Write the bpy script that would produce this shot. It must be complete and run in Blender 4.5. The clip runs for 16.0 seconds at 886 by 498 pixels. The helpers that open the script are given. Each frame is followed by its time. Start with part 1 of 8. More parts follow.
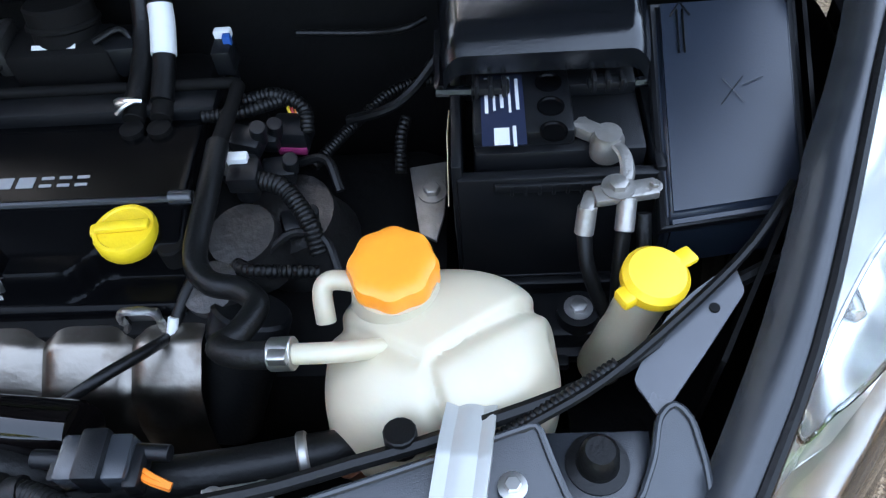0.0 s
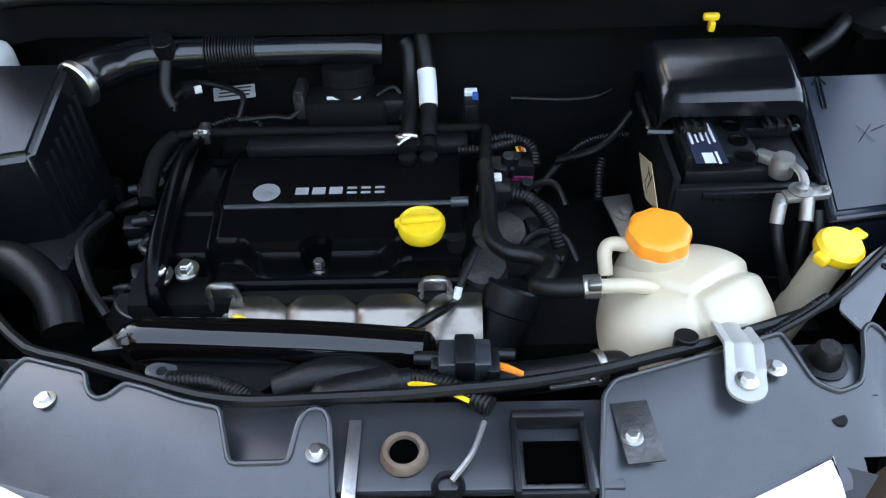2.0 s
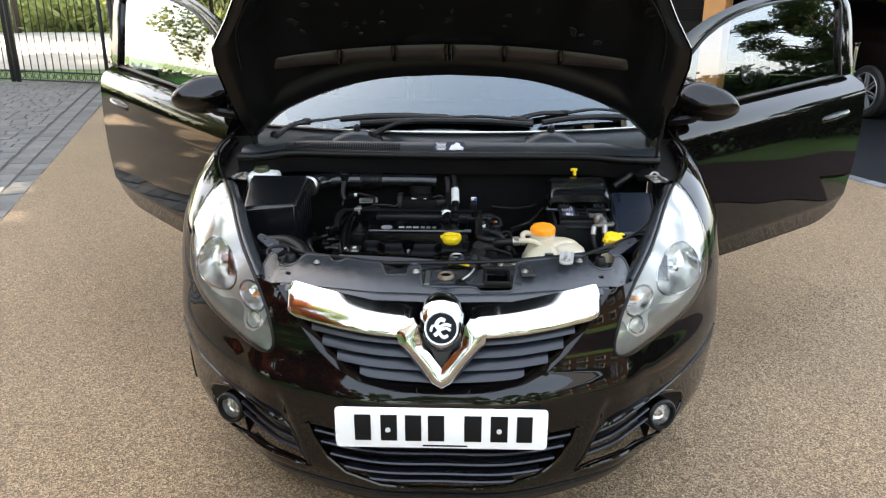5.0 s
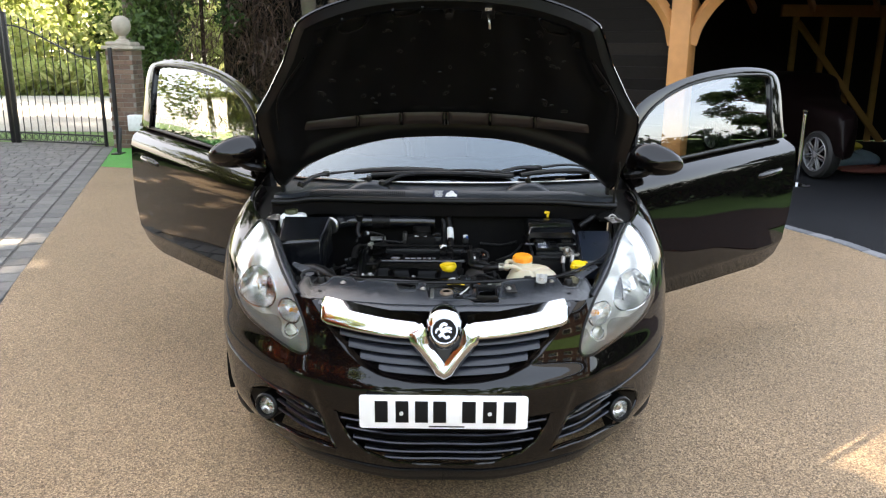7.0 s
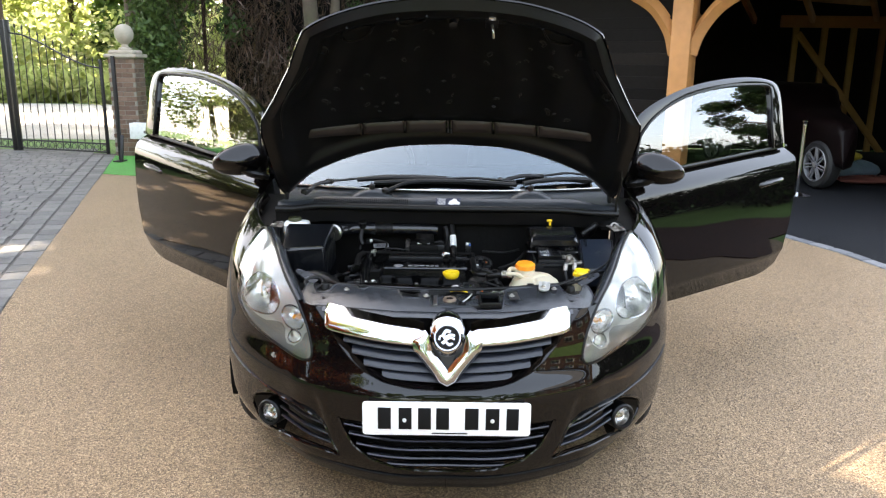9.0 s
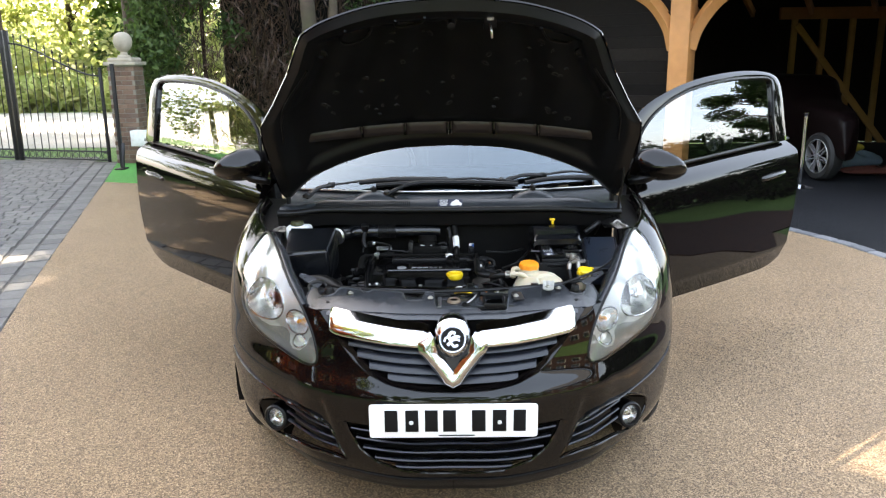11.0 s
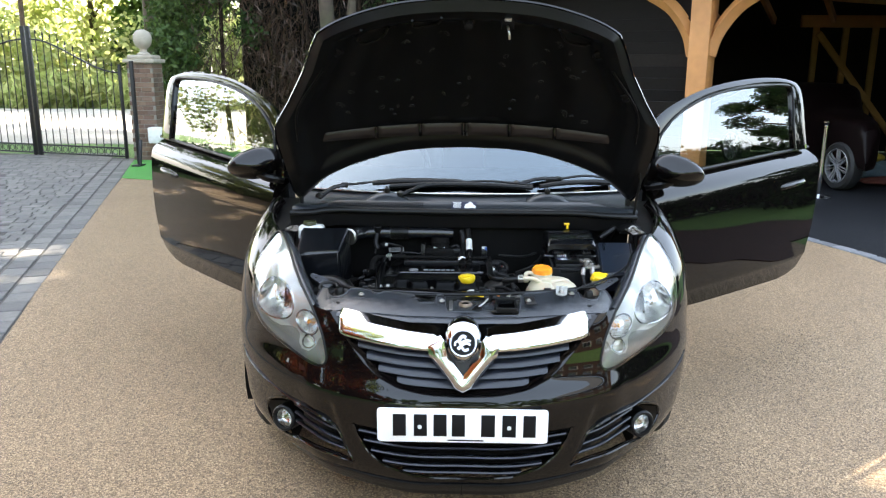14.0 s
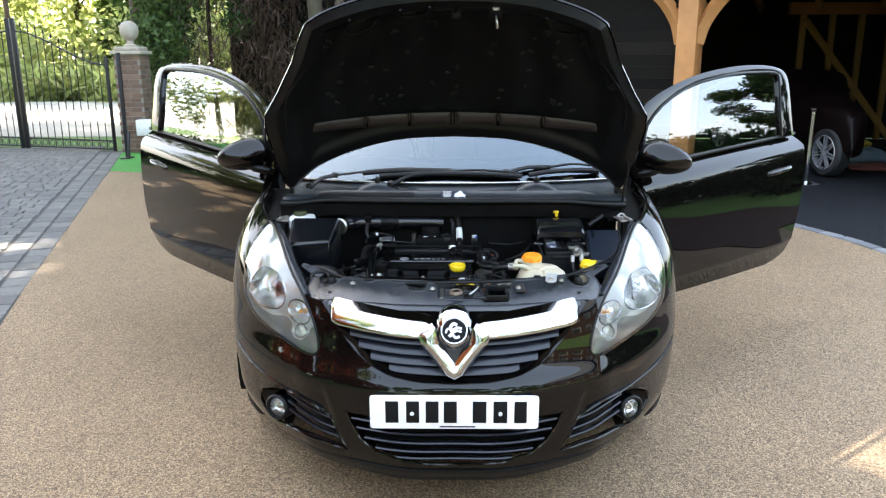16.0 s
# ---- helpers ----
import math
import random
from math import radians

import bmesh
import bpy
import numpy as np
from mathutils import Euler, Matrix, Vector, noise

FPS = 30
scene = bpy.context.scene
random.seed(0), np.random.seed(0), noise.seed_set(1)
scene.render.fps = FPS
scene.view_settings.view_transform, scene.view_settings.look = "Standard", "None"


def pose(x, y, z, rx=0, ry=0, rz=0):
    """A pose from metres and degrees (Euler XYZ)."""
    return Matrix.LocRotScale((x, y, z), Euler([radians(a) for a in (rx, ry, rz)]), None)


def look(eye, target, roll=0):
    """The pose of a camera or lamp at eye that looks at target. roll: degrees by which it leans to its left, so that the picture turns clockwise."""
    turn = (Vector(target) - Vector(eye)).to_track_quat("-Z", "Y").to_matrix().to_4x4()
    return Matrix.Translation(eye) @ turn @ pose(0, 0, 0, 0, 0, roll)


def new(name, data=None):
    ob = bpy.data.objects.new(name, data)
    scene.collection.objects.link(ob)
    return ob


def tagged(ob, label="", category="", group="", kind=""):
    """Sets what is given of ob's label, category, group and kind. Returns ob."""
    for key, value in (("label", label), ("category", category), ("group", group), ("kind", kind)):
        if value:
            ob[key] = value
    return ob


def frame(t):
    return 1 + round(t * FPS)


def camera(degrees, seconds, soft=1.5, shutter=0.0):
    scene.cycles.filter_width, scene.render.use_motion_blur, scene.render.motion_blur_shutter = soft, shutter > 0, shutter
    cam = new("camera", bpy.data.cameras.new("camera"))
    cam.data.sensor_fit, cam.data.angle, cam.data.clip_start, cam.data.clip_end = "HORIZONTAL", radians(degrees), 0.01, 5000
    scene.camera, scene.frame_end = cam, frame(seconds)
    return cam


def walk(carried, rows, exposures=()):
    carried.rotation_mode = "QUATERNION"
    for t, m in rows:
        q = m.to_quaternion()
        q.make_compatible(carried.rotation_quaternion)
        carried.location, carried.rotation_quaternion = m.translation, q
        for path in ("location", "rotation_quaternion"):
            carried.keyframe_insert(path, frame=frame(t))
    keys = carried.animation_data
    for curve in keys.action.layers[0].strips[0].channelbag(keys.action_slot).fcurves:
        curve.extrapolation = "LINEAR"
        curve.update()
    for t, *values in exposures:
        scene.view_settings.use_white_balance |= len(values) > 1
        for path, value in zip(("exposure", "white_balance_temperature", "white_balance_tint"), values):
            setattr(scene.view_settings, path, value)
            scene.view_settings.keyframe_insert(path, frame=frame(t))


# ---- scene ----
cam = camera(60.0, 16.0, soft=1.25)
PATH = [
    (0, (0.343, 0.0621, 1.2648), (0.225, 1.3388, -0.2697), -6.2),
    (0.5, (0.285, 0.0557, 1.2726), (0.156, 1.3199, -0.2726), -5.3),
    (1, (0.149, 0.0188, 1.2898), (0.063, 1.3005, -0.2425), -3.1),
    (1.5, (0.048, -0.0751, 1.3084), (0.044, 1.3036, -0.1392), -2.2),
    (2, (0.056, -0.2137, 1.3389), (0.021, 1.311, 0.0443), -2.0),
    (2.5, (0.081, -0.415, 1.3825), (0.028, 1.2397, 0.2602), -0.9),
    (3, (0.05, -0.653, 1.3973), (0.049, 1.1114, 0.4554), -1.0),
    (3.5, (0.02, -0.9139, 1.4331), (0.057, 0.9061, 0.6039), -0.2),
    (4, (0.045, -1.1876, 1.4402), (0.024, 0.6829, 0.7315), 0.3),
    (4.2, (0.054, -1.292, 1.4463), (0.016, 0.5846, 0.7559), 0.4),
    (6.3, (0.048, -2.0116, 1.5054), (-0.016, -0.0827, 0.9807), -0.0),
    (6.5, (0.039, -2.0581, 1.5162), (-0.023, -0.1225, 1.0169), -0.0),
    (7, (-0.004, -2.1679, 1.5081), (-0.006, -0.2304, 1.0128), 0.5),
    (7.5, (-0.049, -2.2554, 1.517), (-0.034, -0.317, 1.0237), 0.5),
    (8, (-0.046, -2.2481, 1.5113), (-0.024, -0.3064, 1.0322), 0.6),
    (8.5, (-0.017, -2.203, 1.5094), (-0.017, -0.2613, 1.0324), 0.6),
    (9, (-0.015, -2.1818, 1.5064), (-0.017, -0.2384, 1.0334), 0.7),
    (11.5, (-0.015, -2.1751, 1.5127), (-0.026, -0.2317, 1.0398), -0.8),
    (12, (-0.015, -2.1713, 1.5179), (-0.02, -0.2204, 1.0763), 2.9),
    (12.5, (-0.012, -2.1511, 1.5129), (-0.053, -0.2027, 1.0631), 1.6),
    (13, (-0.004, -2.1388, 1.5084), (-0.051, -0.1914, 1.0567), 0.8),
    (13.5, (0.0, -2.1358, 1.5076), (-0.049, -0.1883, 1.0548), 0.5),
    (14, (-0.011, -2.1496, 1.5029), (-0.057, -0.2055, 1.037), 0.3),
    (14.5, (-0.017, -2.1577, 1.5055), (-0.06, -0.2161, 1.0275), 0.1),
    (15, (-0.017, -2.1606, 1.5034), (-0.056, -0.2197, 1.0203), -0.1),
    (15.5, (-0.012, -2.1634, 1.4993), (-0.04, -0.2225, 1.0152), -0.4),
    (16, (-0.009, -2.1696, 1.502), (-0.031, -0.2313, 1.0117), -0.1),
]
EXPOSURES = [(0, 3.1, 6500, 12), (0.6, 3.0, 6900, 12), (1.5, 2.94, 6800, 11), (2.5, 3.26, 7000, 11), (3.0, 3.2, 7150, 11), (3.5, 2.84, 7300, 12), (4.2, 2.88, 7700, 12), (6.5, 2.84, 8150, 14), (7.5, 2.96, 8100, 14), (9, 3.06, 7950, 14), (11.5, 3.1, 7850, 13), (13, 3.16, 7650, 12), (15, 3.04, 7250, 10), (16, 3.06, 7250, 11)]
walk(cam, [(t, look(eye, target, roll)) for t, eye, target, roll in PATH], EXPOSURES)

from mathutils.geometry import delaunay_2d_cdt

# ---- world and sun ----
world = bpy.data.worlds.new("sky")
scene.world = world
world.use_nodes = True
wn = world.node_tree
sky = wn.nodes.new("ShaderNodeTexSky")
sky.sky_type, sky.sun_disc = "NISHITA", False
SUN_DIR = Vector((-0.34, 0.64, 0.69)).normalized()
sky.sun_elevation = math.asin(SUN_DIR.z)
sky.sun_rotation = math.atan2(SUN_DIR.x, SUN_DIR.y)
sky.air_density, sky.dust_density = 1.0, 2.0
wn.nodes["Background"].inputs["Strength"].default_value = 0.15
haze = wn.nodes.new("ShaderNodeMix")  # thin high cloud over the clear sky
haze.data_type, haze.blend_type = "RGBA", "MIX"
haze.inputs["Factor"].default_value = 0.45
haze.inputs["B"].default_value = (3.9, 4.9, 6.4, 1)
wn.links.new(sky.outputs[0], haze.inputs["A"])
wn.links.new(haze.outputs["Result"], wn.nodes["Background"].inputs["Color"])
sun = new("sun", bpy.data.lights.new("sun", "SUN"))
sun.data.energy, sun.data.angle, sun.data.color = 4.5, radians(0.6), (1.0, 0.93, 0.82)
sun.matrix_world = look(SUN_DIR * 50, (0, 0, 0))


# ---- materials ----
def mat(name, color, rough=0.5, metal=0.0, coat=0.0, var=0.0, scale=20.0, bump=0.0, bscale=200.0, dirt=None, dscale=6.0, damt=0.0, **more):
    """A surface with colour variation at two scales, roughness variation and fine relief."""
    m = bpy.data.materials.new(name)
    m.use_nodes = True
    nt = m.node_tree
    b = nt.nodes["Principled BSDF"]
    b.inputs["Base Color"].default_value = (*color, 1)
    b.inputs["Roughness"].default_value = rough
    b.inputs["Metallic"].default_value = metal
    b.inputs["Coat Weight"].default_value = coat
    b.inputs["Coat Roughness"].default_value = 0.03
    for key, value in more.items():
        b.inputs[key.replace("_", " ")].default_value = value
    geo = nt.nodes.new("ShaderNodeTexCoord")
    src = geo.outputs["Object"]
    if var or damt:
        n1 = nt.nodes.new("ShaderNodeTexNoise")
        n1.inputs["Scale"].default_value, n1.inputs["Detail"].default_value = scale, 6
        nt.links.new(src, n1.inputs["Vector"])
        mix = nt.nodes.new("ShaderNodeMix")
        mix.data_type, mix.blend_type = "RGBA", "MIX"
        mix.inputs["A"].default_value = (*[c * (1 - var) for c in color], 1)
        mix.inputs["B"].default_value = (*[min(1, c * (1 + var)) for c in color], 1)
        nt.links.new(n1.outputs["Fac"], mix.inputs["Factor"])
        out = mix.outputs["Result"]
        if damt:
            n2 = nt.nodes.new("ShaderNodeTexNoise")
            n2.inputs["Scale"].default_value, n2.inputs["Detail"].default_value = dscale, 8
            nt.links.new(src, n2.inputs["Vector"])
            r = nt.nodes.new("ShaderNodeMapRange")
            r.inputs["From Min"].default_value, r.inputs["From Max"].default_value = 0.5, 0.75
            r.inputs["To Max"].default_value = damt
            nt.links.new(n2.outputs["Fac"], r.inputs["Value"])
            mix2 = nt.nodes.new("ShaderNodeMix")
            mix2.data_type = "RGBA"
            nt.links.new(r.outputs["Result"], mix2.inputs["Factor"])
            nt.links.new(out, mix2.inputs["A"])
            mix2.inputs["B"].default_value = (*(dirt or (0.2, 0.17, 0.13)), 1)
            out = mix2.outputs["Result"]
            rr = nt.nodes.new("ShaderNodeMapRange")
            rr.inputs["To Min"].default_value, rr.inputs["To Max"].default_value = rough, min(1, rough + 0.3)
            nt.links.new(r.outputs["Result"], rr.inputs["Value"])
            nt.links.new(rr.outputs["Result"], b.inputs["Roughness"])
        nt.links.new(out, b.inputs["Base Color"])
    if bump:
        n3 = nt.nodes.new("ShaderNodeTexNoise")
        n3.inputs["Scale"].default_value, n3.inputs["Detail"].default_value = bscale, 4
        nt.links.new(src, n3.inputs["Vector"])
        bp = nt.nodes.new("ShaderNodeBump")
        bp.inputs["Strength"].default_value, bp.inputs["Distance"].default_value = bump, 0.003
        nt.links.new(n3.outputs["Fac"], bp.inputs["Height"])
        nt.links.new(bp.outputs["Normal"], b.inputs["Normal"])
    return m


def piece_mat(name, colors, rough=0.8, scale=30.0, bump=0.4, bscale=80.0, island=False):
    """For pieces that differ one from another: a ramp over each piece's own random number, with grain on top."""
    m = mat(name, colors[0], rough, bump=bump, bscale=bscale)
    nt = m.node_tree
    b = nt.nodes["Principled BSDF"]
    info = nt.nodes.new("ShaderNodeNewGeometry" if island else "ShaderNodeObjectInfo")
    ramp = nt.nodes.new("ShaderNodeValToRGB")
    while len(ramp.color_ramp.elements) < len(colors):
        ramp.color_ramp.elements.new(0.5)
    for i, c in enumerate(colors):
        ramp.color_ramp.elements[i].position = i / (len(colors) - 1)
        ramp.color_ramp.elements[i].color = (*c, 1)
    nt.links.new(info.outputs["Random Per Island" if island else "Random"], ramp.inputs["Fac"])
    n = nt.nodes.new("ShaderNodeTexNoise")
    n.inputs["Scale"].default_value, n.inputs["Detail"].default_value = scale, 8
    co = nt.nodes.new("ShaderNodeNewGeometry")
    nt.links.new(co.outputs["Position"], n.inputs["Vector"])
    mx = nt.nodes.new("ShaderNodeMix")
    mx.data_type, mx.blend_type = "RGBA", "MULTIPLY"
    mx.inputs["Factor"].default_value = 0.7
    mr = nt.nodes.new("ShaderNodeValToRGB")
    mr.color_ramp.elements[0].color, mr.color_ramp.elements[1].color = (0.45, 0.45, 0.45, 1), (1.3, 1.3, 1.3, 1)
    nt.links.new(n.outputs["Fac"], mr.inputs["Fac"])
    nt.links.new(ramp.outputs["Color"], mx.inputs["A"])
    nt.links.new(mr.outputs["Color"], mx.inputs["B"])
    nt.links.new(mx.outputs["Result"], b.inputs["Base Color"])
    return m


PAINT = mat("black paint", (0.0024, 0.0019, 0.0019), 0.5, 0.0, coat=1.0, Specular_IOR_Level=0.0, Coat_IOR=1.42)
PAINT_IN = mat("black paint inside", (0.0045, 0.0043, 0.0044), 0.30, 0.0, Specular_IOR_Level=0.11, var=0.3, scale=12, dirt=(0.012, 0.011, 0.010), damt=0.25, dscale=9)
PLATEPAINT = mat("satin black paint", (0.05, 0.052, 0.058), 0.25, Specular_IOR_Level=0.6, var=0.2, scale=20, dirt=(0.07, 0.065, 0.06), damt=0.3, dscale=10)
PLASTIC = mat("dark plastic", (0.005, 0.0053, 0.006), 0.33, Specular_IOR_Level=0.24, var=0.25, scale=60, bump=0.15, bscale=900, dirt=(0.013, 0.012, 0.011), damt=0.35, dscale=8)
LID = mat("smooth black plastic lid", (0.0035, 0.004, 0.005), 0.16, Specular_IOR_Level=0.5, var=0.2, scale=20, bump=0.05, bscale=500, dirt=(0.012, 0.012, 0.012), damt=0.25, dscale=12)
GREYPLASTIC = mat("grey plastic", (0.021, 0.023, 0.026), 0.20, var=0.2, scale=40, bump=0.12, bscale=1100, dirt=(0.05, 0.048, 0.045), damt=0.3, dscale=7, Specular_IOR_Level=0.55)
GRILLE = mat("grille plastic", (0.0075, 0.0095, 0.015), 0.30, var=0.15, scale=50, bump=0.08, bscale=900)
COVER = mat("engine cover plastic", (0.0015, 0.0015, 0.0017), 0.2, Specular_IOR_Level=0.07, var=0.3, scale=25, bump=0.04, bscale=700, dirt=(0.0025, 0.0025, 0.0025), damt=0.3, dscale=10)
RUBBER = mat("rubber", (0.004, 0.004, 0.004), 0.38, Specular_IOR_Level=0.22, var=0.3, scale=40, bump=0.2, bscale=300, dirt=(0.009, 0.008, 0.007), damt=0.35, dscale=12)
COWLP = mat("scuttle plastic", (0.014, 0.017, 0.020), 0.30, var=0.2, scale=40, bump=0.1, bscale=900, dirt=(0.03, 0.03, 0.028), damt=0.3, dscale=7, Specular_IOR_Level=0.33)
DARK = mat("grimy dark metal and hedge depth", (0.0042, 0.0040, 0.0038), 0.7, 0.0, Specular_IOR_Level=0.08, var=0.4, scale=15, bump=0.4, bscale=60, dirt=(0.006, 0.005, 0.004), damt=0.5, dscale=9)
CAST = mat("cast aluminium", (0.075, 0.072, 0.070), 0.45, 0.9, var=0.35, scale=18, bump=0.5, bscale=120, dirt=(0.04, 0.035, 0.03), damt=0.85, dscale=14)
STEEL = mat("dull steel", (0.42, 0.41, 0.39), 0.38, 1.0, var=0.25, scale=30, bump=0.2, bscale=150, dirt=(0.12, 0.08, 0.05), damt=0.5, dscale=25)
SHIELD = mat("heat shield", (0.20, 0.18, 0.155), 0.30, 1.0, var=0.3, scale=10, bump=0.35, bscale=40, dirt=(0.07, 0.042, 0.022), damt=0.9, dscale=24)
RUST = mat("rusty worn steel", (0.20, 0.15, 0.11), 0.5, 0.7, var=0.4, scale=60, bump=0.3, bscale=200, dirt=(0.10, 0.045, 0.02), damt=0.8, dscale=40)
ZINC = mat("bright zinc", (0.52, 0.51, 0.48), 0.3, 1.0, var=0.15, scale=40)
CHROME = mat("chrome", (0.50, 0.51, 0.52), 0.06, 1.0)
ORANGE = mat("orange plastic", (0.85, 0.27, 0.02), 0.36, var=0.08, scale=30, Subsurface_Weight=0.15)
YELLOW = mat("yellow plastic", (0.70, 0.48, 0.012), 0.42, var=0.12, scale=60, bump=0.1, bscale=400, dirt=(0.25, 0.15, 0.02), damt=0.3, dscale=40)
YELLOW2 = mat("bright yellow plastic", (0.78, 0.50, 0.015), 0.4, var=0.06, scale=40)
STRAP = mat("milky strap", (0.31, 0.305, 0.28), 0.3, var=0.1, scale=30)
LEAD = mat("dull lead", (0.30, 0.28, 0.255), 0.42, 0.8, var=0.3, scale=40, bump=0.3, bscale=200, dirt=(0.2, 0.17, 0.14), damt=0.5, dscale=30)
TANK = mat("milky plastic", (0.43, 0.375, 0.27), 0.33, var=0.06, scale=9, bump=0.15, bscale=60, dirt=(0.55, 0.40, 0.22), damt=0.28, dscale=9, Subsurface_Weight=0.08)
WHITE = mat("white plastic", (0.62, 0.62, 0.60), 0.5, var=0.08, scale=30, dirt=(0.35, 0.32, 0.28), damt=0.3, dscale=20)
PAPER = mat("silver label", (0.55, 0.55, 0.54), 0.45, var=0.1, scale=60)
LABEL_BLUE = mat("dark blue label", (0.012, 0.016, 0.035), 0.35, var=0.1, scale=40)
STICKER = mat("cream sticker", (0.55, 0.47, 0.28), 0.5, var=0.1, scale=30)
# solid black that paints in the darkness of the latch hole and well
HOLE = mat("black of unlit holes", (0.0007, 0.0007, 0.0007), 0.95, Specular_IOR_Level=0.0)
# black of print and badge; also plugs that paint the dark of holes and slots
INK = mat("black ink and unlit holes", (0.008, 0.008, 0.008), 0.6, Specular_IOR_Level=0.1)
PLATE_W = mat("white reflective plate", (0.82, 0.82, 0.82), 0.35, var=0.03, scale=20)
RED = mat("red plastic", (0.45, 0.02, 0.02), 0.4)
BLUE = mat("blue plastic", (0.02, 0.08, 0.30), 0.4)
AMBER = mat("orange insulation", (0.85, 0.22, 0.02), 0.4)
REFLECTOR = mat("lamp reflector", (0.80, 0.80, 0.77), 0.16, 0.75)
SMOKE = mat("grey lamp bezel", (0.48, 0.47, 0.43), 0.2, 0.7)
# black lid; the blue reflection on it is mixed into the base colour
FUSE = mat("black lid with blue reflection", (0.010, 0.014, 0.022), 0.28, Specular_IOR_Level=0.5, var=0.15, scale=30, bump=0.05, bscale=600)
BEZEL = mat("silver lamp bezel", (0.80, 0.785, 0.72), 0.18, 0.6, var=0.05, scale=10)
TINT = mat("amber bulb", (0.75, 0.28, 0.04), 0.2)
TYRE = mat("tyre", (0.007, 0.007, 0.007), 0.7, var=0.3, scale=30, bump=0.3, bscale=200)
ALLOY = mat("alloy wheel", (0.27, 0.27, 0.28), 0.25, 0.5, var=0.1, scale=20)
SEAT = mat("dark seat cloth", (0.03, 0.03, 0.033), 0.9, var=0.3, scale=200, bump=0.4, bscale=700)


def glass_mat(name, color=(1, 1, 1), rough=0.0, ior=1.45, trans=0.9, tint=(0.5, 0.55, 0.55)):
    """A thin pane: clear with a mirror-like surface."""
    m = bpy.data.materials.new(name)
    m.use_nodes = True
    nt = m.node_tree
    nt.nodes.remove(nt.nodes["Principled BSDF"])
    g, t, mx, fr = (nt.nodes.new("ShaderNode" + k) for k in ("BsdfGlossy", "BsdfTransparent", "MixShader", "Fresnel"))
    fr.inputs["IOR"].default_value = ior
    g.inputs["Roughness"].default_value = rough
    g.inputs["Color"].default_value = (*color, 1)
    t.inputs["Color"].default_value = (*tint, 1)
    nt.links.new(fr.outputs[0], mx.inputs[0])
    nt.links.new(t.outputs[0], mx.inputs[1])
    nt.links.new(g.outputs[0], mx.inputs[2])
    nt.links.new(mx.outputs[0], nt.nodes["Material Output"].inputs["Surface"])
    return m


GLASS = glass_mat("clear lens", ior=1.58, tint=(0.93, 0.94, 0.95))
WINDOW = glass_mat("tinted window", (0.95, 0.97, 1.0), ior=2.3, tint=(0.60, 0.63, 0.63))
SCREEN = glass_mat("windscreen", (0.76, 0.91, 1.0), ior=1.9, tint=(0.35, 0.39, 0.40))


# ---- helpers for building ----
RAKE = 0.0472  # the car's waist rises from nose to windscreen by this slope


def part(name, bm, material, parent=None, label="", smooth=True):
    """Links a bmesh (or mesh) as one mesh object under a thing or a part."""
    if isinstance(bm, bmesh.types.BMesh):
        bmesh.ops.recalc_face_normals(bm, faces=bm.faces)
        me = bpy.data.meshes.new(name)
        bm.to_mesh(me)
        bm.free()
    else:
        me = bm
    root = parent
    while root and root.parent:
        root = root.parent
    if RAKE and root and root.name == "car" and name not in ("wheel", "tyre", "rim"):
        co = np.empty(len(me.vertices) * 3)
        me.vertices.foreach_get("co", co)
        co = co.reshape(-1, 3)
        y, z = co[:, 1].copy(), co[:, 2].copy()
        co[:, 1], co[:, 2] = y - RAKE * (z - 0.437), z + RAKE * np.minimum(y, 1.3)
        me.vertices.foreach_set("co", co.ravel())
    if smooth:
        me.shade_smooth()
        me.set_sharp_from_angle(angle=radians(38))
    me.materials.append(material)
    ob = new(name, me)
    if parent:
        ob.parent = parent
        ob.matrix_parent_inverse = parent.matrix_world.inverted() if parent.type != "EMPTY" else Matrix.Translation(-parent.location)
    if label:
        ob["label"] = label
    return ob


def facing(ob, direction):
    """Turns a pane so that its front looks the given way."""
    d = Vector(direction)
    if sum((p.normal * p.area).dot(d) for p in ob.data.polygons) < 0:
        ob.data.flip_normals()
    return ob


def thing(name, label, category, at=(0, 0, 0), group="", kind=""):
    ob = new(name)
    ob.location = at
    ob.empty_display_size = 0.1
    return tagged(ob, label, category, group, kind)


def merge(*bms):
    """One bmesh out of several."""
    out = bmesh.new()
    for b in bms:
        me = bpy.data.meshes.new("tmp")
        b.to_mesh(me)
        b.free()
        out.from_mesh(me)
        bpy.data.meshes.remove(me)
    return out


def moved(bm, m):
    bmesh.ops.transform(bm, matrix=m, verts=bm.verts)
    return bm


def box(size, at=(0, 0, 0), bevel=0.0, turn=(0, 0, 0), seg=2):
    bm = bmesh.new()
    bmesh.ops.create_cube(bm, size=1)
    bmesh.ops.scale(bm, vec=size, verts=bm.verts)
    if bevel:
        bmesh.ops.bevel(bm, geom=bm.edges[:], offset=min(bevel, min(size) * 0.45), segments=seg, affect="EDGES", profile=0.5)
    return moved(bm, pose(*at, *turn))


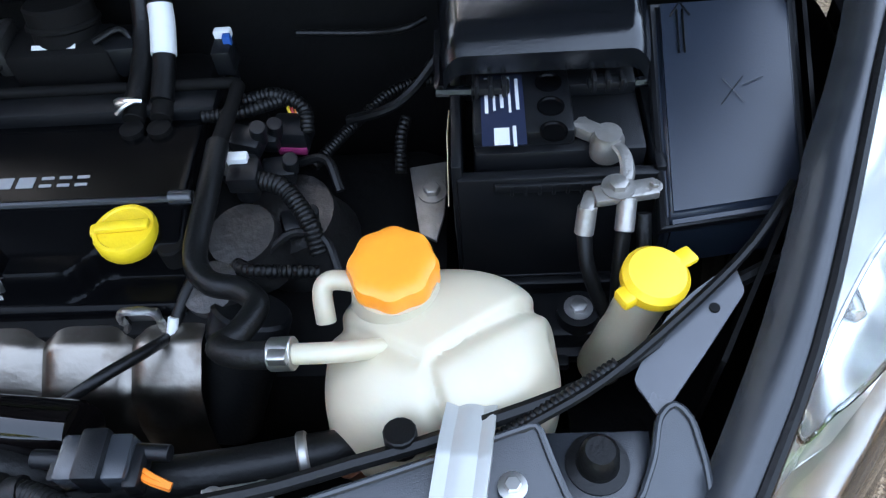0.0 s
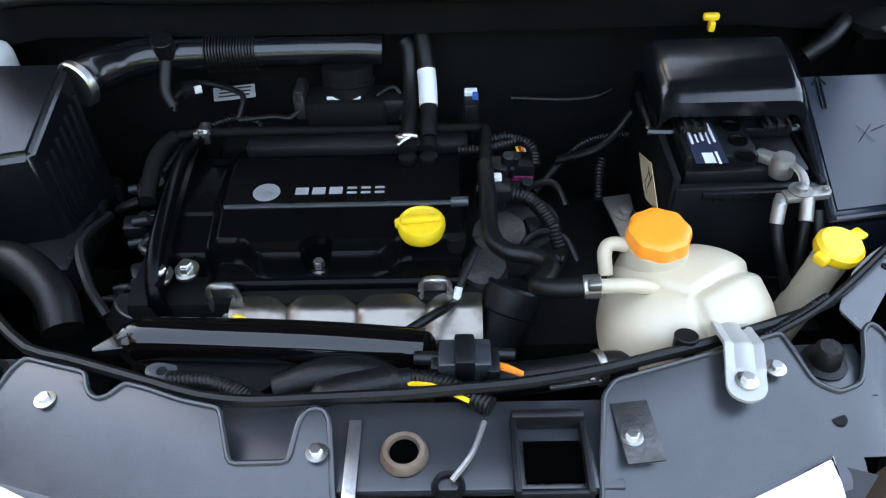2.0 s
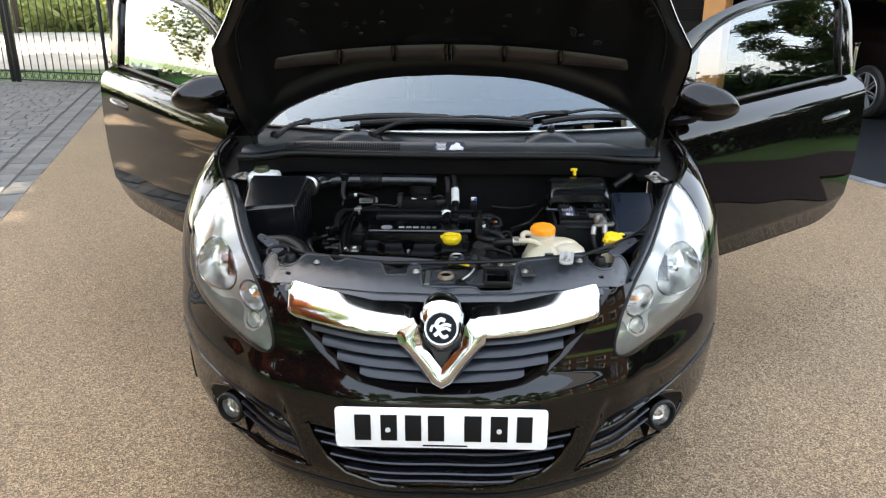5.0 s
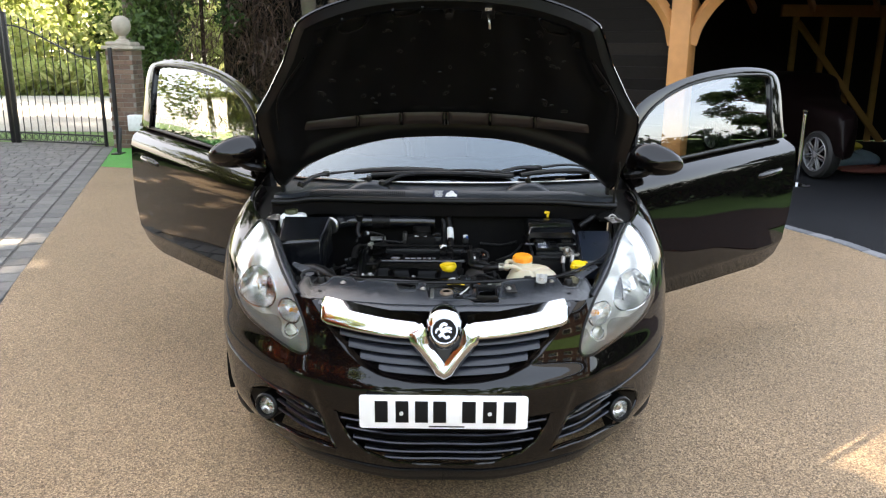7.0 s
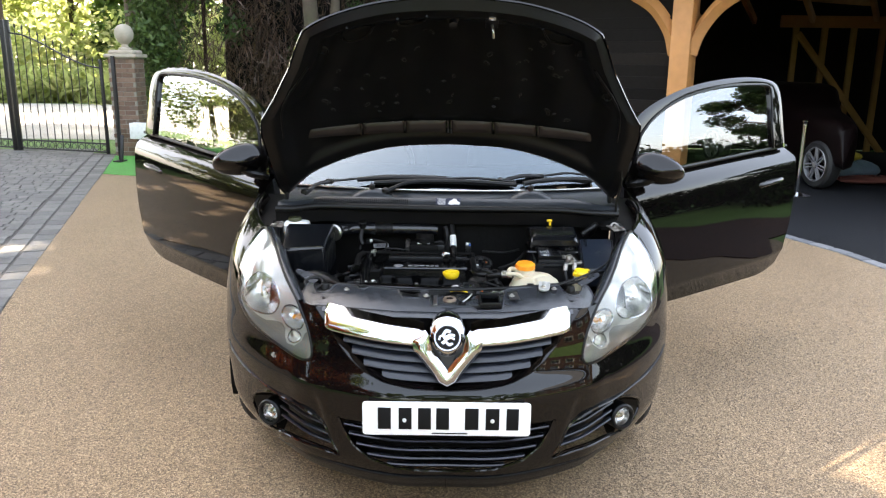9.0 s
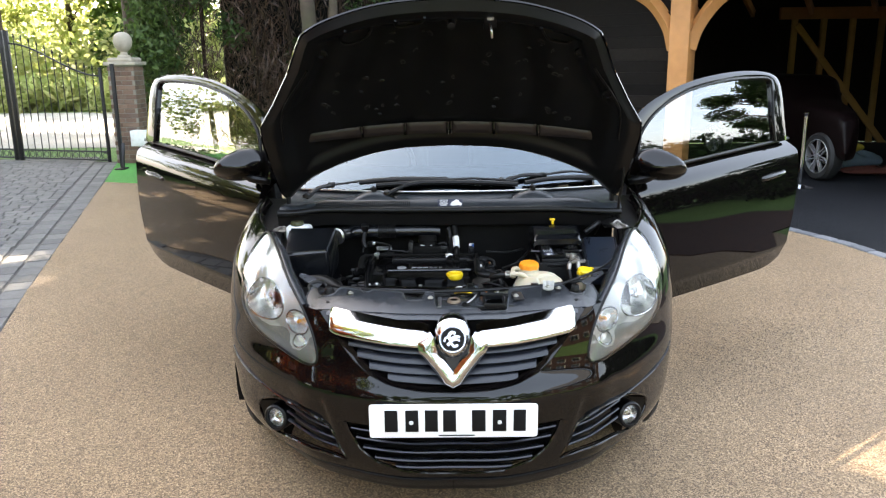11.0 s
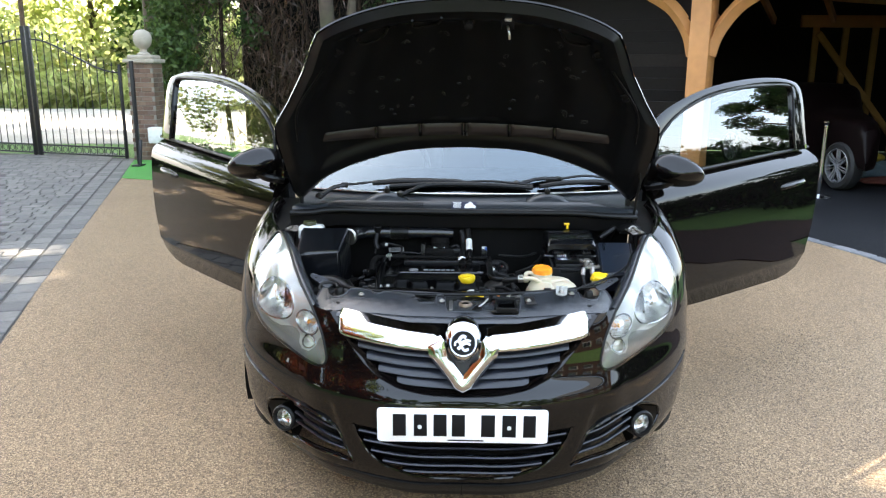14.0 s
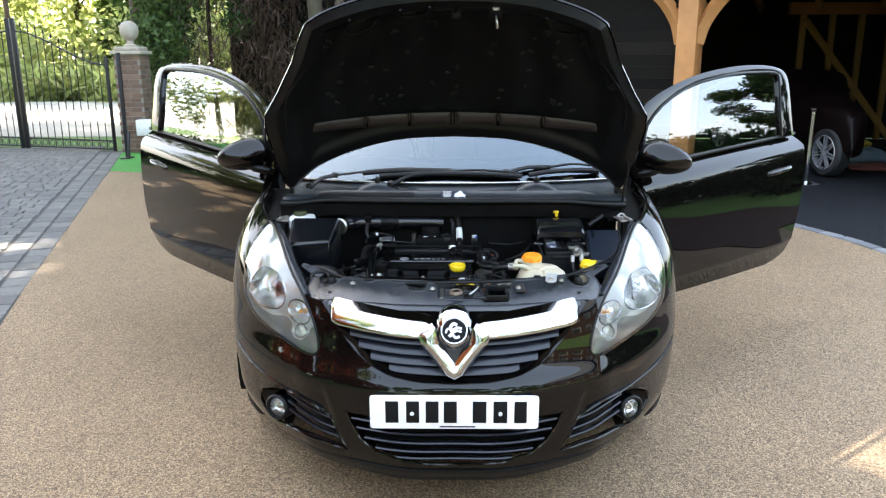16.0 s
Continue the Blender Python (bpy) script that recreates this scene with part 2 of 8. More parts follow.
def prism(points, depth, m=None, bevel=0.0, seg=2):
    """A polygon in the xy plane, made thick along z from 0 to depth, its edges rounded."""
    bm = bmesh.new()
    f = bm.faces.new([bm.verts.new((x, y, 0)) for x, y in points])
    r = bmesh.ops.extrude_face_region(bm, geom=[f])
    bmesh.ops.translate(bm, vec=(0, 0, depth), verts=[v for v in r["geom"] if isinstance(v, bmesh.types.BMVert)])
    bmesh.ops.recalc_face_normals(bm, faces=bm.faces)
    if bevel:
        bmesh.ops.bevel(bm, geom=bm.edges[:], offset=bevel, segments=seg, affect="EDGES", profile=0.5, clamp_overlap=True)
    return moved(bm, m) if m else bm


def spline(points, n=8, closed=False):
    """A smooth curve through the points (Catmull-Rom)."""
    p = [Vector(q) for q in points]
    k = len(p)
    out = []
    for i in range(k if closed else k - 1):
        if closed:
            a, b, c, d = p[i - 1], p[i], p[(i + 1) % k], p[(i + 2) % k]
        else:
            b, c = p[i], p[i + 1]
            a = p[i - 1] if i else b * 2 - c
            d = p[i + 2] if i + 2 < k else c * 2 - b
        for j in range(n):
            t = j / n
            out.append(0.5 * (2 * b + (c - a) * t + (2 * a - 5 * b + 4 * c - d) * t * t + (3 * b - a - 3 * c + d) * t ** 3))
    if not closed:
        out.append(p[-1])
    return out


def tube(points, r, n=5, sides=10, closed=False, ribs=0.0, flat=1.0, straight=False):
    """A pipe along a smooth curve. r: a number or one radius per curve point; ribs: depth of corrugation; flat: squash across."""
    c = [Vector(q) for q in points] if straight else spline(points, n, closed)
    if ribs:
        fine = []
        for a, b in zip(c, c[1:]):
            k = max(1, int((b - a).length / (0.0014)))
            fine += [a.lerp(b, i / k) for i in range(k)]
        c = fine + [c[-1]]
    bm = bmesh.new()
    rings = []
    up = Vector((0.03, 0.05, 1))
    for i, q in enumerate(c):
        a = c[i - 1] if (i or closed) else c[0]
        b = c[(i + 1) % len(c)] if (i + 1 < len(c) or closed) else c[-1]
        d = (b - a).normalized()
        s = d.cross(up)
        if s.length < 0.05:
            s = d.cross(Vector((0, 1, 0.1)))
        s.normalize()
        w = s.cross(d).normalized()
        rad = r[min(len(r) - 1, int(i / max(1, len(c) - 1) * (len(r) - 1) + 0.5))] if isinstance(r, (list, tuple)) else r
        if ribs:
            rad += ribs * (1 if i % 3 else -1)
        rings.append([bm.verts.new(q + s * math.cos(2 * math.pi * j / sides) * rad + w * math.sin(2 * math.pi * j / sides) * rad * flat) for j in range(sides)])
    pairs = list(zip(rings, rings[1:])) + ([(rings[-1], rings[0])] if closed else [])
    for a, b in pairs:
        for j in range(sides):
            bm.faces.new((a[j], a[(j + 1) % sides], b[(j + 1) % sides], b[j]))
    if not closed:
        bm.faces.new(rings[0])
        bm.faces.new(rings[-1])
    return bm


def lathe(profile, sides=32, m=None, wave=None, caps=True):
    """Turns a profile of (radius, height) about z. wave: (count, depth) of flutes."""
    bm = bmesh.new()
    rings = []
    for r, z in profile:
        ring = []
        for j in range(sides):
            a = 2 * math.pi * j / sides
            k = 1 + (wave[1] * (0.5 + 0.5 * math.cos(wave[0] * a)) if wave and r > 0.004 else 0)
            ring.append(bm.verts.new((r * k * math.cos(a), r * k * math.sin(a), z)))
        rings.append(ring)
    for a, b in zip(rings, rings[1:]):
        for j in range(sides):
            bm.faces.new((a[j], a[(j + 1) % sides], b[(j + 1) % sides], b[j]))
    if caps:
        bm.faces.new(rings[0])
        bm.faces.new(rings[-1])
    return moved(bm, m) if m else bm


def cyl(r, a, b, sides=20, bevel=0.0):
    """A round bar from a to b."""
    a, b = Vector(a), Vector(b)
    h = (b - a).length
    e = min(bevel or r * 0.08, h * 0.3)
    m = Matrix.Translation(a) @ (b - a).to_track_quat("Z", "Y").to_matrix().to_4x4()
    return lathe([(r - e, 0), (r, e), (r, h - e), (r - e, h)], sides, m)


def grid(fn, nu, nv, closed_u=False):
    """A sheet of quads: fn(i / nu, j / nv) gives each place."""
    bm = bmesh.new()
    v = [[bm.verts.new(fn(i / nu, j / nv)) for j in range(nv + 1)] for i in range(nu + (0 if closed_u else 1))]
    k = len(v)
    for i in range(nu if closed_u else nu):
        for j in range(nv):
            bm.faces.new((v[i][j], v[(i + 1) % k][j], v[(i + 1) % k][j + 1], v[i][j + 1]))
    return bm


def thick(bm, d):
    """Gives a sheet a thickness of d."""
    bmesh.ops.recalc_face_normals(bm, faces=bm.faces)
    bmesh.ops.solidify(bm, geom=bm.faces[:], thickness=d)
    return bm


def lerp(t, xs, ys):
    return float(np.interp(t, xs, ys))


def hexbolt(at, r, h, up=(0, 0, 1), washer=1.7):
    """A hexagon bolt head on its washer."""
    m = Matrix.Translation(at) @ Vector(up).to_track_quat("Z", "Y").to_matrix().to_4x4()
    a = lathe([(r * washer, 0), (r * washer, h * 0.22), (r * 0.95, h * 0.3)], 20)
    b = lathe([(r, h * 0.2), (r, h * 0.9), (r * 0.85, h)], 6)
    return moved(merge(a, b), m)


def rounded(points, r, n=4):
    """A closed polygon with its corners rounded off by up to r."""
    out = []
    k = len(points)
    for i in range(k):
        a, p, b = Vector(points[i - 1]), Vector(points[i]), Vector(points[(i + 1) % k])
        d1, d2 = a - p, b - p
        q1, q2 = p + d1.normalized() * min(r, d1.length * 0.45), p + d2.normalized() * min(r, d2.length * 0.45)
        for j in range(n + 1):
            t = j / n
            out.append(tuple(q1 * (1 - t) ** 2 + p * 2 * t * (1 - t) + q2 * t * t))
    return out


def in_poly(poly, u, z):
    c = False
    for (x1, y1), (x2, y2) in zip(poly, poly[1:] + poly[:1]):
        if (y1 > z) != (y2 > z) and u < (x2 - x1) * (z - y1) / (y2 - y1) + x1:
            c = not c
    return c


def sheet(outline, holes, step, fn):
    """A sheet with a clean outline and holes, meshed in the plane and laid on fn(x, y)."""
    pts, edges = [], []
    for loop in [outline] + holes:
        k = len(pts)
        pts += [Vector(p) for p in loop]
        edges += [(k + i, k + (i + 1) % len(loop)) for i in range(len(loop))]
    xs, ys = [p.x for p in pts], [p.y for p in pts]
    near = [p.copy() for p in pts]
    x = min(xs)
    while x < max(xs):
        y = min(ys)
        while y < max(ys):
            if in_poly(outline, x, y) and not any(in_poly(h, x, y) for h in holes) and min((p.x - x) ** 2 + (p.y - y) ** 2 for p in near) > (0.4 * step) ** 2:
                pts.append(Vector((x, y)))
            y += step
        x += step
    vs, es, fs = delaunay_2d_cdt(pts, edges, [], 0, 1e-6)[:3]
    bm = bmesh.new()
    bv = [bm.verts.new(fn(v.x, v.y)) for v in vs]
    for f in fs:
        c = (vs[f[0]] + vs[f[1]] + vs[f[2]]) / 3
        if in_poly(outline, c.x, c.y) and not any(in_poly(h, c.x, c.y) for h in holes):
            bm.faces.new([bv[i] for i in f])
    bmesh.ops.delete(bm, geom=[v for v in bm.verts if not v.link_faces], context="VERTS")
    return bm

# ---- the car's outer shape ----
car = thing("car", "black three-door hatchback with bonnet and both doors open", "car", (0, 1.9, 0))


def smooth_table(xs, ys, width=0.016):
    """A table of heights and values with its corners eased."""
    fine = np.linspace(xs[0] - 0.06, xs[-1] + 0.06, 500)
    raw = np.interp(fine, xs, ys)
    k = np.exp(-0.5 * (np.arange(-60, 61) * (fine[1] - fine[0]) / width) ** 2)
    return fine, np.convolve(np.pad(raw, 60, mode="edge"), k / k.sum(), mode="valid")


SX = smooth_table((0.16, 0.25, 0.40, 0.62, 0.75, 0.85, 0.92), (0.955, 0.985, 1.0, 1.0, 0.985, 0.94, 0.88))
Y0 = smooth_table((0.16, 0.20, 0.27, 0.36, 0.46, 0.495, 0.52, 0.55, 0.58, 0.65, 0.70, 0.75, 0.80, 0.87, 0.92), (0.085, 0.035, 0.010, 0.014, 0.005, 0.005, 0.019, 0.038, 0.050, 0.066, 0.084, 0.110, 0.150, 0.245, 0.36))


def sx(z):
    return lerp(z, *SX)


def y0(z):
    return lerp(z, *Y0)


PLAN = spline([(-0.2, 0.009, 0), (0, 0, 0), (0.2, 0.009, 0), (0.44, 0.097, 0), (0.55, 0.185, 0), (0.655, 0.29, 0), (0.75, 0.41, 0), (0.82, 0.535, 0), (0.862, 0.68, 0), (0.882, 0.85, 0), (0.888, 1.02, 0), (0.888, 1.2, 0)], 30)[30:-30]
PLAN_U = [0.0]
for p, q in zip(PLAN, PLAN[1:]):
    PLAN_U.append(q.x if q.x <= 0.75 else PLAN_U[-1] + (q - p).length)
PLAN_X, PLAN_Y = [p.x for p in PLAN], [p.y for p in PLAN]
U_END = 1.36


def skin(u, z, out=0.0):
    """A place on the car's nose: u runs round it from the middle (0) to the flank, z is the height; out lifts it off."""
    s, a = (1 if u >= 0 else -1), abs(u)
    x, y = lerp(a, PLAN_U, PLAN_X), lerp(a, PLAN_U, PLAN_Y)
    nx, ny = 0.0, -1.0
    if out:
        dx, dy = lerp(a + 0.02, PLAN_U, PLAN_X) - lerp(a - 0.02, PLAN_U, PLAN_X), lerp(a + 0.02, PLAN_U, PLAN_Y) - lerp(a - 0.02, PLAN_U, PLAN_Y)
        k = math.hypot(dx, dy)
        nx, ny = dy / k, -dx / k
    fade = 1 - max(0, min(1, (a - 0.75) / 0.5))
    past = a - lerp(z, (0.263, 0.348, 0.465), (0.355, 0.380, 0.410))
    if past > 0 and 0.24 < z < 0.49:  # the bumper steps back outside the pressed line beside the plate
        y += 0.010 * min(1, past / 0.016) * max(0, 1 - past / 0.24) * min(1, (z - 0.24) / 0.03, (0.49 - z) / 0.05)
    return Vector((s * (x * sx(z) + out * nx), y + y0(z) * (0.25 + 0.75 * fade) + out * ny, z))


def inside(poly, u, z):
    c = False
    for (x1, y1), (x2, y2) in zip(poly, poly[1:] + poly[:1]):
        if (y1 > z) != (y2 > z) and u < (x2 - x1) * (z - y1) / (y2 - y1) + x1:
            c = not c
    return c


def nearest(poly, u, z):
    best = None
    for (x1, y1), (x2, y2) in zip(poly, poly[1:] + poly[:1]):
        dx, dy = x2 - x1, y2 - y1
        t = max(0, min(1, ((u - x1) * dx + (z - y1) * dy) / (dx * dx + dy * dy + 1e-12)))
        q = (x1 + t * dx, y1 + t * dy)
        d = math.hypot(q[0] - u, q[1] - z)
        if best is None or d < best[0]:
            best = (d, q)
    return best


def flatcurve(points, n=5, closed=True):
    return [(v.x, v.y) for v in spline([(x, y, 0) for x, y in points], n, closed)]


LAMP = flatcurve([(0.436, 0.582), (0.445, 0.635), (0.465, 0.68), (0.50, 0.728), (0.56, 0.775), (0.65, 0.838), (0.72, 0.866), (0.755, 0.862), (0.785, 0.81), (0.787, 0.73), (0.765, 0.655), (0.70, 0.60), (0.60, 0.576), (0.51, 0.561), (0.455, 0.560)], 4)
KEEP = [(-0.02, 0.165), (0.5, 0.175), (0.80, 0.20), (U_END, 0.20), (U_END, 0.910), (1.0, 0.898), (0.84, 0.880), (0.755, 0.866), (0.72, 0.870), (0.65, 0.842), (0.56, 0.779), (0.50, 0.732), (0.430, 0.728), (0.388, 0.685), (0.350, 0.640), (0.308, 0.595), (0.262, 0.562), (0.20, 0.540), (0.10, 0.525), (-0.02, 0.521)]
LOWGRILLE = [(-0.02, 0.40), (0.345, 0.40), (0.335, 0.365), (0.30, 0.31), (0.25, 0.272), (0.16, 0.245), (0.08, 0.238), (-0.02, 0.236)]
FOG = flatcurve([(0.695, 0.298), (0.682, 0.342), (0.640, 0.375), (0.575, 0.402), (0.465, 0.400), (0.402, 0.363), (0.374, 0.305), (0.354, 0.264), (0.41, 0.270), (0.47, 0.274), (0.56, 0.267), (0.61, 0.248), (0.665, 0.252)], 3)


def nose_half():
    """Half of the bumper and wing as one sheet, with the openings for the lamp, the grilles and the wheel."""
    nu, nz = 150, 84
    us = [U_END * i / nu for i in range(nu + 1)]
    zs = [0.165 + 0.765 * j / nz for j in range(nz + 1)]
    pu, pz = us[1], zs[1] - zs[0]
    loops = [KEEP, LAMP, LOWGRILLE, FOG]
    at = {}
    for i, u in enumerate(us):
        for j, z in enumerate(zs):
            q = (u, z)
            for loop in loops:
                d, near = nearest(loop, u, z)
                if d < 0.62 * min(pu, pz) * 1.1 and near[0] >= 0:
                    q = (max(0.0, near[0]), near[1])
                    break
            at[i, j] = q
    bm = bmesh.new()
    vs = {}
    for i in range(nu):
        for j in range(nz):
            cs = [at[i, j], at[i + 1, j], at[i + 1, j + 1], at[i, j + 1]]
            cu, cz = sum(c[0] for c in cs) / 4, sum(c[1] for c in cs) / 4
            if not inside(KEEP, cu, cz) or any(inside(h, cu, cz) for h in loops[1:]):
                continue
            p = skin(cu, cz)
            if abs(p.x) > 0.62 and math.hypot(p.y - 0.92, cz - 0.29) < 0.325:
                continue
            f = []
            for key in ((i, j), (i + 1, j), (i + 1, j + 1), (i, j + 1)):
                if key not in vs:
                    p = skin(*at[key])
                    r = math.hypot(p.y - 0.92, p.z - 0.29)
                    if p.x > 0.62 and 0.315 < r < 0.333:
                        p.y, p.z = 0.92 + (p.y - 0.92) * 0.325 / r, 0.29 + (p.z - 0.29) * 0.325 / r
                    vs[key] = bm.verts.new(p)
                f.append(vs[key])
            try:
                bm.faces.new(f)
            except ValueError:
                pass
    bmesh.ops.remove_doubles(bm, verts=bm.verts, dist=0.0004)
    return bm


half = nose_half()
bmesh.ops.triangulate(half, faces=[f for f in half.faces if len(f.verts) > 4])
other = half.copy()
bmesh.ops.scale(other, vec=(-1, 1, 1), verts=other.verts)
bumper = merge(half, other)
bmesh.ops.remove_doubles(bumper, verts=bumper.verts, dist=0.001)
part("front_bumper", bumper, PAINT, car, "glossy black front bumper and wings")


def lip(loop, r, name, material, parent, out=0.0, mirror=False, closed=True, label=""):
    """A thin rounded edge along a loop on the nose."""
    s = -1 if mirror else 1
    return part(name, tube([skin(s * u, z, out) for u, z in loop], r, n=1, sides=8, closed=closed), material, parent, label)


# lower grille, its bars and the floor behind it
def bar_on_nose(z, u1, h, depth, out):
    """A slat that follows the nose from -u1 to u1."""
    def fn(a, b):
        u = u1 * (2 * a - 1)
        ang = 2 * math.pi * b
        p = skin(u, z, out)
        return (p.x, p.y + depth * 0.5 * (1 - math.cos(ang)), z + h * 0.5 * math.sin(ang) - 0.35 * h * (1 - math.cos(ang)))
    return grid(fn, 36, 10)


lowg = part("lower_grille", thick(grid(lambda a, b: skin(0.35 * (2 * a - 1), 0.23 + 0.18 * b, -0.07), 20, 4), 0.004), DARK, car, "black lower bumper grille")
for z, u1 in ((0.375, 0.33), (0.344, 0.315), (0.313, 0.292), (0.284, 0.255), (0.258, 0.19)):
    part("slat", bar_on_nose(z, u1, 0.014, 0.036, -0.004), GRILLE, lowg)
lip([(-0.345, 0.40), (-0.335, 0.365), (-0.30, 0.31), (-0.25, 0.272), (-0.16, 0.245), (-0.08, 0.238), (0, 0.236), (0.08, 0.238), (0.16, 0.245), (0.25, 0.272), (0.30, 0.31), (0.335, 0.365), (0.345, 0.40)], 0.006, "grille_edge", PAINT, lowg, -0.001, closed=False)


def lip_pt(a, b):
    """The black air lip: it stands a little proud of the bumper, then turns under."""
    u = 1.24 * a - 0.62
    p = skin(u, lerp(b, (0, 0.15, 0.3, 0.75, 0.9, 1), (0.212, 0.210, 0.202, 0.160, 0.151, 0.152)) + 0.020 * abs(2 * a - 1) ** 2, lerp(b, (0, 0.15, 0.3, 0.75, 0.9, 1), (0.001, 0.006, 0.008, 0.011, 0.006, -0.03)) - 0.012 * abs(2 * a - 1) ** 3)
    p.y -= 0.24 * max(0, 0.20 - p.z)
    return p


bl = part("bumper_lip", grid(lip_pt, 60, 14), PLASTIC, car, "satin black lip under the bumper")
part("seam", tube([lip_pt(0.5, b) + Vector((0, -0.0004, 0)) for b in np.linspace(0.15, 0.9, 8)], 0.0012, n=1, sides=6), INK, bl)

# fog lamps
for s in (1, -1):
    def pocket(a, b, s=s):
        u = 0.35 + 0.37 * a
        return skin(s * u, 0.23 + 0.175 * b, -0.095)
    fog = part("fog_lamp", grid(pocket, 12, 6), PLASTIC, car, "round fog lamp in a dark bumper recess")
    lip([(s * u, z) for u, z in FOG], 0.005, "recess_edge", PAINT, fog, -0.001)
    c = skin(s * 0.632, 0.296, -0.012)
    d = Vector((s * 0.45, -1, 0.12)).normalized()
    m = Matrix.Translation(c) @ d.to_track_quat("Z", "Y").to_matrix().to_4x4()
    part("bezel", lathe([(0.047, -0.05), (0.047, 0.004), (0.042, 0.009), (0.036, 0.008), (0.033, -0.002)], 32, m, None, False), PLASTIC, fog)
    part("reflector", lathe([(0.002, -0.024), (0.013, -0.022), (0.025, -0.015), (0.033, -0.003)], 32, m, None, False), REFLECTOR, fog)
    part("bulb_cap", lathe([(0.0, -0.006), (0.009, -0.008), (0.011, -0.014), (0.011, -0.021)], 20, m, None, False), CHROME, fog)
    facing(part("lens", lathe([(0.0335, 0.0), (0.027, 0.005), (0.012, 0.010), (0.002, 0.0105)], 32, m, None, False), GLASS, fog), (s * 0.45, -1, 0.1))
    for z1, z2 in ((0.372, 0.340), (0.340, 0.308), (0.308, 0.282)):
        part("slat", tube([skin(s * (0.585 - 0.195 * t), z1 + (z2 - z1) * t, -0.024) for t in (0, 0.3, 0.6, 1)], 0.0075, sides=8, flat=0.7), GRILLE, fog)
    part("upper_blade", tube([skin(s * u, z, 0.001) for u, z in ((0.87, 0.470), (0.80, 0.445), (0.70, 0.425), (0.575, 0.406), (0.505, 0.405), (0.45, 0.394), (0.408, 0.366))], [0.002, 0.004, 0.005, 0.006, 0.008, 0.010, 0.003], sides=8, flat=0.7), PAINT, fog)
    part("lower_blade", tube([skin(s * u, z, 0.004) for u, z in ((0.62, 0.249), (0.56, 0.265), (0.47, 0.270), (0.41, 0.266), (0.350, 0.259))], [0.003, 0.007, 0.009, 0.008, 0.002], sides=8, flat=0.7), PAINT, fog)

# upper grille: surround, slats, bright bar with its V and badge
UPG = [(0.430, 0.728), (0.388, 0.685), (0.350, 0.640), (0.308, 0.595), (0.262, 0.562), (0.20, 0.540), (0.10, 0.525), (0, 0.521)]
full = UPG + [(-u, z) for u, z in UPG[-2::-1]]
grille = part("grille", thick(grid(lambda a, b: skin(0.43 * (2 * a - 1), 0.53 + 0.18 * b, -0.065), 24, 6), 0.004), DARK, car, "dark slatted grille with a chrome V bar")


def surround(a, b):
    k = a * (len(full) - 1)
    i = min(len(full) - 2, int(k))
    u = full[i][0] + (full[i + 1][0] - full[i][0]) * (k - i)
    z = full[i][1] + (full[i + 1][1] - full[i][1]) * (k - i)
    zc = 0.70
    g = b * 0.045
    return skin(u + (0 - u) * g * 0.9, z + (zc - z) * g, 0.003 - 0.020 * b)


part("surround", thick(grid(surround, 60, 5), 0.006), PAINT, grille)


def ubound(z):
    return lerp(z, (0.521, 0.525, 0.54, 0.562, 0.595, 0.64, 0.685, 0.728), (0.02, 0.10, 0.20, 0.262, 0.308, 0.350, 0.388, 0.430))


for z in (0.636, 0.604, 0.573, 0.546):
    for s in (1, -1):
        ua, ub = max(0.012, 0.082 - (0.672 - z) * 0.70), ubound(z) - 0.012
        if ub - ua < 0.04:
            continue

        def slat(a, b, s=s, ua=ua, ub=ub, z=z):
            u, ang = ua + (ub - ua) * a, 2 * math.pi * b
            p = skin(s * u, z + 0.010 * a, -0.008)
            return (p.x, p.y + 0.021 * (1 - math.cos(ang)), p.z + 0.0085 * math.sin(ang) + 0.011 * (1 - math.cos(ang)) - 0.01)
        part("slat", grid(slat, 20, 10), GRILLE, grille)


def bright(a, b, s):
    """The chrome wing: flat above, curling over at its edges."""
    u = 0.074 + 0.321 * a
    top = lerp(a, (0, 0.5, 1), (0.713, 0.727, 0.738)) - (0.004 if a < 0.03 else 0)
    low = lerp(a, (0, 0.3, 0.6, 0.9, 1), (0.650, 0.655, 0.660, 0.667, 0.678))
    front = min(1, b / 0.5)
    over = max(0, (b - 0.5) / 0.5)
    z = low + (top - 0.015 - low) * front + 0.016 * over
    end = 1 if a < 0.94 else math.sqrt(max(0.0, 1 - ((a - 0.94) / 0.06) ** 2)) * 0.7 + 0.3
    bulge = (0.019 * (1 - (1 - min(1, front / 0.16)) ** 2) - 0.009 * front * front) * end
    tipin = 0.0 if a < 0.94 else 0.012 * ((a - 0.94) / 0.06) ** 2
    return skin(s * u, z + tipin * (0.5 - b), bulge) + Vector((0, 0.031 * over, 0))


for s in (1, -1):
    part("chrome_bar", thick(grid(lambda a, b, s=s: bright(a, b, s), 40, 20), 0.006), CHROME, grille, "polished chrome grille bar")
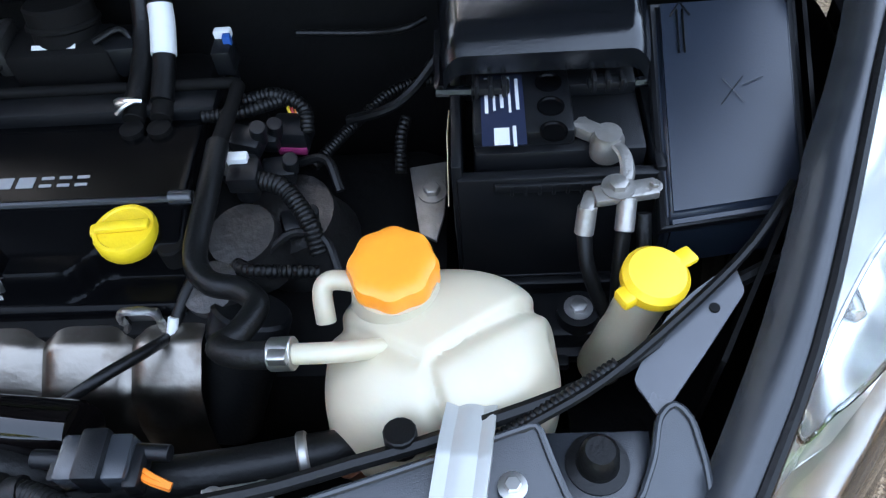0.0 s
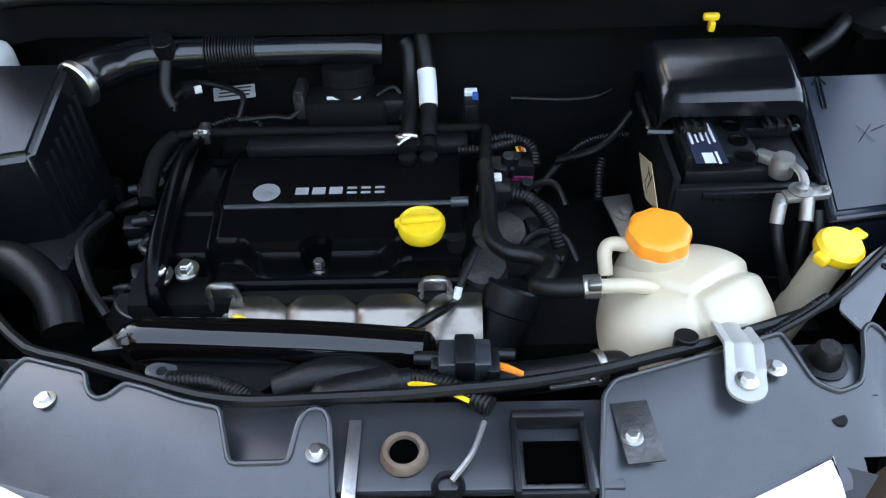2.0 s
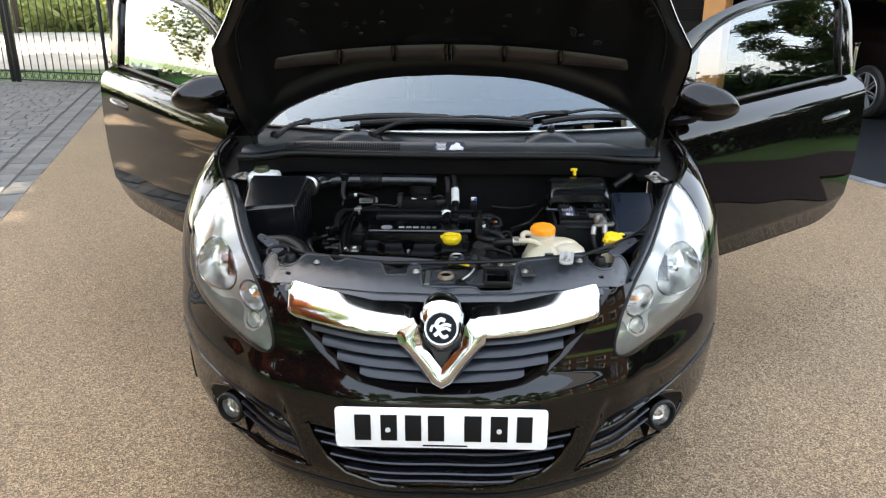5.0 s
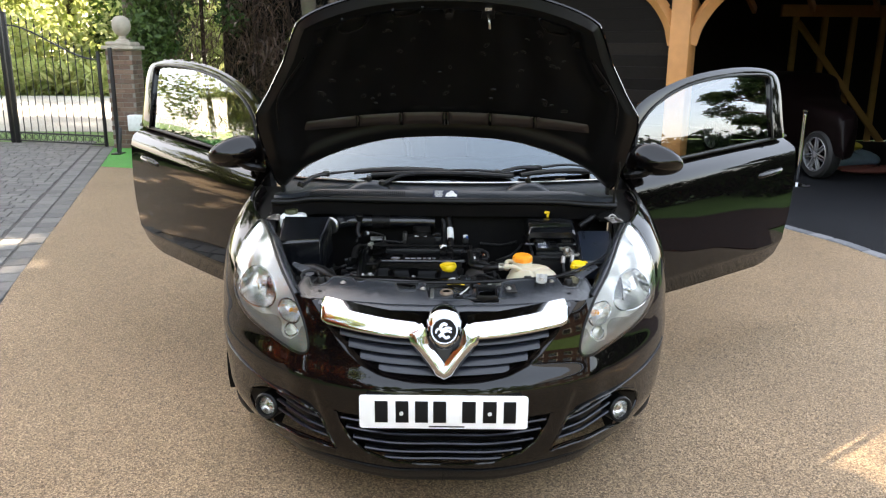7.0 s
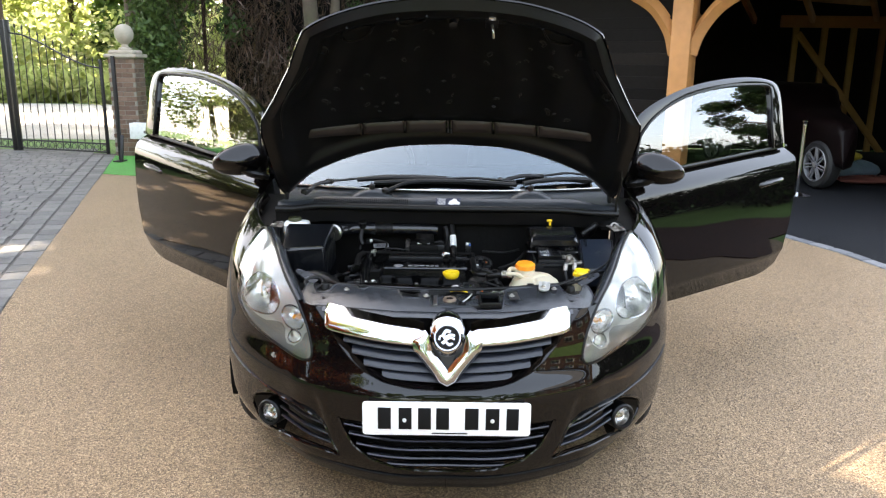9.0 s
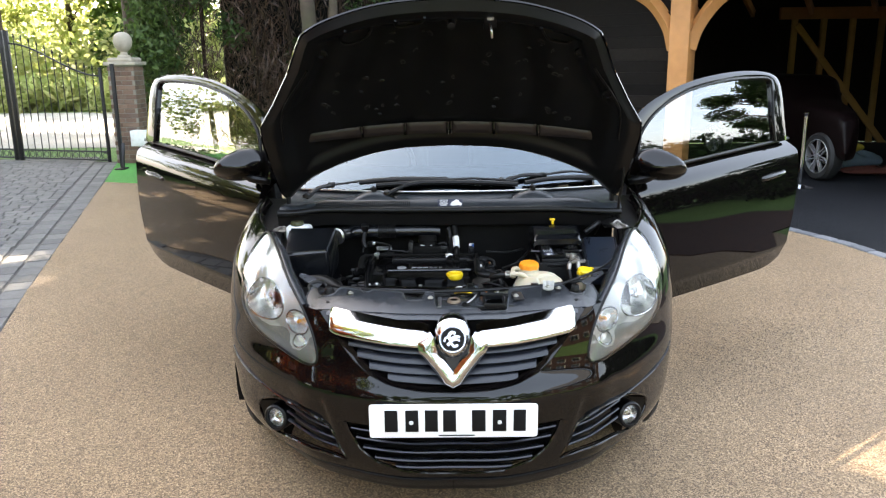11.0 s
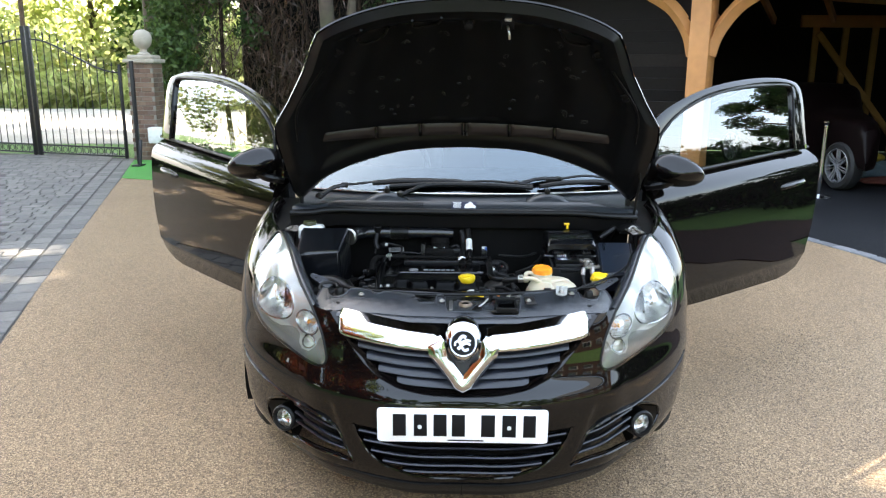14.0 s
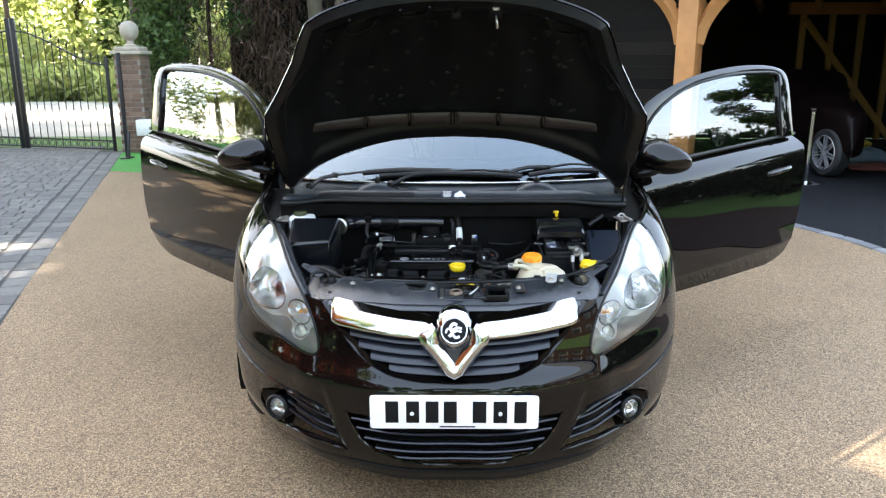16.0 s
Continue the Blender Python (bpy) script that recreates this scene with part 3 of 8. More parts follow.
# the V
for s in (1, -1):
    def vee(a, b, s=s):
        inner = Vector((s * lerp(a, (0, 0.35, 0.88, 1), (0.052, 0.046, 0.003, 0.0)), 0, lerp(a, (0, 0.35, 0.88, 1), (0.690, 0.645, 0.592, 0.586))))
        outer = Vector((s * lerp(a, (0, 0.2, 0.35, 0.88, 1), (0.070, 0.108, 0.104, 0.026, 0.0)), 0, lerp(a, (0, 0.2, 0.35, 0.88, 1), (0.705, 0.672, 0.648, 0.553, 0.541))))
        p = inner.lerp(outer, b)
        bulge = 0.020 * math.sin(math.pi * (0.12 + 0.8 * b)) + 0.016
        return skin(p.x, p.z, bulge + 0.004)
    part("chrome_vee", thick(grid(vee, 30, 8), 0.006), CHROME, grille, "polished chrome V")
# badge boss and badge
bc = skin(0, 0.684, 0.030)
bm_m = Matrix.Translation(bc) @ Vector((0, -0.87, 0.49)).to_track_quat("Z", "Y").to_matrix().to_4x4()
part("badge_boss", moved(grid(lambda a, b: (0.066 * b * math.cos(2 * math.pi * a), 0.078 * b * math.sin(2 * math.pi * a) + 0.014, 0.003 - 0.05 * b ** 5), 40, 8), bm_m), CHROME, grille)
badge = part("badge", lathe([(0.001, 0.0055), (0.036, 0.0055), (0.0365, 0.004), (0.037, 0.001)], 48, bm_m), INK, grille, "round chrome emblem on black")
part("ring", lathe([(0.0365, 0.005), (0.0375, 0.009), (0.0405, 0.009), (0.042, 0.002)], 48, bm_m), CHROME, badge)
emb = merge(*[moved(tube([(x, y, 0.0062) for x, y in pts], r * 1.3, sides=8, flat=0.5), bm_m) for pts, r in (
    ([(-0.016, -0.018), (-0.005, -0.006), (-0.012, 0.008), (-0.003, 0.021), (0.009, 0.017)], 0.0048),
    ([(-0.006, 0.002), (0.010, 0.009), (0.023, 0.006)], 0.0036), ([(-0.004, -0.005), (0.010, 0.0), (0.022, -0.005)], 0.0032),
    ([(-0.006, -0.010), (0.005, -0.021), (0.016, -0.017)], 0.0036), ([(-0.012, 0.006), (-0.022, 0.004), (-0.025, -0.008)], 0.0030))])
part("emblem", emb, CHROME, badge)
part("vee_fill", thick(grid(lambda a, b: skin((2 * b - 1) * 0.05 * (1 - a) + 0.0, 0.688 - 0.12 * a, 0.016), 10, 6), 0.003), GRILLE, grille)

# number plate
plate = part("number_plate", moved(prism(rounded([(-0.26, -0.0555), (0.26, -0.0555), (0.26, 0.0555), (-0.26, 0.0555)], 0.012), 0.005, None, 0.0008), pose(0, 0.001, 0.4355, 88, 0, 0)), PLATE_W, car, "white front number plate with black bars")
for x, w in ((-0.192, 0.040), (-0.128, 0.040), (-0.068, 0.040), (-0.012, 0.040), (0.078, 0.042), (0.142, 0.042), (0.204, 0.038)):
    part("bar", box((w, 0.002, 0.072), (x, -0.0052, 0.437), 0.0006, (-2, 0, 0)), INK, plate)
for x, z in ((-0.13, 0.432), (0.142, 0.432)):
    part("screw_cap", cyl(0.0065, (x, -0.004, z), (x, -0.0085, z), 16), WHITE, plate)
part("bar", box((0.11, 0.0012, 0.004), (0.01, -0.0062, 0.3875), 0.0, (-2, 0, 0)), PLASTIC, plate)

# headlamps
for s in (1, -1):
    n = len(LAMP)
    cu, cz = sum(p[0] for p in LAMP) / n, sum(p[1] for p in LAMP) / n

    BOWLS = ((0.690, 0.682, 0.074, 0.060, 0.060), (0.552, 0.652, 0.043, 0.035, 0.038), (0.537, 0.598, 0.021, 0.017, 0.012))

    def fascia(u, z):
        d, q = nearest(LAMP, u, z)
        return skin(s * u, z, -0.006 - 0.036 * min(1, d / 0.035) ** 0.7 + 0.010 * math.exp(-((z - 0.80) / 0.012) ** 2))
    holes = [[(u + ru * math.cos(t), z + rz * math.sin(t)) for t in np.linspace(0, 2 * math.pi, 40, endpoint=False)] for u, z, ru, rz, dp in BOWLS]
    brk = [(0.776, 0.690), (0.758, 0.655), (0.730, 0.628), (0.692, 0.612), (0.655, 0.608), (0.620, 0.617), (0.594, 0.618), (0.578, 0.606), (0.566, 0.586), (0.548, 0.575), (0.524, 0.575), (0.510, 0.592), (0.500, 0.618), (0.478, 0.634), (0.449, 0.640)]
    up_end = max(i for i, p in enumerate(LAMP) if p[1] > 0.70 and p[0] > 0.70)
    first = next(i for i, p in enumerate(LAMP) if p[1] > 0.648)
    upper = LAMP[first:up_end + 1] + brk
    lower = brk[::-1] + [p for p in LAMP[up_end + 1:] if p[1] < 0.685] + [p for p in LAMP[:first] if p[1] < 0.636]
    lamp = part("headlamp", sheet(upper, holes, 0.010, fascia), BEZEL, car, "large clear almond-shaped headlamp with silver reflectors")
    part("lower_bezel", sheet(lower, [], 0.010, fascia), SMOKE, lamp, "smoky grey lower bezel")

    def lens(a, b, s=s):
        k = a * n
        i = int(k) % n
        f = k - int(k)
        u = LAMP[i][0] + (LAMP[(i + 1) % n][0] - LAMP[i][0]) * f
        z = LAMP[i][1] + (LAMP[(i + 1) % n][1] - LAMP[i][1]) * f
        return skin(s * (cu + (u - cu) * b), cz + (z - cz) * b, 0.004 + 0.012 * (1 - b * b))
    facing(part("lens", grid(lens, n, 10, closed_u=True), GLASS, lamp, "clear polycarbonate lens"), (s * 0.5, -1, 0.4))
    lip([(s * u, z) for u, z in LAMP], 0.005, "seal", RUBBER, lamp, -0.001)

    for k, (u, z, ru, rz, dp) in enumerate(BOWLS):
        def bowl(a, b):
            cs_, sn_ = math.cos(2 * math.pi * a), math.sin(2 * math.pi * a)
            edge_p = fascia(u + ru * cs_, z + rz * sn_)
            mid = fascia(u, z) + Vector((0, dp, -0.01))
            return mid.lerp(edge_p, b) + Vector((0, dp * 0.45 * math.sin(math.pi * b), 0))
        part(("main_reflector", "indicator", "side_light")[k], grid(bowl, 48, 14, closed_u=True), REFLECTOR if k < 2 else BEZEL, lamp)
        part("ring", tube([fascia(u + ru * 1.04 * math.cos(t), z + rz * 1.04 * math.sin(t)) for t in np.linspace(0, 2 * math.pi, 40, endpoint=False)], 0.0032, n=1, sides=8, closed=True), CHROME, lamp)
        if k < 2:
            m = Matrix.Translation(fascia(u, z) + Vector((0, dp, -0.01))) @ Vector((s * 0.05, -1, 0.05)).to_track_quat("Z", "Y").to_matrix().to_4x4()
            part("bulb_shield" if k == 0 else "indicator_bulb", moved(lathe([(0.014, 0.0), (0.013, 0.03), (0.011, 0.042), (0.002, 0.047)] if k == 0 else [(0.006, 0.0), (0.006, 0.012), (0.004, 0.018), (0.001, 0.020)], 24), m), CHROME if k == 0 else TINT, lamp)
    # edge of the wing that faces the engine bay
    rim = [(0.50, 0.732), (0.56, 0.779), (0.65, 0.842), (0.73, 0.870)]

    def inner_rim(a, b, s=s):
        k = a * 3
        i = min(2, int(k))
        u = rim[i][0] + (rim[i + 1][0] - rim[i][0]) * (k - i)
        z = rim[i][1] + (rim[i + 1][1] - rim[i][1]) * (k - i)
        p = skin(s * u, z)
        w = 0.036 - 0.004 * a
        return p + Vector((-s * w * b * 0.85, w * b * 0.6, -0.016 * b * b - 0.002 + 0.006 * math.sin(math.pi * b)))
    part("inner_edge", thick(grid(inner_rim, 24, 6), 0.004), GREYPLASTIC, lamp)

# ---- wings' upper flange, bulkhead, cowl ----
for s in (1, -1):
    def flange(a, b, s=s):
        u = 0.73 + (U_END - 0.73) * a
        p = skin(s * u, lerp(u, (0.73, 0.755, 0.84, 1.0, 1.36), (0.868, 0.866, 0.880, 0.898, 0.910)))
        return p + Vector((-s * 0.034 * b, 0.0, -0.030 * b * b + 0.003 * math.sin(math.pi * b)))
    part("wing_flange", thick(grid(flange, 48, 6), 0.003), PAINT, car)
    rim = [skin(s * u, 0.50) * 0.93 + Vector((0, 0.06, 0)) for u in (0.55, 0.62, 0.70, 0.80, 0.90)]
    part("lamp_floor", prism([(v.x, v.y) for v in rim] + [(s * 0.42, rim[-1].y), (s * 0.42, rim[0].y)], 0.01, Matrix.Translation((0, 0, 0.50))), DARK, car)
    part("wing_rear", thick(grid(lambda a, b, s=s: (s * skin(U_END, 0.20 + 0.71 * b).x, skin(U_END, 0.20 + 0.71 * b).y + a * 0.12, 0.20 + 0.71 * b), 3, 20), 0.004), PAINT, car)
    part("lamp_housing", thick(grid(lambda a, b, s=s: (s * (0.515 + 0.115 * a), 0.375 + 0.20 * a, 0.36 + (0.385 + 0.075 * a) * b), 8, 6), 0.004), DARK, car)
    part("inner_wing", thick(grid(lambda a, b, s=s: (s * (0.640 + 0.055 * a - 0.01 * b), 0.56 + 0.42 * a, 0.33 + (0.53 - 0.10 * (1 - a)) * b), 10, 8), 0.004), PAINT_IN, car)
for s in (1, -1):
    part("hinge_shelf", thick(grid(lambda a, b, s=s: Vector((s * (0.60 + (0.20 + 0.05 * b) * a), 0.76 + 0.48 * b, 0.845 + 0.02 * b)), 4, 8), 0.004), PAINT_IN, car)
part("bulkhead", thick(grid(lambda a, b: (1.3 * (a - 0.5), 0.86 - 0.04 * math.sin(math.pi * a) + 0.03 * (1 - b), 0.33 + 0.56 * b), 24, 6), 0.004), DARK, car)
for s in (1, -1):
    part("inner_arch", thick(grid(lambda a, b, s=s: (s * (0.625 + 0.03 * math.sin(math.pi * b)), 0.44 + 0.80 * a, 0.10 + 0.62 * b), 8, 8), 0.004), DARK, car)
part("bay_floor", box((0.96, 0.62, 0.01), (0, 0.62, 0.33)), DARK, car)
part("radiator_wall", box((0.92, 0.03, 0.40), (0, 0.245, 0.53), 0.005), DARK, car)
seal = [(-0.665, 0.74, 0.918), (-0.60, 0.755, 0.915), (-0.5, 0.79, 0.918), (-0.3, 0.785, 0.917), (0, 0.782, 0.915), (0.3, 0.785, 0.915), (0.45, 0.79, 0.912), (0.55, 0.785, 0.905), (0.665, 0.80, 0.897)]
part("bulkhead_seal", tube(seal, 0.016, sides=12, flat=0.8), RUBBER, car, "black rubber bulkhead seal")
part("seal_rail", thick(grid(lambda a, b: (Vector(seal[min(7, int(a * 8))]).lerp(Vector(seal[min(7, int(a * 8)) + 1]), a * 8 - min(7, int(a * 8))) + Vector((0, 0.005 + 0.004 * b, -0.012 - 0.05 * b))), 32, 3), 0.004), PAINT_IN, car)


def screen_base(x):
    """The lower edge of the windscreen."""
    k = abs(x) / 0.68
    return Vector((x, 0.902 + 0.178 * k ** 2, 0.957 - 0.016 * k * k))


def cowl_pt(a, b):
    """The black panel between the bulkhead seal and the windscreen: a raised front strip with a lip, then a lower deck."""
    x = 1.34 * (a - 0.5)
    k = abs(x) / 0.67
    low = max(0, min(1, (abs(x) - 0.49) / 0.12))
    front, back = Vector((x, 0.800, 0.912)), screen_base(x) + Vector((0, 0, -0.003))
    lip_p = Vector((x, 0.838 + 0.018 * k * k - 0.02 * low, 0.944 - 0.018 * low))
    foot = lip_p + Vector((0, 0.010, -0.009 * (1 - low)))
    if b < 0.42:
        p = front.lerp(lip_p, b / 0.42)
        p.z += 0.004 * math.sin(math.pi * b / 0.42)
        return p
    if b < 0.5:
        return lip_p.lerp(foot, (b - 0.42) / 0.08)
    t = (b - 0.5) / 0.5
    p = foot.lerp(back, t)
    p.z -= 0.006 * math.sin(math.pi * t) * (1 + 2 * k * k)
    return p


cowl = part("cowl_panel", thick(grid(cowl_pt, 80, 50), 0.004), COWLP, car, "black plastic scuttle panel below the windscreen")
for i in range(52):
    a = 0.09 + 0.29 * i / 51
    for b in (0.10, 0.20, 0.30):
        if i < 8 and b > 0.3 or i < 3:
            continue
        p = cowl_pt(a, b)
        part("vent_slot", box((0.0042, 0.0095, 0.004), (p.x, p.y - 0.001, p.z + 0.0005), 0.0, (39, 0, 0)), INK, cowl)
lab_m = Matrix.Translation(cowl_pt(0.5, 0.22)) @ pose(0, 0, 0, 39, 0, 0) @ pose(0, 0, 0.0025)
lab = part("warning_label", moved(box((0.098, 0.036, 0.001)), lab_m), LABEL_BLUE, cowl, "dark information label, torn white at one end")
for i in range(6):
    part("bar", moved(box((0.034 - 0.004 * (i % 3), 0.0022, 0.0008), (-0.026, 0.013 - 0.0052 * i, 0.0009)), lab_m), PAPER, lab)
part("torn_patch", moved(prism([(0.0, -0.012), (0.012, -0.016), (0.03, -0.013), (0.044, -0.016), (0.046, -0.004), (0.036, 0.002), (0.033, 0.012), (0.022, 0.016), (0.016, 0.008), (0.006, 0.004)], 0.001, Matrix.Translation((0, 0, 0.0006))), lab_m), WHITE, lab)

# ---- windscreen, wipers, cabin ----
def screen_pt(a, b):
    x = 1.36 * (a - 0.5)
    k = abs(x) / 0.68
    low = screen_base(x)
    top = Vector((x * 0.80, 1.72 + 0.08 * k * k, 1.385 - 0.05 * k * k))
    p = low.lerp(top, b)
    p.z += 0.035 * math.sin(math.pi * b)
    return p


screen = facing(part("windscreen", grid(screen_pt, 40, 20), SCREEN, car, "tinted curved windscreen"), (0, -0.5, 1))
part("edge_strip", tube([screen_pt(k / 24.0, 0.0) + Vector((0, -0.006, 0.006)) for k in range(25)], 0.0035, n=1, sides=8), SMOKE, screen, "thin bright edge of the windscreen glass")
part("screen_edge", tube([screen_pt(i / 30, 0.0) for i in range(31)], 0.006, n=1, sides=8), RUBBER, screen)
part("dashboard", thick(grid(lambda a, b: (1.3 * (a - 0.5), 1.16 + 0.20 * abs(2 * a - 1) ** 2 + 0.42 * b, 0.93 + 0.05 * math.sin(math.pi * b) - 0.12 * max(0, b - 0.7)), 24, 10), 0.03), PLASTIC, car, "dark dashboard")
part("steering_wheel", moved(tube([(0.18 * math.cos(t), 0.18 * math.sin(t), 0) for t in np.linspace(0, 2 * math.pi, 24, endpoint=False)], 0.015, n=1, closed=True), pose(-0.36, 1.66, 0.95, 65, 0, 0)), PLASTIC, car)
for s in (1, -1):
    seat = part("front_seat", box((0.48, 0.16, 0.62), (s * 0.36, 2.32, 0.80), 0.06, (-18, 0, 0), 4), SEAT, car, "dark cloth front seat")
    part("cushion", box((0.50, 0.50, 0.16), (s * 0.36, 2.02, 0.46), 0.06, (6, 0, 0), 4), SEAT, seat)
    part("headrest", box((0.26, 0.09, 0.18), (s * 0.36, 2.45, 1.20), 0.04, (-10, 0, 0), 4), SEAT, seat)
part("rear_mirror", box((0.22, 0.03, 0.06), (0, 1.62, 1.29), 0.02), PLASTIC, car)
part("cabin_floor", box((1.5, 2.7, 0.04), (0, 2.45, 0.27), 0.01), SEAT, car)

# roof, pillars, flanks and tail
part("roof", thick(grid(lambda a, b: (1.16 * (a - 0.5) * (1 - 0.06 * b), 1.70 + 0.08 * abs(2 * a - 1) ** 2 + 1.75 * b, 1.385 + 0.055 * math.sin(math.pi * (0.25 + 0.6 * b)) - 0.075 * abs(2 * a - 1) ** 3 - 0.02 * b), 24, 20), 0.012), PAINT, car)
for s in (1, -1):
    part("pillar", tube([(s * 0.72, 1.19, 0.935), (s * 0.665, 1.45, 1.15), (s * 0.575, 1.80, 1.345), (s * 0.56, 2.45, 1.375), (s * 0.55, 3.3, 1.33)], 0.026, sides=10), PAINT, car)
    part("sill", box((0.12, 1.75, 0.16), (s * 0.80, 1.90, 0.27), 0.03), PAINT, car)

    def quarter(a, b, s=s):
        y = 2.46 + 1.50 * a
        w = lerp(y, (2.46, 3.0, 3.5, 3.8, 3.96), (0.855, 0.865, 0.84, 0.76, 0.62))
        z = 0.24 + 0.72 * b
        return (s * (w + 0.02 * math.sin(math.pi * b) - 0.05 * max(0, b - 0.8) * 5 * 0.5), y, z)
    qm = grid(quarter, 40, 24)
    bmesh.ops.delete(qm, geom=[f for f in qm.faces if math.hypot(f.calc_center_median().y - 3.43, f.calc_center_median().z - 0.29) < 0.33], context="FACES")
    part("rear_quarter", thick(qm, 0.01), PAINT, car)
    part("quarter_window", thick(grid(lambda a, b, s=s: (s * (0.80 - 0.23 * b - 0.05 * a), 2.48 + 1.05 * a - 0.1 * a * b, 0.95 + 0.39 * b * (1 - 0.25 * a)), 14, 8), 0.004), WINDOW, car)
    part("rear_pillar", thick(grid(lambda a, b, s=s: (s * (0.76 - 0.19 * b - 0.10 * a), 3.45 + 0.45 * a - 0.38 * b, 0.95 + 0.37 * b), 8, 8), 0.02), PAINT, car)
    for yy in (0.92, 3.43):
        wheel = part("wheel", cyl(0.06, (s * 0.68, yy, 0.295), (s * 0.74, yy, 0.295), 20), DARK, car)
        wm = pose(s * 0.735, yy, 0.295, 0, 90, 0)
        part("tyre", lathe([(0.20, -0.09), (0.27, -0.095), (0.293, -0.07), (0.295, 0), (0.293, 0.07), (0.27, 0.095), (0.20, 0.09)], 48, wm, None, False), TYRE, wheel)
        part("rim", merge(lathe([(0.16, -0.085), (0.20, -0.085), (0.185, 0.0), (0.20, 0.085), (0.19, 0.088)], 40, wm.copy(), None, False), *[moved(box((0.17, 0.045, 0.03), (0.10, 0, s * 0.05), 0.01), wm @ pose(0, 0, 0, 0, 0, k * 60)) for k in range(6)]), ALLOY, wheel)
        ap = lathe([(0.322, -0.10), (0.328, 0.04), (0.322, 0.05)], 40, pose(s * 0.74, yy, 0.295, 0, 90, 0))
        bmesh.ops.delete(ap, geom=[f for f in ap.faces if len(f.verts) > 4 or f.calc_center_median().z < 0.2], context="FACES")
        part("arch_liner", ap, DARK, car)
part("tailgate", thick(grid(lambda a, b: (1.36 * (a - 0.5) * (1 - 0.10 * b), 3.97 - 0.10 * abs(2 * a - 1) ** 3 - 0.12 * b, 0.25 + 0.72 * b), 24, 12), 0.012), PAINT, car)
part("rear_window", thick(grid(lambda a, b: (1.24 * (a - 0.5) * (1 - 0.1 * b), 3.86 - 0.10 * abs(2 * a - 1) ** 3 - 0.40 * b, 0.97 + 0.37 * b), 20, 8), 0.005), WINDOW, car)
part("underbody", box((1.3, 2.9, 0.03), (0, 2.3, 0.21)), DARK, car)


def wiper(name, spindle, knee, tip, blade_a, blade_b):
    arm = part(name, tube([spindle, Vector(spindle).lerp(Vector(knee), 0.5) + Vector((0, 0, 0.012)), knee], [0.014, 0.011, 0.012], sides=8, flat=0.7), PLASTIC, car, "black windscreen wiper")
    part("spindle_cap", lathe([(0.015, 0), (0.014, 0.012), (0.006, 0.018)], 16, pose(*spindle)), PLASTIC, arm)
    part("knuckle", box((0.030, 0.024, 0.020), knee, 0.005), PLASTIC, arm)
    part("arm_end", tube([knee, Vector(knee).lerp(Vector(tip), 0.5) + Vector((0, 0, 0.014)), tip], 0.007, sides=6, flat=0.7), RUBBER, arm)
    part("blade", tube([blade_a, Vector(blade_a).lerp(Vector(blade_b), 0.3) + Vector((0, -0.004, 0.010)), Vector(blade_a).lerp(Vector(blade_b), 0.7) + Vector((0, -0.004, 0.010)), blade_b], 0.011, sides=8, flat=0.9), RUBBER, arm)


wiper("wiper", (-0.575, 0.875, 0.950), (-0.486, 0.968, 0.980), (-0.01, 0.958, 1.006), (-0.37, 0.962, 0.990), (0.06, 0.945, 0.992))
wiper("wiper", (-0.252, 0.886, 0.957), (-0.105, 0.942, 0.992), (0.275, 0.948, 0.992), (-0.30, 0.942, 0.982), (0.275, 0.934, 0.982))
wiper("wiper", (0.212, 0.952, 0.990), (0.385, 1.022, 1.002), (0.625, 1.092, 0.990), (0.305, 0.952, 0.984), (0.62, 1.072, 0.978))
for x in (-0.305, 0.33):
    b = 0.36
    dome = part("spindle_dome", moved(grid(lambda a, b: (0.085 * b * math.cos(2 * math.pi * a), 0.05 * b * math.sin(2 * math.pi * a), 0.032 * (1 - b * b)), 24, 6, closed_u=True), pose(x, 0.890, 0.938, 18, 0, 0)), COWLP, cowl)
    part("nub", lathe([(0.012, 0), (0.011, 0.018), (0.005, 0.024)], 16, pose(x, 0.890, 0.966)), RUBBER, dome)
for s in (1, -1):
    part("hinge_arm", merge(box((0.012, 0.035, 0.10), (s * 0.655, 0.93, 0.955), 0.003, (-12, 0, 0)), box((0.03, 0.06, 0.006), (s * 0.655, 0.92, 0.91), 0.002)), PAINT_IN, car, "black bonnet hinge")

# ---- bonnet, propped open ----
HOOD_M = Matrix(((1, 0, 0, 0.004), (0, -0.63, 0.777, 0.85), (0, 0.777, 0.63, 1.155), (0, 0, 0, 1)))
HOOD = [(0, 0.0), (0.22, -0.012), (0.40, -0.055), (0.54, -0.115), (0.62, -0.185), (0.665, -0.225), (0.685, -0.18), (0.695, 0.0), (0.705, 0.15), (0.70, 0.22), (0.645, 0.31), (0.585, 0.40), (0.54, 0.50), (0.49, 0.575), (0.40, 0.635), (0.25, 0.69), (0.12, 0.712), (0, 0.718)]
HOOD_R = flatcurve(HOOD, 4, closed=False)


def hood_z(x, u):
    return 0.035 * math.sin(math.pi * max(0, min(1, (u + 0.05) / 0.85))) - 0.085 * (abs(x) / 0.70) ** 2.5 - 0.05 * max(0, u / 0.72) ** 3


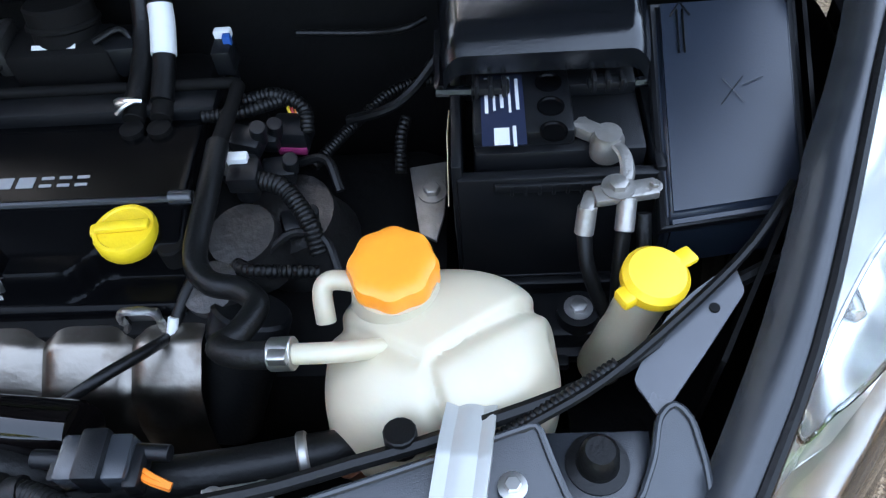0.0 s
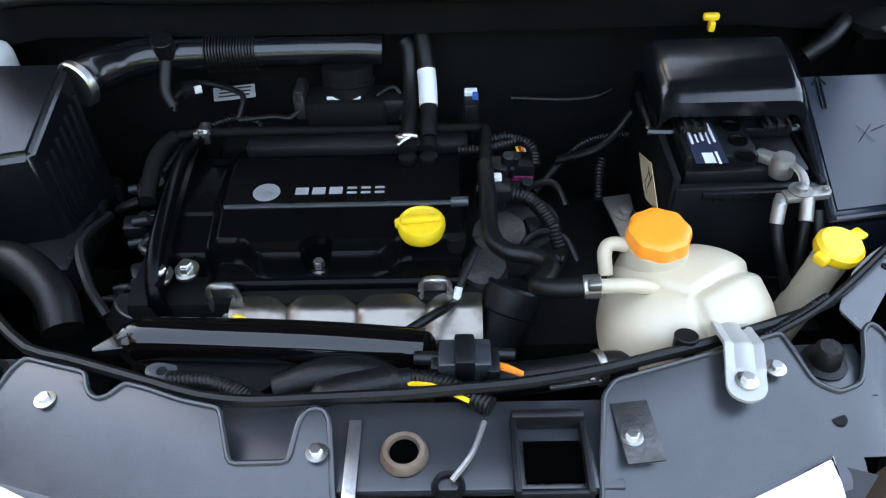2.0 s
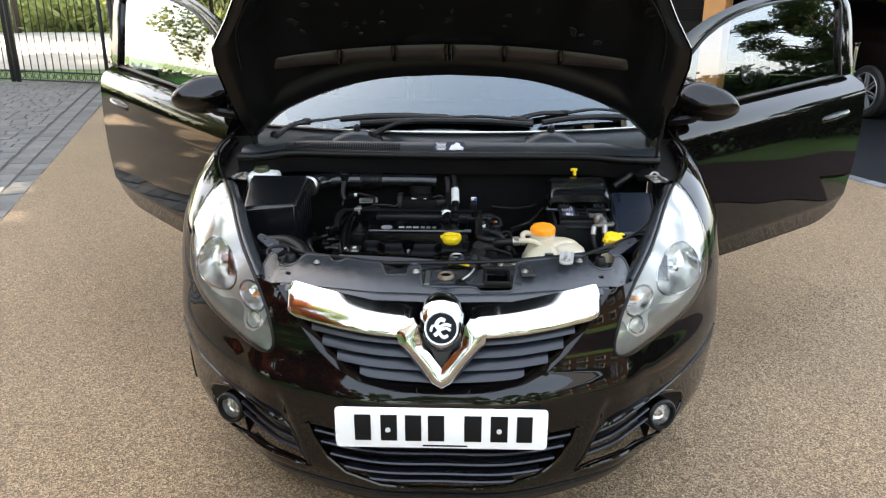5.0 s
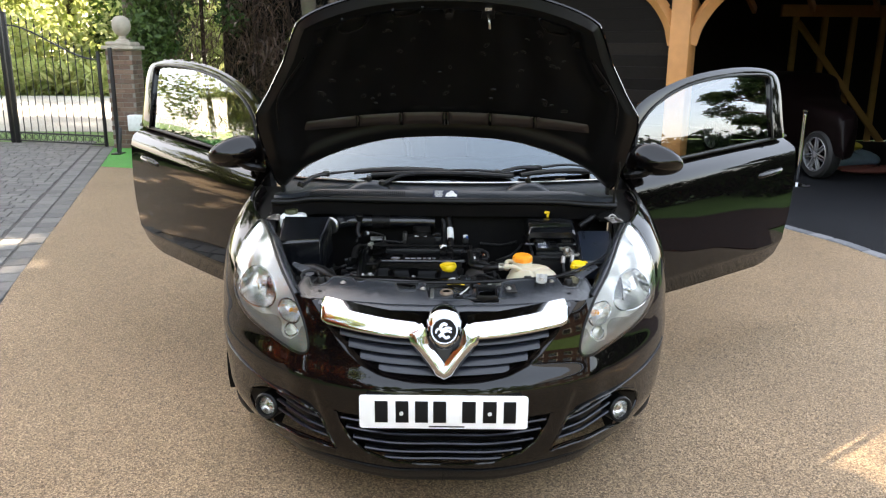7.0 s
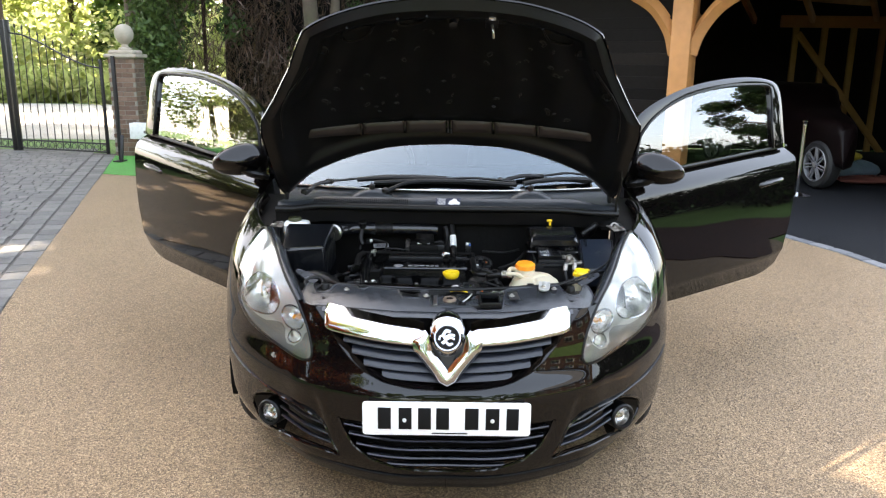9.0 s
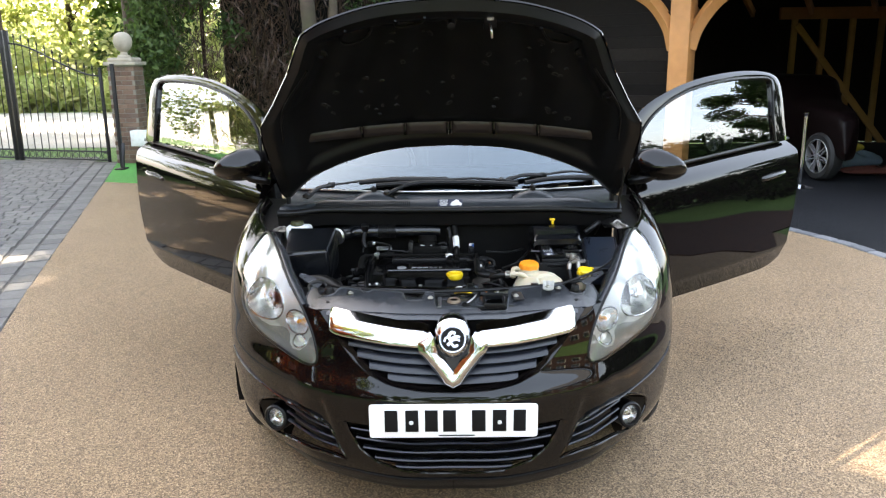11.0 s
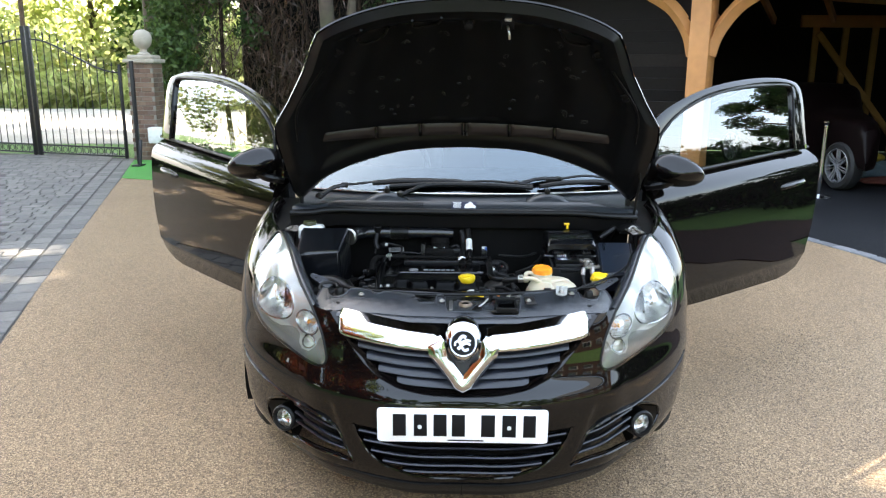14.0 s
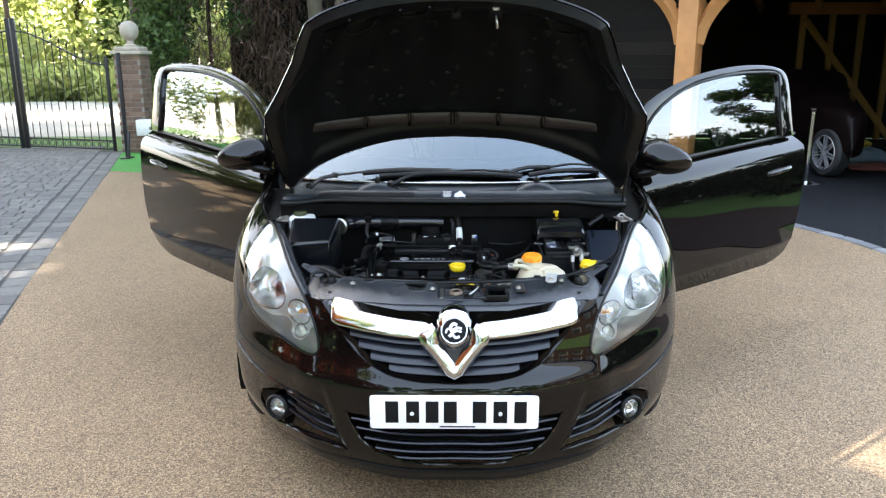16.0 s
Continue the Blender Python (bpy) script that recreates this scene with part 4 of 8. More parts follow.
def hood_sheet(off, shrink):
    """The bonnet from edge to edge, row by row."""
    low = sorted([(x, v) for x, v in HOOD_R if v < 0.0 + 1e-6 and x <= 0.665])
    top = sorted([(x, v) for x, v in HOOD_R if v > 0.56])

    def fn(a, b):
        t = 2 * a - 1
        # bottom and top borders as functions of x, side widths blended
        x_low, x_high = abs(t) * 0.668, abs(t) * 0.49
        v_low = float(np.interp(x_low, [q[0] for q in low], [q[1] for q in low]))
        v_high = float(np.interp(x_high, [q[0] for q in top], [q[1] for q in top]))
        v = v_low + (v_high - v_low) * b
        side = lerp(b, (0, 0.06, 0.25, 0.42, 0.50, 0.62, 0.78, 0.92, 1), (0.668, 0.686, 0.697, 0.706, 0.698, 0.635, 0.565, 0.52, 0.49))
        x = t * side
        x, v = x * (1 - shrink), 0.33 + (v - 0.33) * (1 - shrink * 1.2)
        return HOOD_M @ Vector((x, v, hood_z(x, v) + off))
    return fn


hood = part("bonnet", thick(grid(hood_sheet(0.0, 0.0), 60, 44), 0.006), PAINT, car, "black bonnet propped open")


def inner_fn(a, b):
    """The pressed inner frame, with a raised border and stiffening swages."""
    e = min(a, 1 - a, b * 0.9, (1 - b) * 0.9)
    off = -0.008 - 0.03 * max(0, min(1, e / 0.035)) + 0.022 * max(0, min(1, (e - 0.085) / 0.03))
    c = 0.006 * math.cos(14 * math.pi * a) * (0.2 < b < 0.9)
    return hood_sheet(off + (c if e > 0.12 else 0), 0.012)(a, b)


inner = part("inner_panel", grid(inner_fn, 110, 80), PAINT_IN, hood, "black pressed inner bonnet panel")
rng = random.Random(4)
for k in range(46):
    a, b = 0.16 + 0.68 * rng.random(), 0.26 + 0.55 * rng.random()
    p, q, r = inner_fn(a, b), inner_fn(a + 0.02, b), inner_fn(a, b + 0.02)
    nrm = (q - p).cross(r - p).normalized()
    nrm = -nrm if nrm.y > 0 else nrm
    m = Matrix.Translation(p) @ nrm.to_track_quat("Z", "Y").to_matrix().to_4x4() @ pose(0, 0, 0, 0, 0, rng.uniform(0, 180))
    w = rng.uniform(0.008, 0.016)
    part("dimple", moved(lathe([(1, 0), (0.8, 0.25), (0.55, 0.2), (0.3, -0.1)], 14, Matrix.Diagonal((w, w * 0.55, 0.006, 1))), m), RUBBER, inner)
for pts in ([(0.17, 0.93), (0.165, 0.84), (0.19, 0.80), (0.235, 0.80), (0.255, 0.83), (0.26, 0.89)], [(0.33, 0.925), (0.335, 0.865), (0.35, 0.85), (0.40, 0.85), (0.415, 0.875), (0.42, 0.93)],
            [(0.78, 0.91), (0.785, 0.84), (0.80, 0.81), (0.85, 0.81), (0.87, 0.84)], [(0.055, 0.35), (0.05, 0.55), (0.075, 0.75)], [(0.945, 0.35), (0.95, 0.55), (0.925, 0.75)]):
    part("swage", tube([inner_fn(a, b) + Vector((0, -0.002, -0.002)) for a, b in pts], 0.004, sides=8), PAINT_IN, inner)
for a, b in ((0.11, 0.80), (0.89, 0.79), (0.93, 0.60)):
    m = Matrix.Translation(inner_fn(a, b)) @ HOOD_M.to_3x3().to_4x4() @ pose(0, 0, 0, 180, 0, 0)
    part("boss", moved(lathe([(0.020, 0), (0.019, 0.006), (0.013, 0.008), (0.011, 0.003), (0.002, 0.003)], 24), m), PAINT_IN, inner)
# dusty black paint, its brown standing in for the drive's reflection
BAND = mat("dusty paint with drive reflection", (0.012, 0.0085, 0.0078), 0.30, Specular_IOR_Level=0.3, var=0.3, scale=8, dirt=(0.035, 0.026, 0.022), damt=0.4, dscale=14)
stops = (-0.535, -0.327, -0.165, -0.006, 0.006, 0.164, 0.330, 0.540)


def band_pt(x, t):
    """The flat rear face of the inner panel, between two bowed edges."""
    return Vector((x, 0.752 - 0.010 * t + 0.012 * (abs(x) / 0.54) ** 2, (1.218 - 0.11 * x * x) * (1 - t) + (1.261 - 0.155 * x * x) * t))


for x1, x2 in zip(stops, stops[1:]):
    if x2 - x1 > 0.05:
        part("rear_swage", thick(grid(lambda u, t, x1=x1, x2=x2: band_pt(x1 + 0.006 + (x2 - x1 - 0.012) * u, t) + Vector((0, 0.004 * max(0, 1 - 12 * min(u, 1 - u, t * 0.3, (1 - t) * 0.3)), 0)), 30, 8), 0.004), BAND, inner)
for x in stops[1:-1]:
    part("swage_rib", tube([band_pt(x, -0.05) + Vector((0, -0.003, 0)), band_pt(x, 0.5) + Vector((0, -0.006, 0)), band_pt(x, 1.05) + Vector((0, -0.003, 0))], 0.006, sides=8), PAINT, inner)
latch_m = Matrix.Translation(inner_fn(0.62, 0.895)) @ HOOD_M.to_3x3().to_4x4() @ pose(0, 0, 0, 180, 0, 0)
latch = part("bonnet_latch", moved(box((0.04, 0.05, 0.012), (0, 0, 0.006), 0.003), latch_m), PAINT_IN, hood, "steel bonnet catch")
part("hook", moved(tube([(0, 0.01, 0.01), (0, 0, 0.03), (0.002, -0.006, 0.062), (0.004, 0.014, 0.066)], 0.004, sides=8), latch_m), ZINC, latch)
part("plate", moved(box((0.022, 0.012, 0.006), (0, -0.018, 0.014), 0.002), latch_m), ZINC, latch)
st_m = Matrix.Translation(inner_fn(0.502, 0.885)) @ HOOD_M.to_3x3().to_4x4() @ pose(0, 0, 0, 180, 0, 0)
part("striker", moved(lathe([(0.018, 0), (0.018, 0.012), (0.013, 0.014), (0.012, 0.03), (0.014, 0.034), (0.006, 0.036)], 20), st_m), RUBBER, hood, "rubber bonnet buffer")
part("prop_clip", merge(tube([(0.626, 0.815, 1.112), (0.634, 0.80, 1.134), (0.650, 0.797, 1.132), (0.656, 0.80, 1.114)], 0.0065, sides=8), box((0.016, 0.014, 0.014), (0.640, 0.797, 1.133), 0.003)), YELLOW2, hood, "yellow plastic prop clip")
part("prop_rod", tube([(0.655, 0.80, 1.118), (0.667, 0.80, 1.06), (0.668, 0.80, 1.01), (0.658, 0.80, 0.95), (0.655, 0.79, 0.87)], 0.0050, sides=8), PAINT_IN, car, "thin black bonnet prop")

# ---- doors, open ----
RAKE = 0.0


BULGE = smooth_table((0, 0.08, 0.13, 0.155, 0.30, 0.42, 0.55, 0.70, 0.82, 0.87, 0.90, 0.93, 0.965, 1.0), (0.040, 0.060, 0.074, 0.083, 0.085, 0.085, 0.083, 0.079, 0.073, 0.067, 0.058, 0.044, 0.020, -0.010), 0.008)


def door(s, phi, hinge, dz):
    """A door standing open by phi about its hinge: pressed panel, window frame, glass, handle and mirror."""
    d1 = Vector((s * math.sin(phi), math.cos(phi), 0))
    nrm = Vector((s * math.cos(phi), -math.sin(phi), 0))
    h0 = Vector((s * hinge[0], hinge[1], 0))

    def at(d, z, out=0.0):
        return h0 + d1 * d + nrm * out + Vector((0, 0, z + dz))

    def belt(d):
        return 0.998 + 0.046 * d

    def rear(hf):
        return lerp(hf, (0, 0.02, 0.045, 0.2, 0.37, 0.57, 0.79, 0.915, 1), (1.365, 1.395, 1.405, 1.415, 1.452, 1.474, 1.483, 1.490, 1.435))

    def bulge(hf, d):
        b = lerp(hf, *BULGE)
        return b + 0.010 * math.sin(math.pi * min(1, d / 1.5)) - 0.034

    def panel(a, b):
        low = lerp(a, (0, 0.3, 0.88, 0.95, 1), (0.352, 0.350, 0.342, 0.352, 0.368))
        d = a * rear(b)
        return at(d, low + (belt(d) - low) * b, bulge(b, d))

    def lean(z):
        return 0.006 - 0.05 * max(0, z - 1.0) - 0.28 * max(0, z - 1.0) ** 2

    dr = part("door", thick(grid(panel, 70, 90), 0.035), PAINT, car, "glossy black door standing open")
    outer = [(-0.06, 0.99), (-0.05, 1.10), (-0.01, 1.205), (0.045, 1.272), (0.14, 1.318), (0.27, 1.357), (0.42, 1.392), (0.60, 1.420), (0.82, 1.440), (1.01, 1.447), (1.18, 1.442), (1.30, 1.424), (1.355, 1.392), (1.372, 1.33), (1.375, 1.18), (1.395, 1.062)]
    inner_c = [(0.015, 1.00), (0.018, 1.08), (0.035, 1.155), (0.075, 1.208), (0.18, 1.275), (0.33, 1.330), (0.50, 1.368), (0.72, 1.395), (0.90, 1.406), (1.06, 1.409), (1.18, 1.408), (1.245, 1.400), (1.262, 1.375), (1.258, 1.32), (1.243, 1.18), (1.258, 1.064)]
    oc, ic = flatcurve(outer, 5, False), flatcurve(inner_c, 5, False)
    k = len(oc)

    def ring(a, b):
        i = min(k - 1, int(a * (k - 1) + 0.5))
        (x1, z1), (x2, z2) = oc[i], ic[i]
        x, z = x1 + (x2 - x1) * b, z1 + (z2 - z1) * b
        return at(x, z, lean(z) + 0.002 * math.sin(math.pi * b) + 0.003 - 0.010 * max(0, 0.25 - b))
    part("window_frame", thick(grid(ring, k - 1, 8), 0.028), PAINT, dr)

    def pane(a, b):
        i = min(k - 1, int(a * (k - 1) + 0.5))
        x, z = ic[i]
        zb = belt(x) + 0.004
        z = zb + (z - zb) * b * 1.004
        return at(x, z, lean(z) - 0.006)
    wp = part("window_pane", grid(pane, k - 1, 8), WINDOW, dr, "tinted side window")
    facing(wp, nrm)
    wp.visible_shadow = False
    part("seal", tube([at(x, z, lean(z) + 0.006) for x, z in ic], 0.006, n=1, sides=6), RUBBER, dr)
    part("belt_strip", tube([at(d, belt(d) + 0.006, -0.008) for d in np.linspace(0.02, 1.42, 18)], 0.011, n=2, sides=8, flat=0.9), RUBBER, dr)
    hd = part("handle", tube([at(1.06, 0.872, 0.022), at(1.085, 0.876, 0.046), at(1.19, 0.884, 0.056), at(1.305, 0.890, 0.046), at(1.33, 0.892, 0.016)], [0.011, 0.014, 0.014, 0.013, 0.010], sides=10), PAINT, dr, "black pull handle")
    m = Matrix.Translation(at(1.175, 0.856, 0.020)) @ nrm.to_track_quat("Z", "Y").to_matrix().to_4x4()
    part("handle_cup", lathe([(0.075, 0.0), (0.070, 0.006), (0.05, 0.002), (0.01, -0.006)], 28, m @ Matrix.Diagonal((1, 0.55, 1, 1))), PAINT, hd)
    part("door_card", thick(grid(lambda a, b: at(0.04 + a * (rear(b) - 0.10), 0.36 + 0.60 * b, -0.095 - 0.02 * math.sin(math.pi * b)), 16, 10), 0.03), SEAT, dr)
    # mirror: a shell that swells towards its root, the glass set in its back
    mm = Matrix.Translation(at(0.075, 1.040, 0.080)) @ pose(0, 0, 0, 0, 0, s * -14) @ pose(0, 0, 0, -26, 0, 0)

    def shell(a, b):
        c, q = math.cos(2 * math.pi * a), math.sin(2 * math.pi * a)
        r = math.sin(math.pi * b) ** 0.42
        taper = 1 - 0.20 * c * s
        return (0.120 * r * c, -0.085 * math.cos(math.pi * b), (0.072 if q > 0 else 0.054) * r * q * taper + 0.012 * c * s * -1)
    mir = part("mirror", moved(grid(shell, 40, 24, closed_u=True), mm), PAINT, dr, "glossy black door mirror")
    part("mirror_foot", tube([at(0.02, 0.975, -0.03), at(0.04, 0.985, 0.03), at(0.06, 1.005, 0.075)], [0.045, 0.036, 0.030], sides=10, flat=0.6), PLASTIC, mir)
    return dr


door(-1, radians(41.8), (0.84, 1.298), 0.017)
door(1, radians(50.1), (0.84, 1.298), 0.0)
RAKE = 0.0472

# ---- front panel over the radiator ----
PR = ((-0.56, -0.50, -0.44, -0.382, -0.30, -0.242, -0.162, 0.0, 0.10, 0.18, 0.307, 0.40, 0.44, 0.50, 0.56), (0.455, 0.426, 0.362, 0.310, 0.285, 0.266, 0.240, 0.240, 0.246, 0.258, 0.298, 0.335, 0.356, 0.40, 0.45))
PF = ((-0.50, -0.485, -0.445, -0.41, -0.30, -0.17, 0.0, 0.17, 0.30, 0.41, 0.445, 0.485, 0.50), (0.240, 0.229, 0.208, 0.206, 0.174, 0.142, 0.130, 0.142, 0.174, 0.206, 0.208, 0.229, 0.240))


def panel_z(x, t):
    return 0.772 - 0.012 * t - 0.024 * t ** 2 - 0.012 * (abs(x) / 0.5) ** 2


REAR = [(-0.486, 0.240), (-0.490, 0.258), (-0.486, 0.300), (-0.479, 0.328), (-0.468, 0.338), (-0.456, 0.328), (-0.449, 0.300), (-0.436, 0.272), (-0.412, 0.262), (-0.390, 0.271), (-0.379, 0.296), (-0.370, 0.307), (-0.335, 0.296), (-0.302, 0.286), (-0.293, 0.264), (-0.281, 0.256), (-0.268, 0.262), (-0.260, 0.272), (-0.235, 0.264), (-0.200, 0.250), (-0.162, 0.240), (-0.146, 0.190), (-0.094, 0.190), (-0.088, 0.226), (-0.081, 0.237), (-0.068, 0.237), (-0.061, 0.228), (-0.053, 0.158), (-0.047, 0.153), (0.078, 0.153), (0.088, 0.146), (0.092, 0.141), (0.166, 0.147), (0.174, 0.152), (0.187, 0.247), (0.200, 0.264), (0.25, 0.280), (0.307, 0.299), (0.372, 0.322), (0.379, 0.300), (0.390, 0.271), (0.412, 0.262), (0.436, 0.272), (0.449, 0.300), (0.456, 0.328), (0.468, 0.338), (0.479, 0.328), (0.486, 0.300), (0.490, 0.258), (0.486, 0.240)]
FRONT = [(x, lerp(x, *PF)) for x in np.linspace(0.480, -0.480, 50)]


def panel_pt(x, y):
    yr, yf = lerp(x, *PR), lerp(x, *PF)
    t = max(0, min(1, (yr - y) / (yr - yf)))
    side = max(0, abs(x) - 0.44)
    return Vector((x, y, panel_z(x, t) - 0.35 * side * t + 0.25 * side * (1 - t)))


def front_cover():
    """The moulded cover with its notches, and the lip that turns down over the grille."""
    top = sheet(REAR + FRONT, [], 0.016, panel_pt)
    nose = grid(lambda a, b: (lambda x: Vector((x, lerp(x, *PF) + 0.001 - 0.024 * b, panel_z(x, 1) - 0.002 * b - 0.010 * b * b)))(0.84 * (a - 0.5)), 60, 5)
    return merge(thick(top, 0.004), thick(nose, 0.004))


fp = part("front_panel", front_cover(), GREYPLASTIC, car, "dark plastic panel over the radiator")
part("rear_lip", tube([panel_pt(x, y) + Vector((0, 0, 0.0005)) for x, y in rounded(REAR, 0.006, 2)[3:-3]], 0.0028, n=1, sides=8), GREYPLASTIC, fp)
part("rubber_strip", tube([(x, lerp(x, *PR) + 0.014 + 0.004 * math.sin(9 * x), panel_z(x, 0) - 0.004 + 0.02 * max(0, x - 0.3)) for x in np.linspace(-0.52, 0.58, 24)], 0.006, n=2, sides=8), RUBBER, fp)
for s in (1, -1):
    part("buffer_plate", box((0.075, 0.062, 0.003), (s * 0.413, 0.293, 0.743), 0.001), GREYPLASTIC, fp)
cross = part("crossmember", box((0.37, 0.092, 0.012), (0.012, 0.214, 0.742), 0.002), GREYPLASTIC, car, "black metal crossmember with bonnet latch hole")
part("latch_ring", lathe([(0.0125, -0.02), (0.0125, 0.004), (0.0145, 0.009), (0.0185, 0.009), (0.0215, 0.004), (0.022, 0.0)], 32, pose(0.006, 0.202, 0.750), None, False), RUST, cross, "worn steel ring of the bonnet latch")
# black plug in the ring, in place of an open, unlit hole
part("latch_hole", cyl(0.0126, (0.006, 0.202, 0.735), (0.006, 0.202, 0.7565), 28), HOLE, cross)
part("small_ring", lathe([(0.009, 0), (0.009, 0.005), (0.013, 0.006), (0.015, 0.0)], 24, pose(0.045, 0.170, 0.750), None, False), PAINT_IN, cross)
part("lever", tube([(0.048, 0.172, 0.757), (0.066, 0.195, 0.762), (0.078, 0.226, 0.764)], 0.0028, sides=6), STEEL, cross)
part("bright_edge", box((0.012, 0.085, 0.003), (-0.040, 0.195, 0.752), 0.001), STEEL, cross)
part("well_frame", merge(box((0.006, 0.075, 0.014), (0.104, 0.195, 0.756), 0.002), box((0.006, 0.075, 0.014), (0.166, 0.195, 0.754), 0.002), box((0.066, 0.006, 0.014), (0.135, 0.160, 0.752), 0.002), box((0.066, 0.010, 0.020), (0.135, 0.232, 0.758), 0.003)), PLASTIC, cross)
part("well", box((0.050, 0.040, 0.003), (0.137, 0.192, 0.7512)), HOLE, cross)
for x, y, z in ((-0.069, 0.195, 0.768), (-0.333, 0.259, 0.764), (0.206, 0.206, 0.768), (0.353, 0.278, 0.768)):
    part("bolt", hexbolt((x, y, z - 0.002), 0.0058, 0.007), ZINC, fp, "bright zinc bolt")
part("bolt_plate", box((0.034, 0.060, 0.003), (0.212, 0.212, 0.7655), 0.001, (4, 0, 6)), CAST, fp, "bare metal bolt plate")
for s in (1, -1):
    part("hole", cyl(0.0075, panel_pt(s * 0.405, 0.238) - Vector((0, 0, 0.004)), panel_pt(s * 0.405, 0.238) + Vector((0, 0, 0.0007)), 18, 0.0002), INK, fp)
    part("bump_stop", lathe([(0.022, 0), (0.022, 0.003), (0.015, 0.005), (0.013, 0.022), (0.010, 0.026), (0.004, 0.026)], 28, pose(s * 0.412, 0.300, 0.744)), RUBBER, fp, "black rubber bonnet buffer")

    pl = prism([(s * x, y) for x, y in rounded([(0.442, 0.354), (0.457, 0.326), (0.497, 0.375), (0.533, 0.421), (0.531, 0.433), (0.53, 0.443), (0.512, 0.434), (0.496, 0.423), (0.483, 0.412), (0.472, 0.402), (0.457, 0.378), (0.45, 0.369)], 0.005)], 0.003)
    for v in pl.verts:
        v.co.z += 0.766 + 0.12 * (v.co.y - 0.41)
    pm = part("mounting_plate", pl, PLATEPAINT, car, "satin black lamp mounting plate")
    part("hole", cyl(0.004, (s * 0.508, 0.408, 0.764), (s * 0.508, 0.408, 0.7705), 14), INK, pm)

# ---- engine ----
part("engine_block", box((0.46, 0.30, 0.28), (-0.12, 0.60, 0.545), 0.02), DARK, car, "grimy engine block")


def step_y(x):
    """Where the cover's front edge breaks down, with its two swept-back ends."""
    return 0.494 + 0.026 * (0.5 + 0.5 * math.tanh((abs(x + 0.108) - 0.084) * 110)) * (1 if x > -0.25 else 0.6)


def cover_z(x, y):
    """Height of the cam cover: a raised rear deck, a step along the strip and a lower front with a broken edge."""
    z = 0.742 if y > 0.565 else 0.738 - 0.012 * min(1, (0.565 - y) / 0.05)
    if y > 0.66:
        z -= 0.006 * min(1, (y - 0.66) / 0.012)
    k = max(0, min(1, (step_y(x) - y) / 0.014))
    z -= 0.030 * k * k * (3 - 2 * k)
    if x < -0.235:
        z -= 0.012 * min(1, (-0.235 - x) / 0.014)
    if math.hypot(x + 0.112, y - 0.502) < 0.019:
        z -= 0.03
    return z


def cover(a, b):
    x, y = -0.305 + 0.373 * a, 0.470 + 0.226 * b
    e = min(a * 0.373, (1 - a) * 0.373, b * 0.226, (1 - b) * 0.226)
    drop = 0.0 if e > 0.008 else 0.010 * (1 - e / 0.008) ** 2
    return Vector((x, y, cover_z(x, y) - drop))


cv = grid(cover, 130, 84)
edge = [e for e in cv.edges if e.is_boundary]
ext = bmesh.ops.extrude_edge_only(cv, edges=edge)
bmesh.ops.translate(cv, vec=(0, 0, -0.014), verts=[v for v in ext["geom"] if isinstance(v, bmesh.types.BMVert)])
cover_ob = part("engine_cover", cv, COVER, car, "black plastic engine cover with grey bars of lettering")
part("strip", tube([(x, 0.563, 0.7405) for x in np.linspace(-0.232, 0.064, 6)], 0.0035, sides=8), GREYPLASTIC, cover_ob)
part("strip_end", cyl(0.007, (0.050, 0.565, 0.740), (0.072, 0.565, 0.740), 16), GREYPLASTIC, cover_ob)
LETTER = mat("grey print", (0.20, 0.20, 0.205), 0.45)
for x, w, h in ((-0.138, 0.0165, 0.0135), (-0.1165, 0.0165, 0.0135), (-0.095, 0.0165, 0.0135), (-0.0745, 0.012, 0.0035), (-0.057, 0.012, 0.0035), (-0.0395, 0.012, 0.0035)):
    if h > 0.01:
        part("print_bar", box((w, h, 0.0008), (x, 0.589, 0.7426)), LETTER, cover_ob)
    else:
        for k in (-1, 1):
            part("print_bar", box((w, h, 0.0008), (x, 0.589 + 0.0048 * k, 0.7426)), LETTER, cover_ob)
part("emblem", merge(lathe([(0.0148, 0), (0.0148, 0.0008), (0.0172, 0.0008), (0.0172, 0)], 40, pose(-0.183, 0.588, 0.7422)), *[tube([(-0.183 + r * math.cos(t), 0.588 + r * math.sin(t), 0.7427) for t in np.linspace(a0, a1, 8)], 0.0016, sides=6, flat=0.3) for r, a0, a1 in ((0.011, 0, 2.4), (0.008, 3, 5.4), (0.005, 0, 3), (0.011, 3.4, 4.2))]), LETTER, cover_ob)
part("rear_rail", box((0.30, 0.034, 0.022), (-0.075, 0.690, 0.741), 0.006), PLASTIC, cover_ob)
part("cover_bolt", hexbolt((-0.112, 0.500, 0.690), 0.007, 0.016), STEEL, cover_ob)
for x, y in ((-0.297, 0.474), (-0.268, 0.481)):
    part("cover_bolt", hexbolt((x, y, 0.705), 0.0075, 0.014), ZINC, cover_ob)
part("boss", lathe([(0.012, 0), (0.012, 0.02), (0.010, 0.022), (0.006, 0.022)], 20, pose(0.055, 0.52, 0.705)), DARK, cover_ob)
oil = part("oil_cap", lathe([(0.022, 0), (0.027, 0.004), (0.029, 0.010), (0.029, 0.020), (0.0272, 0.0235), (0.024, 0.024), (0.023, 0.0225), (0.010, 0.0225), (0.002, 0.0225)], 48, pose(0.014, 0.532, 0.716), (24, 0.012)), YELLOW, cover_ob, "yellow plastic oil filler cap")
part("grip", box((0.050, 0.012, 0.007), (0.014, 0.532, 0.7415), 0.004, (0, 0, 4)), YELLOW, oil)
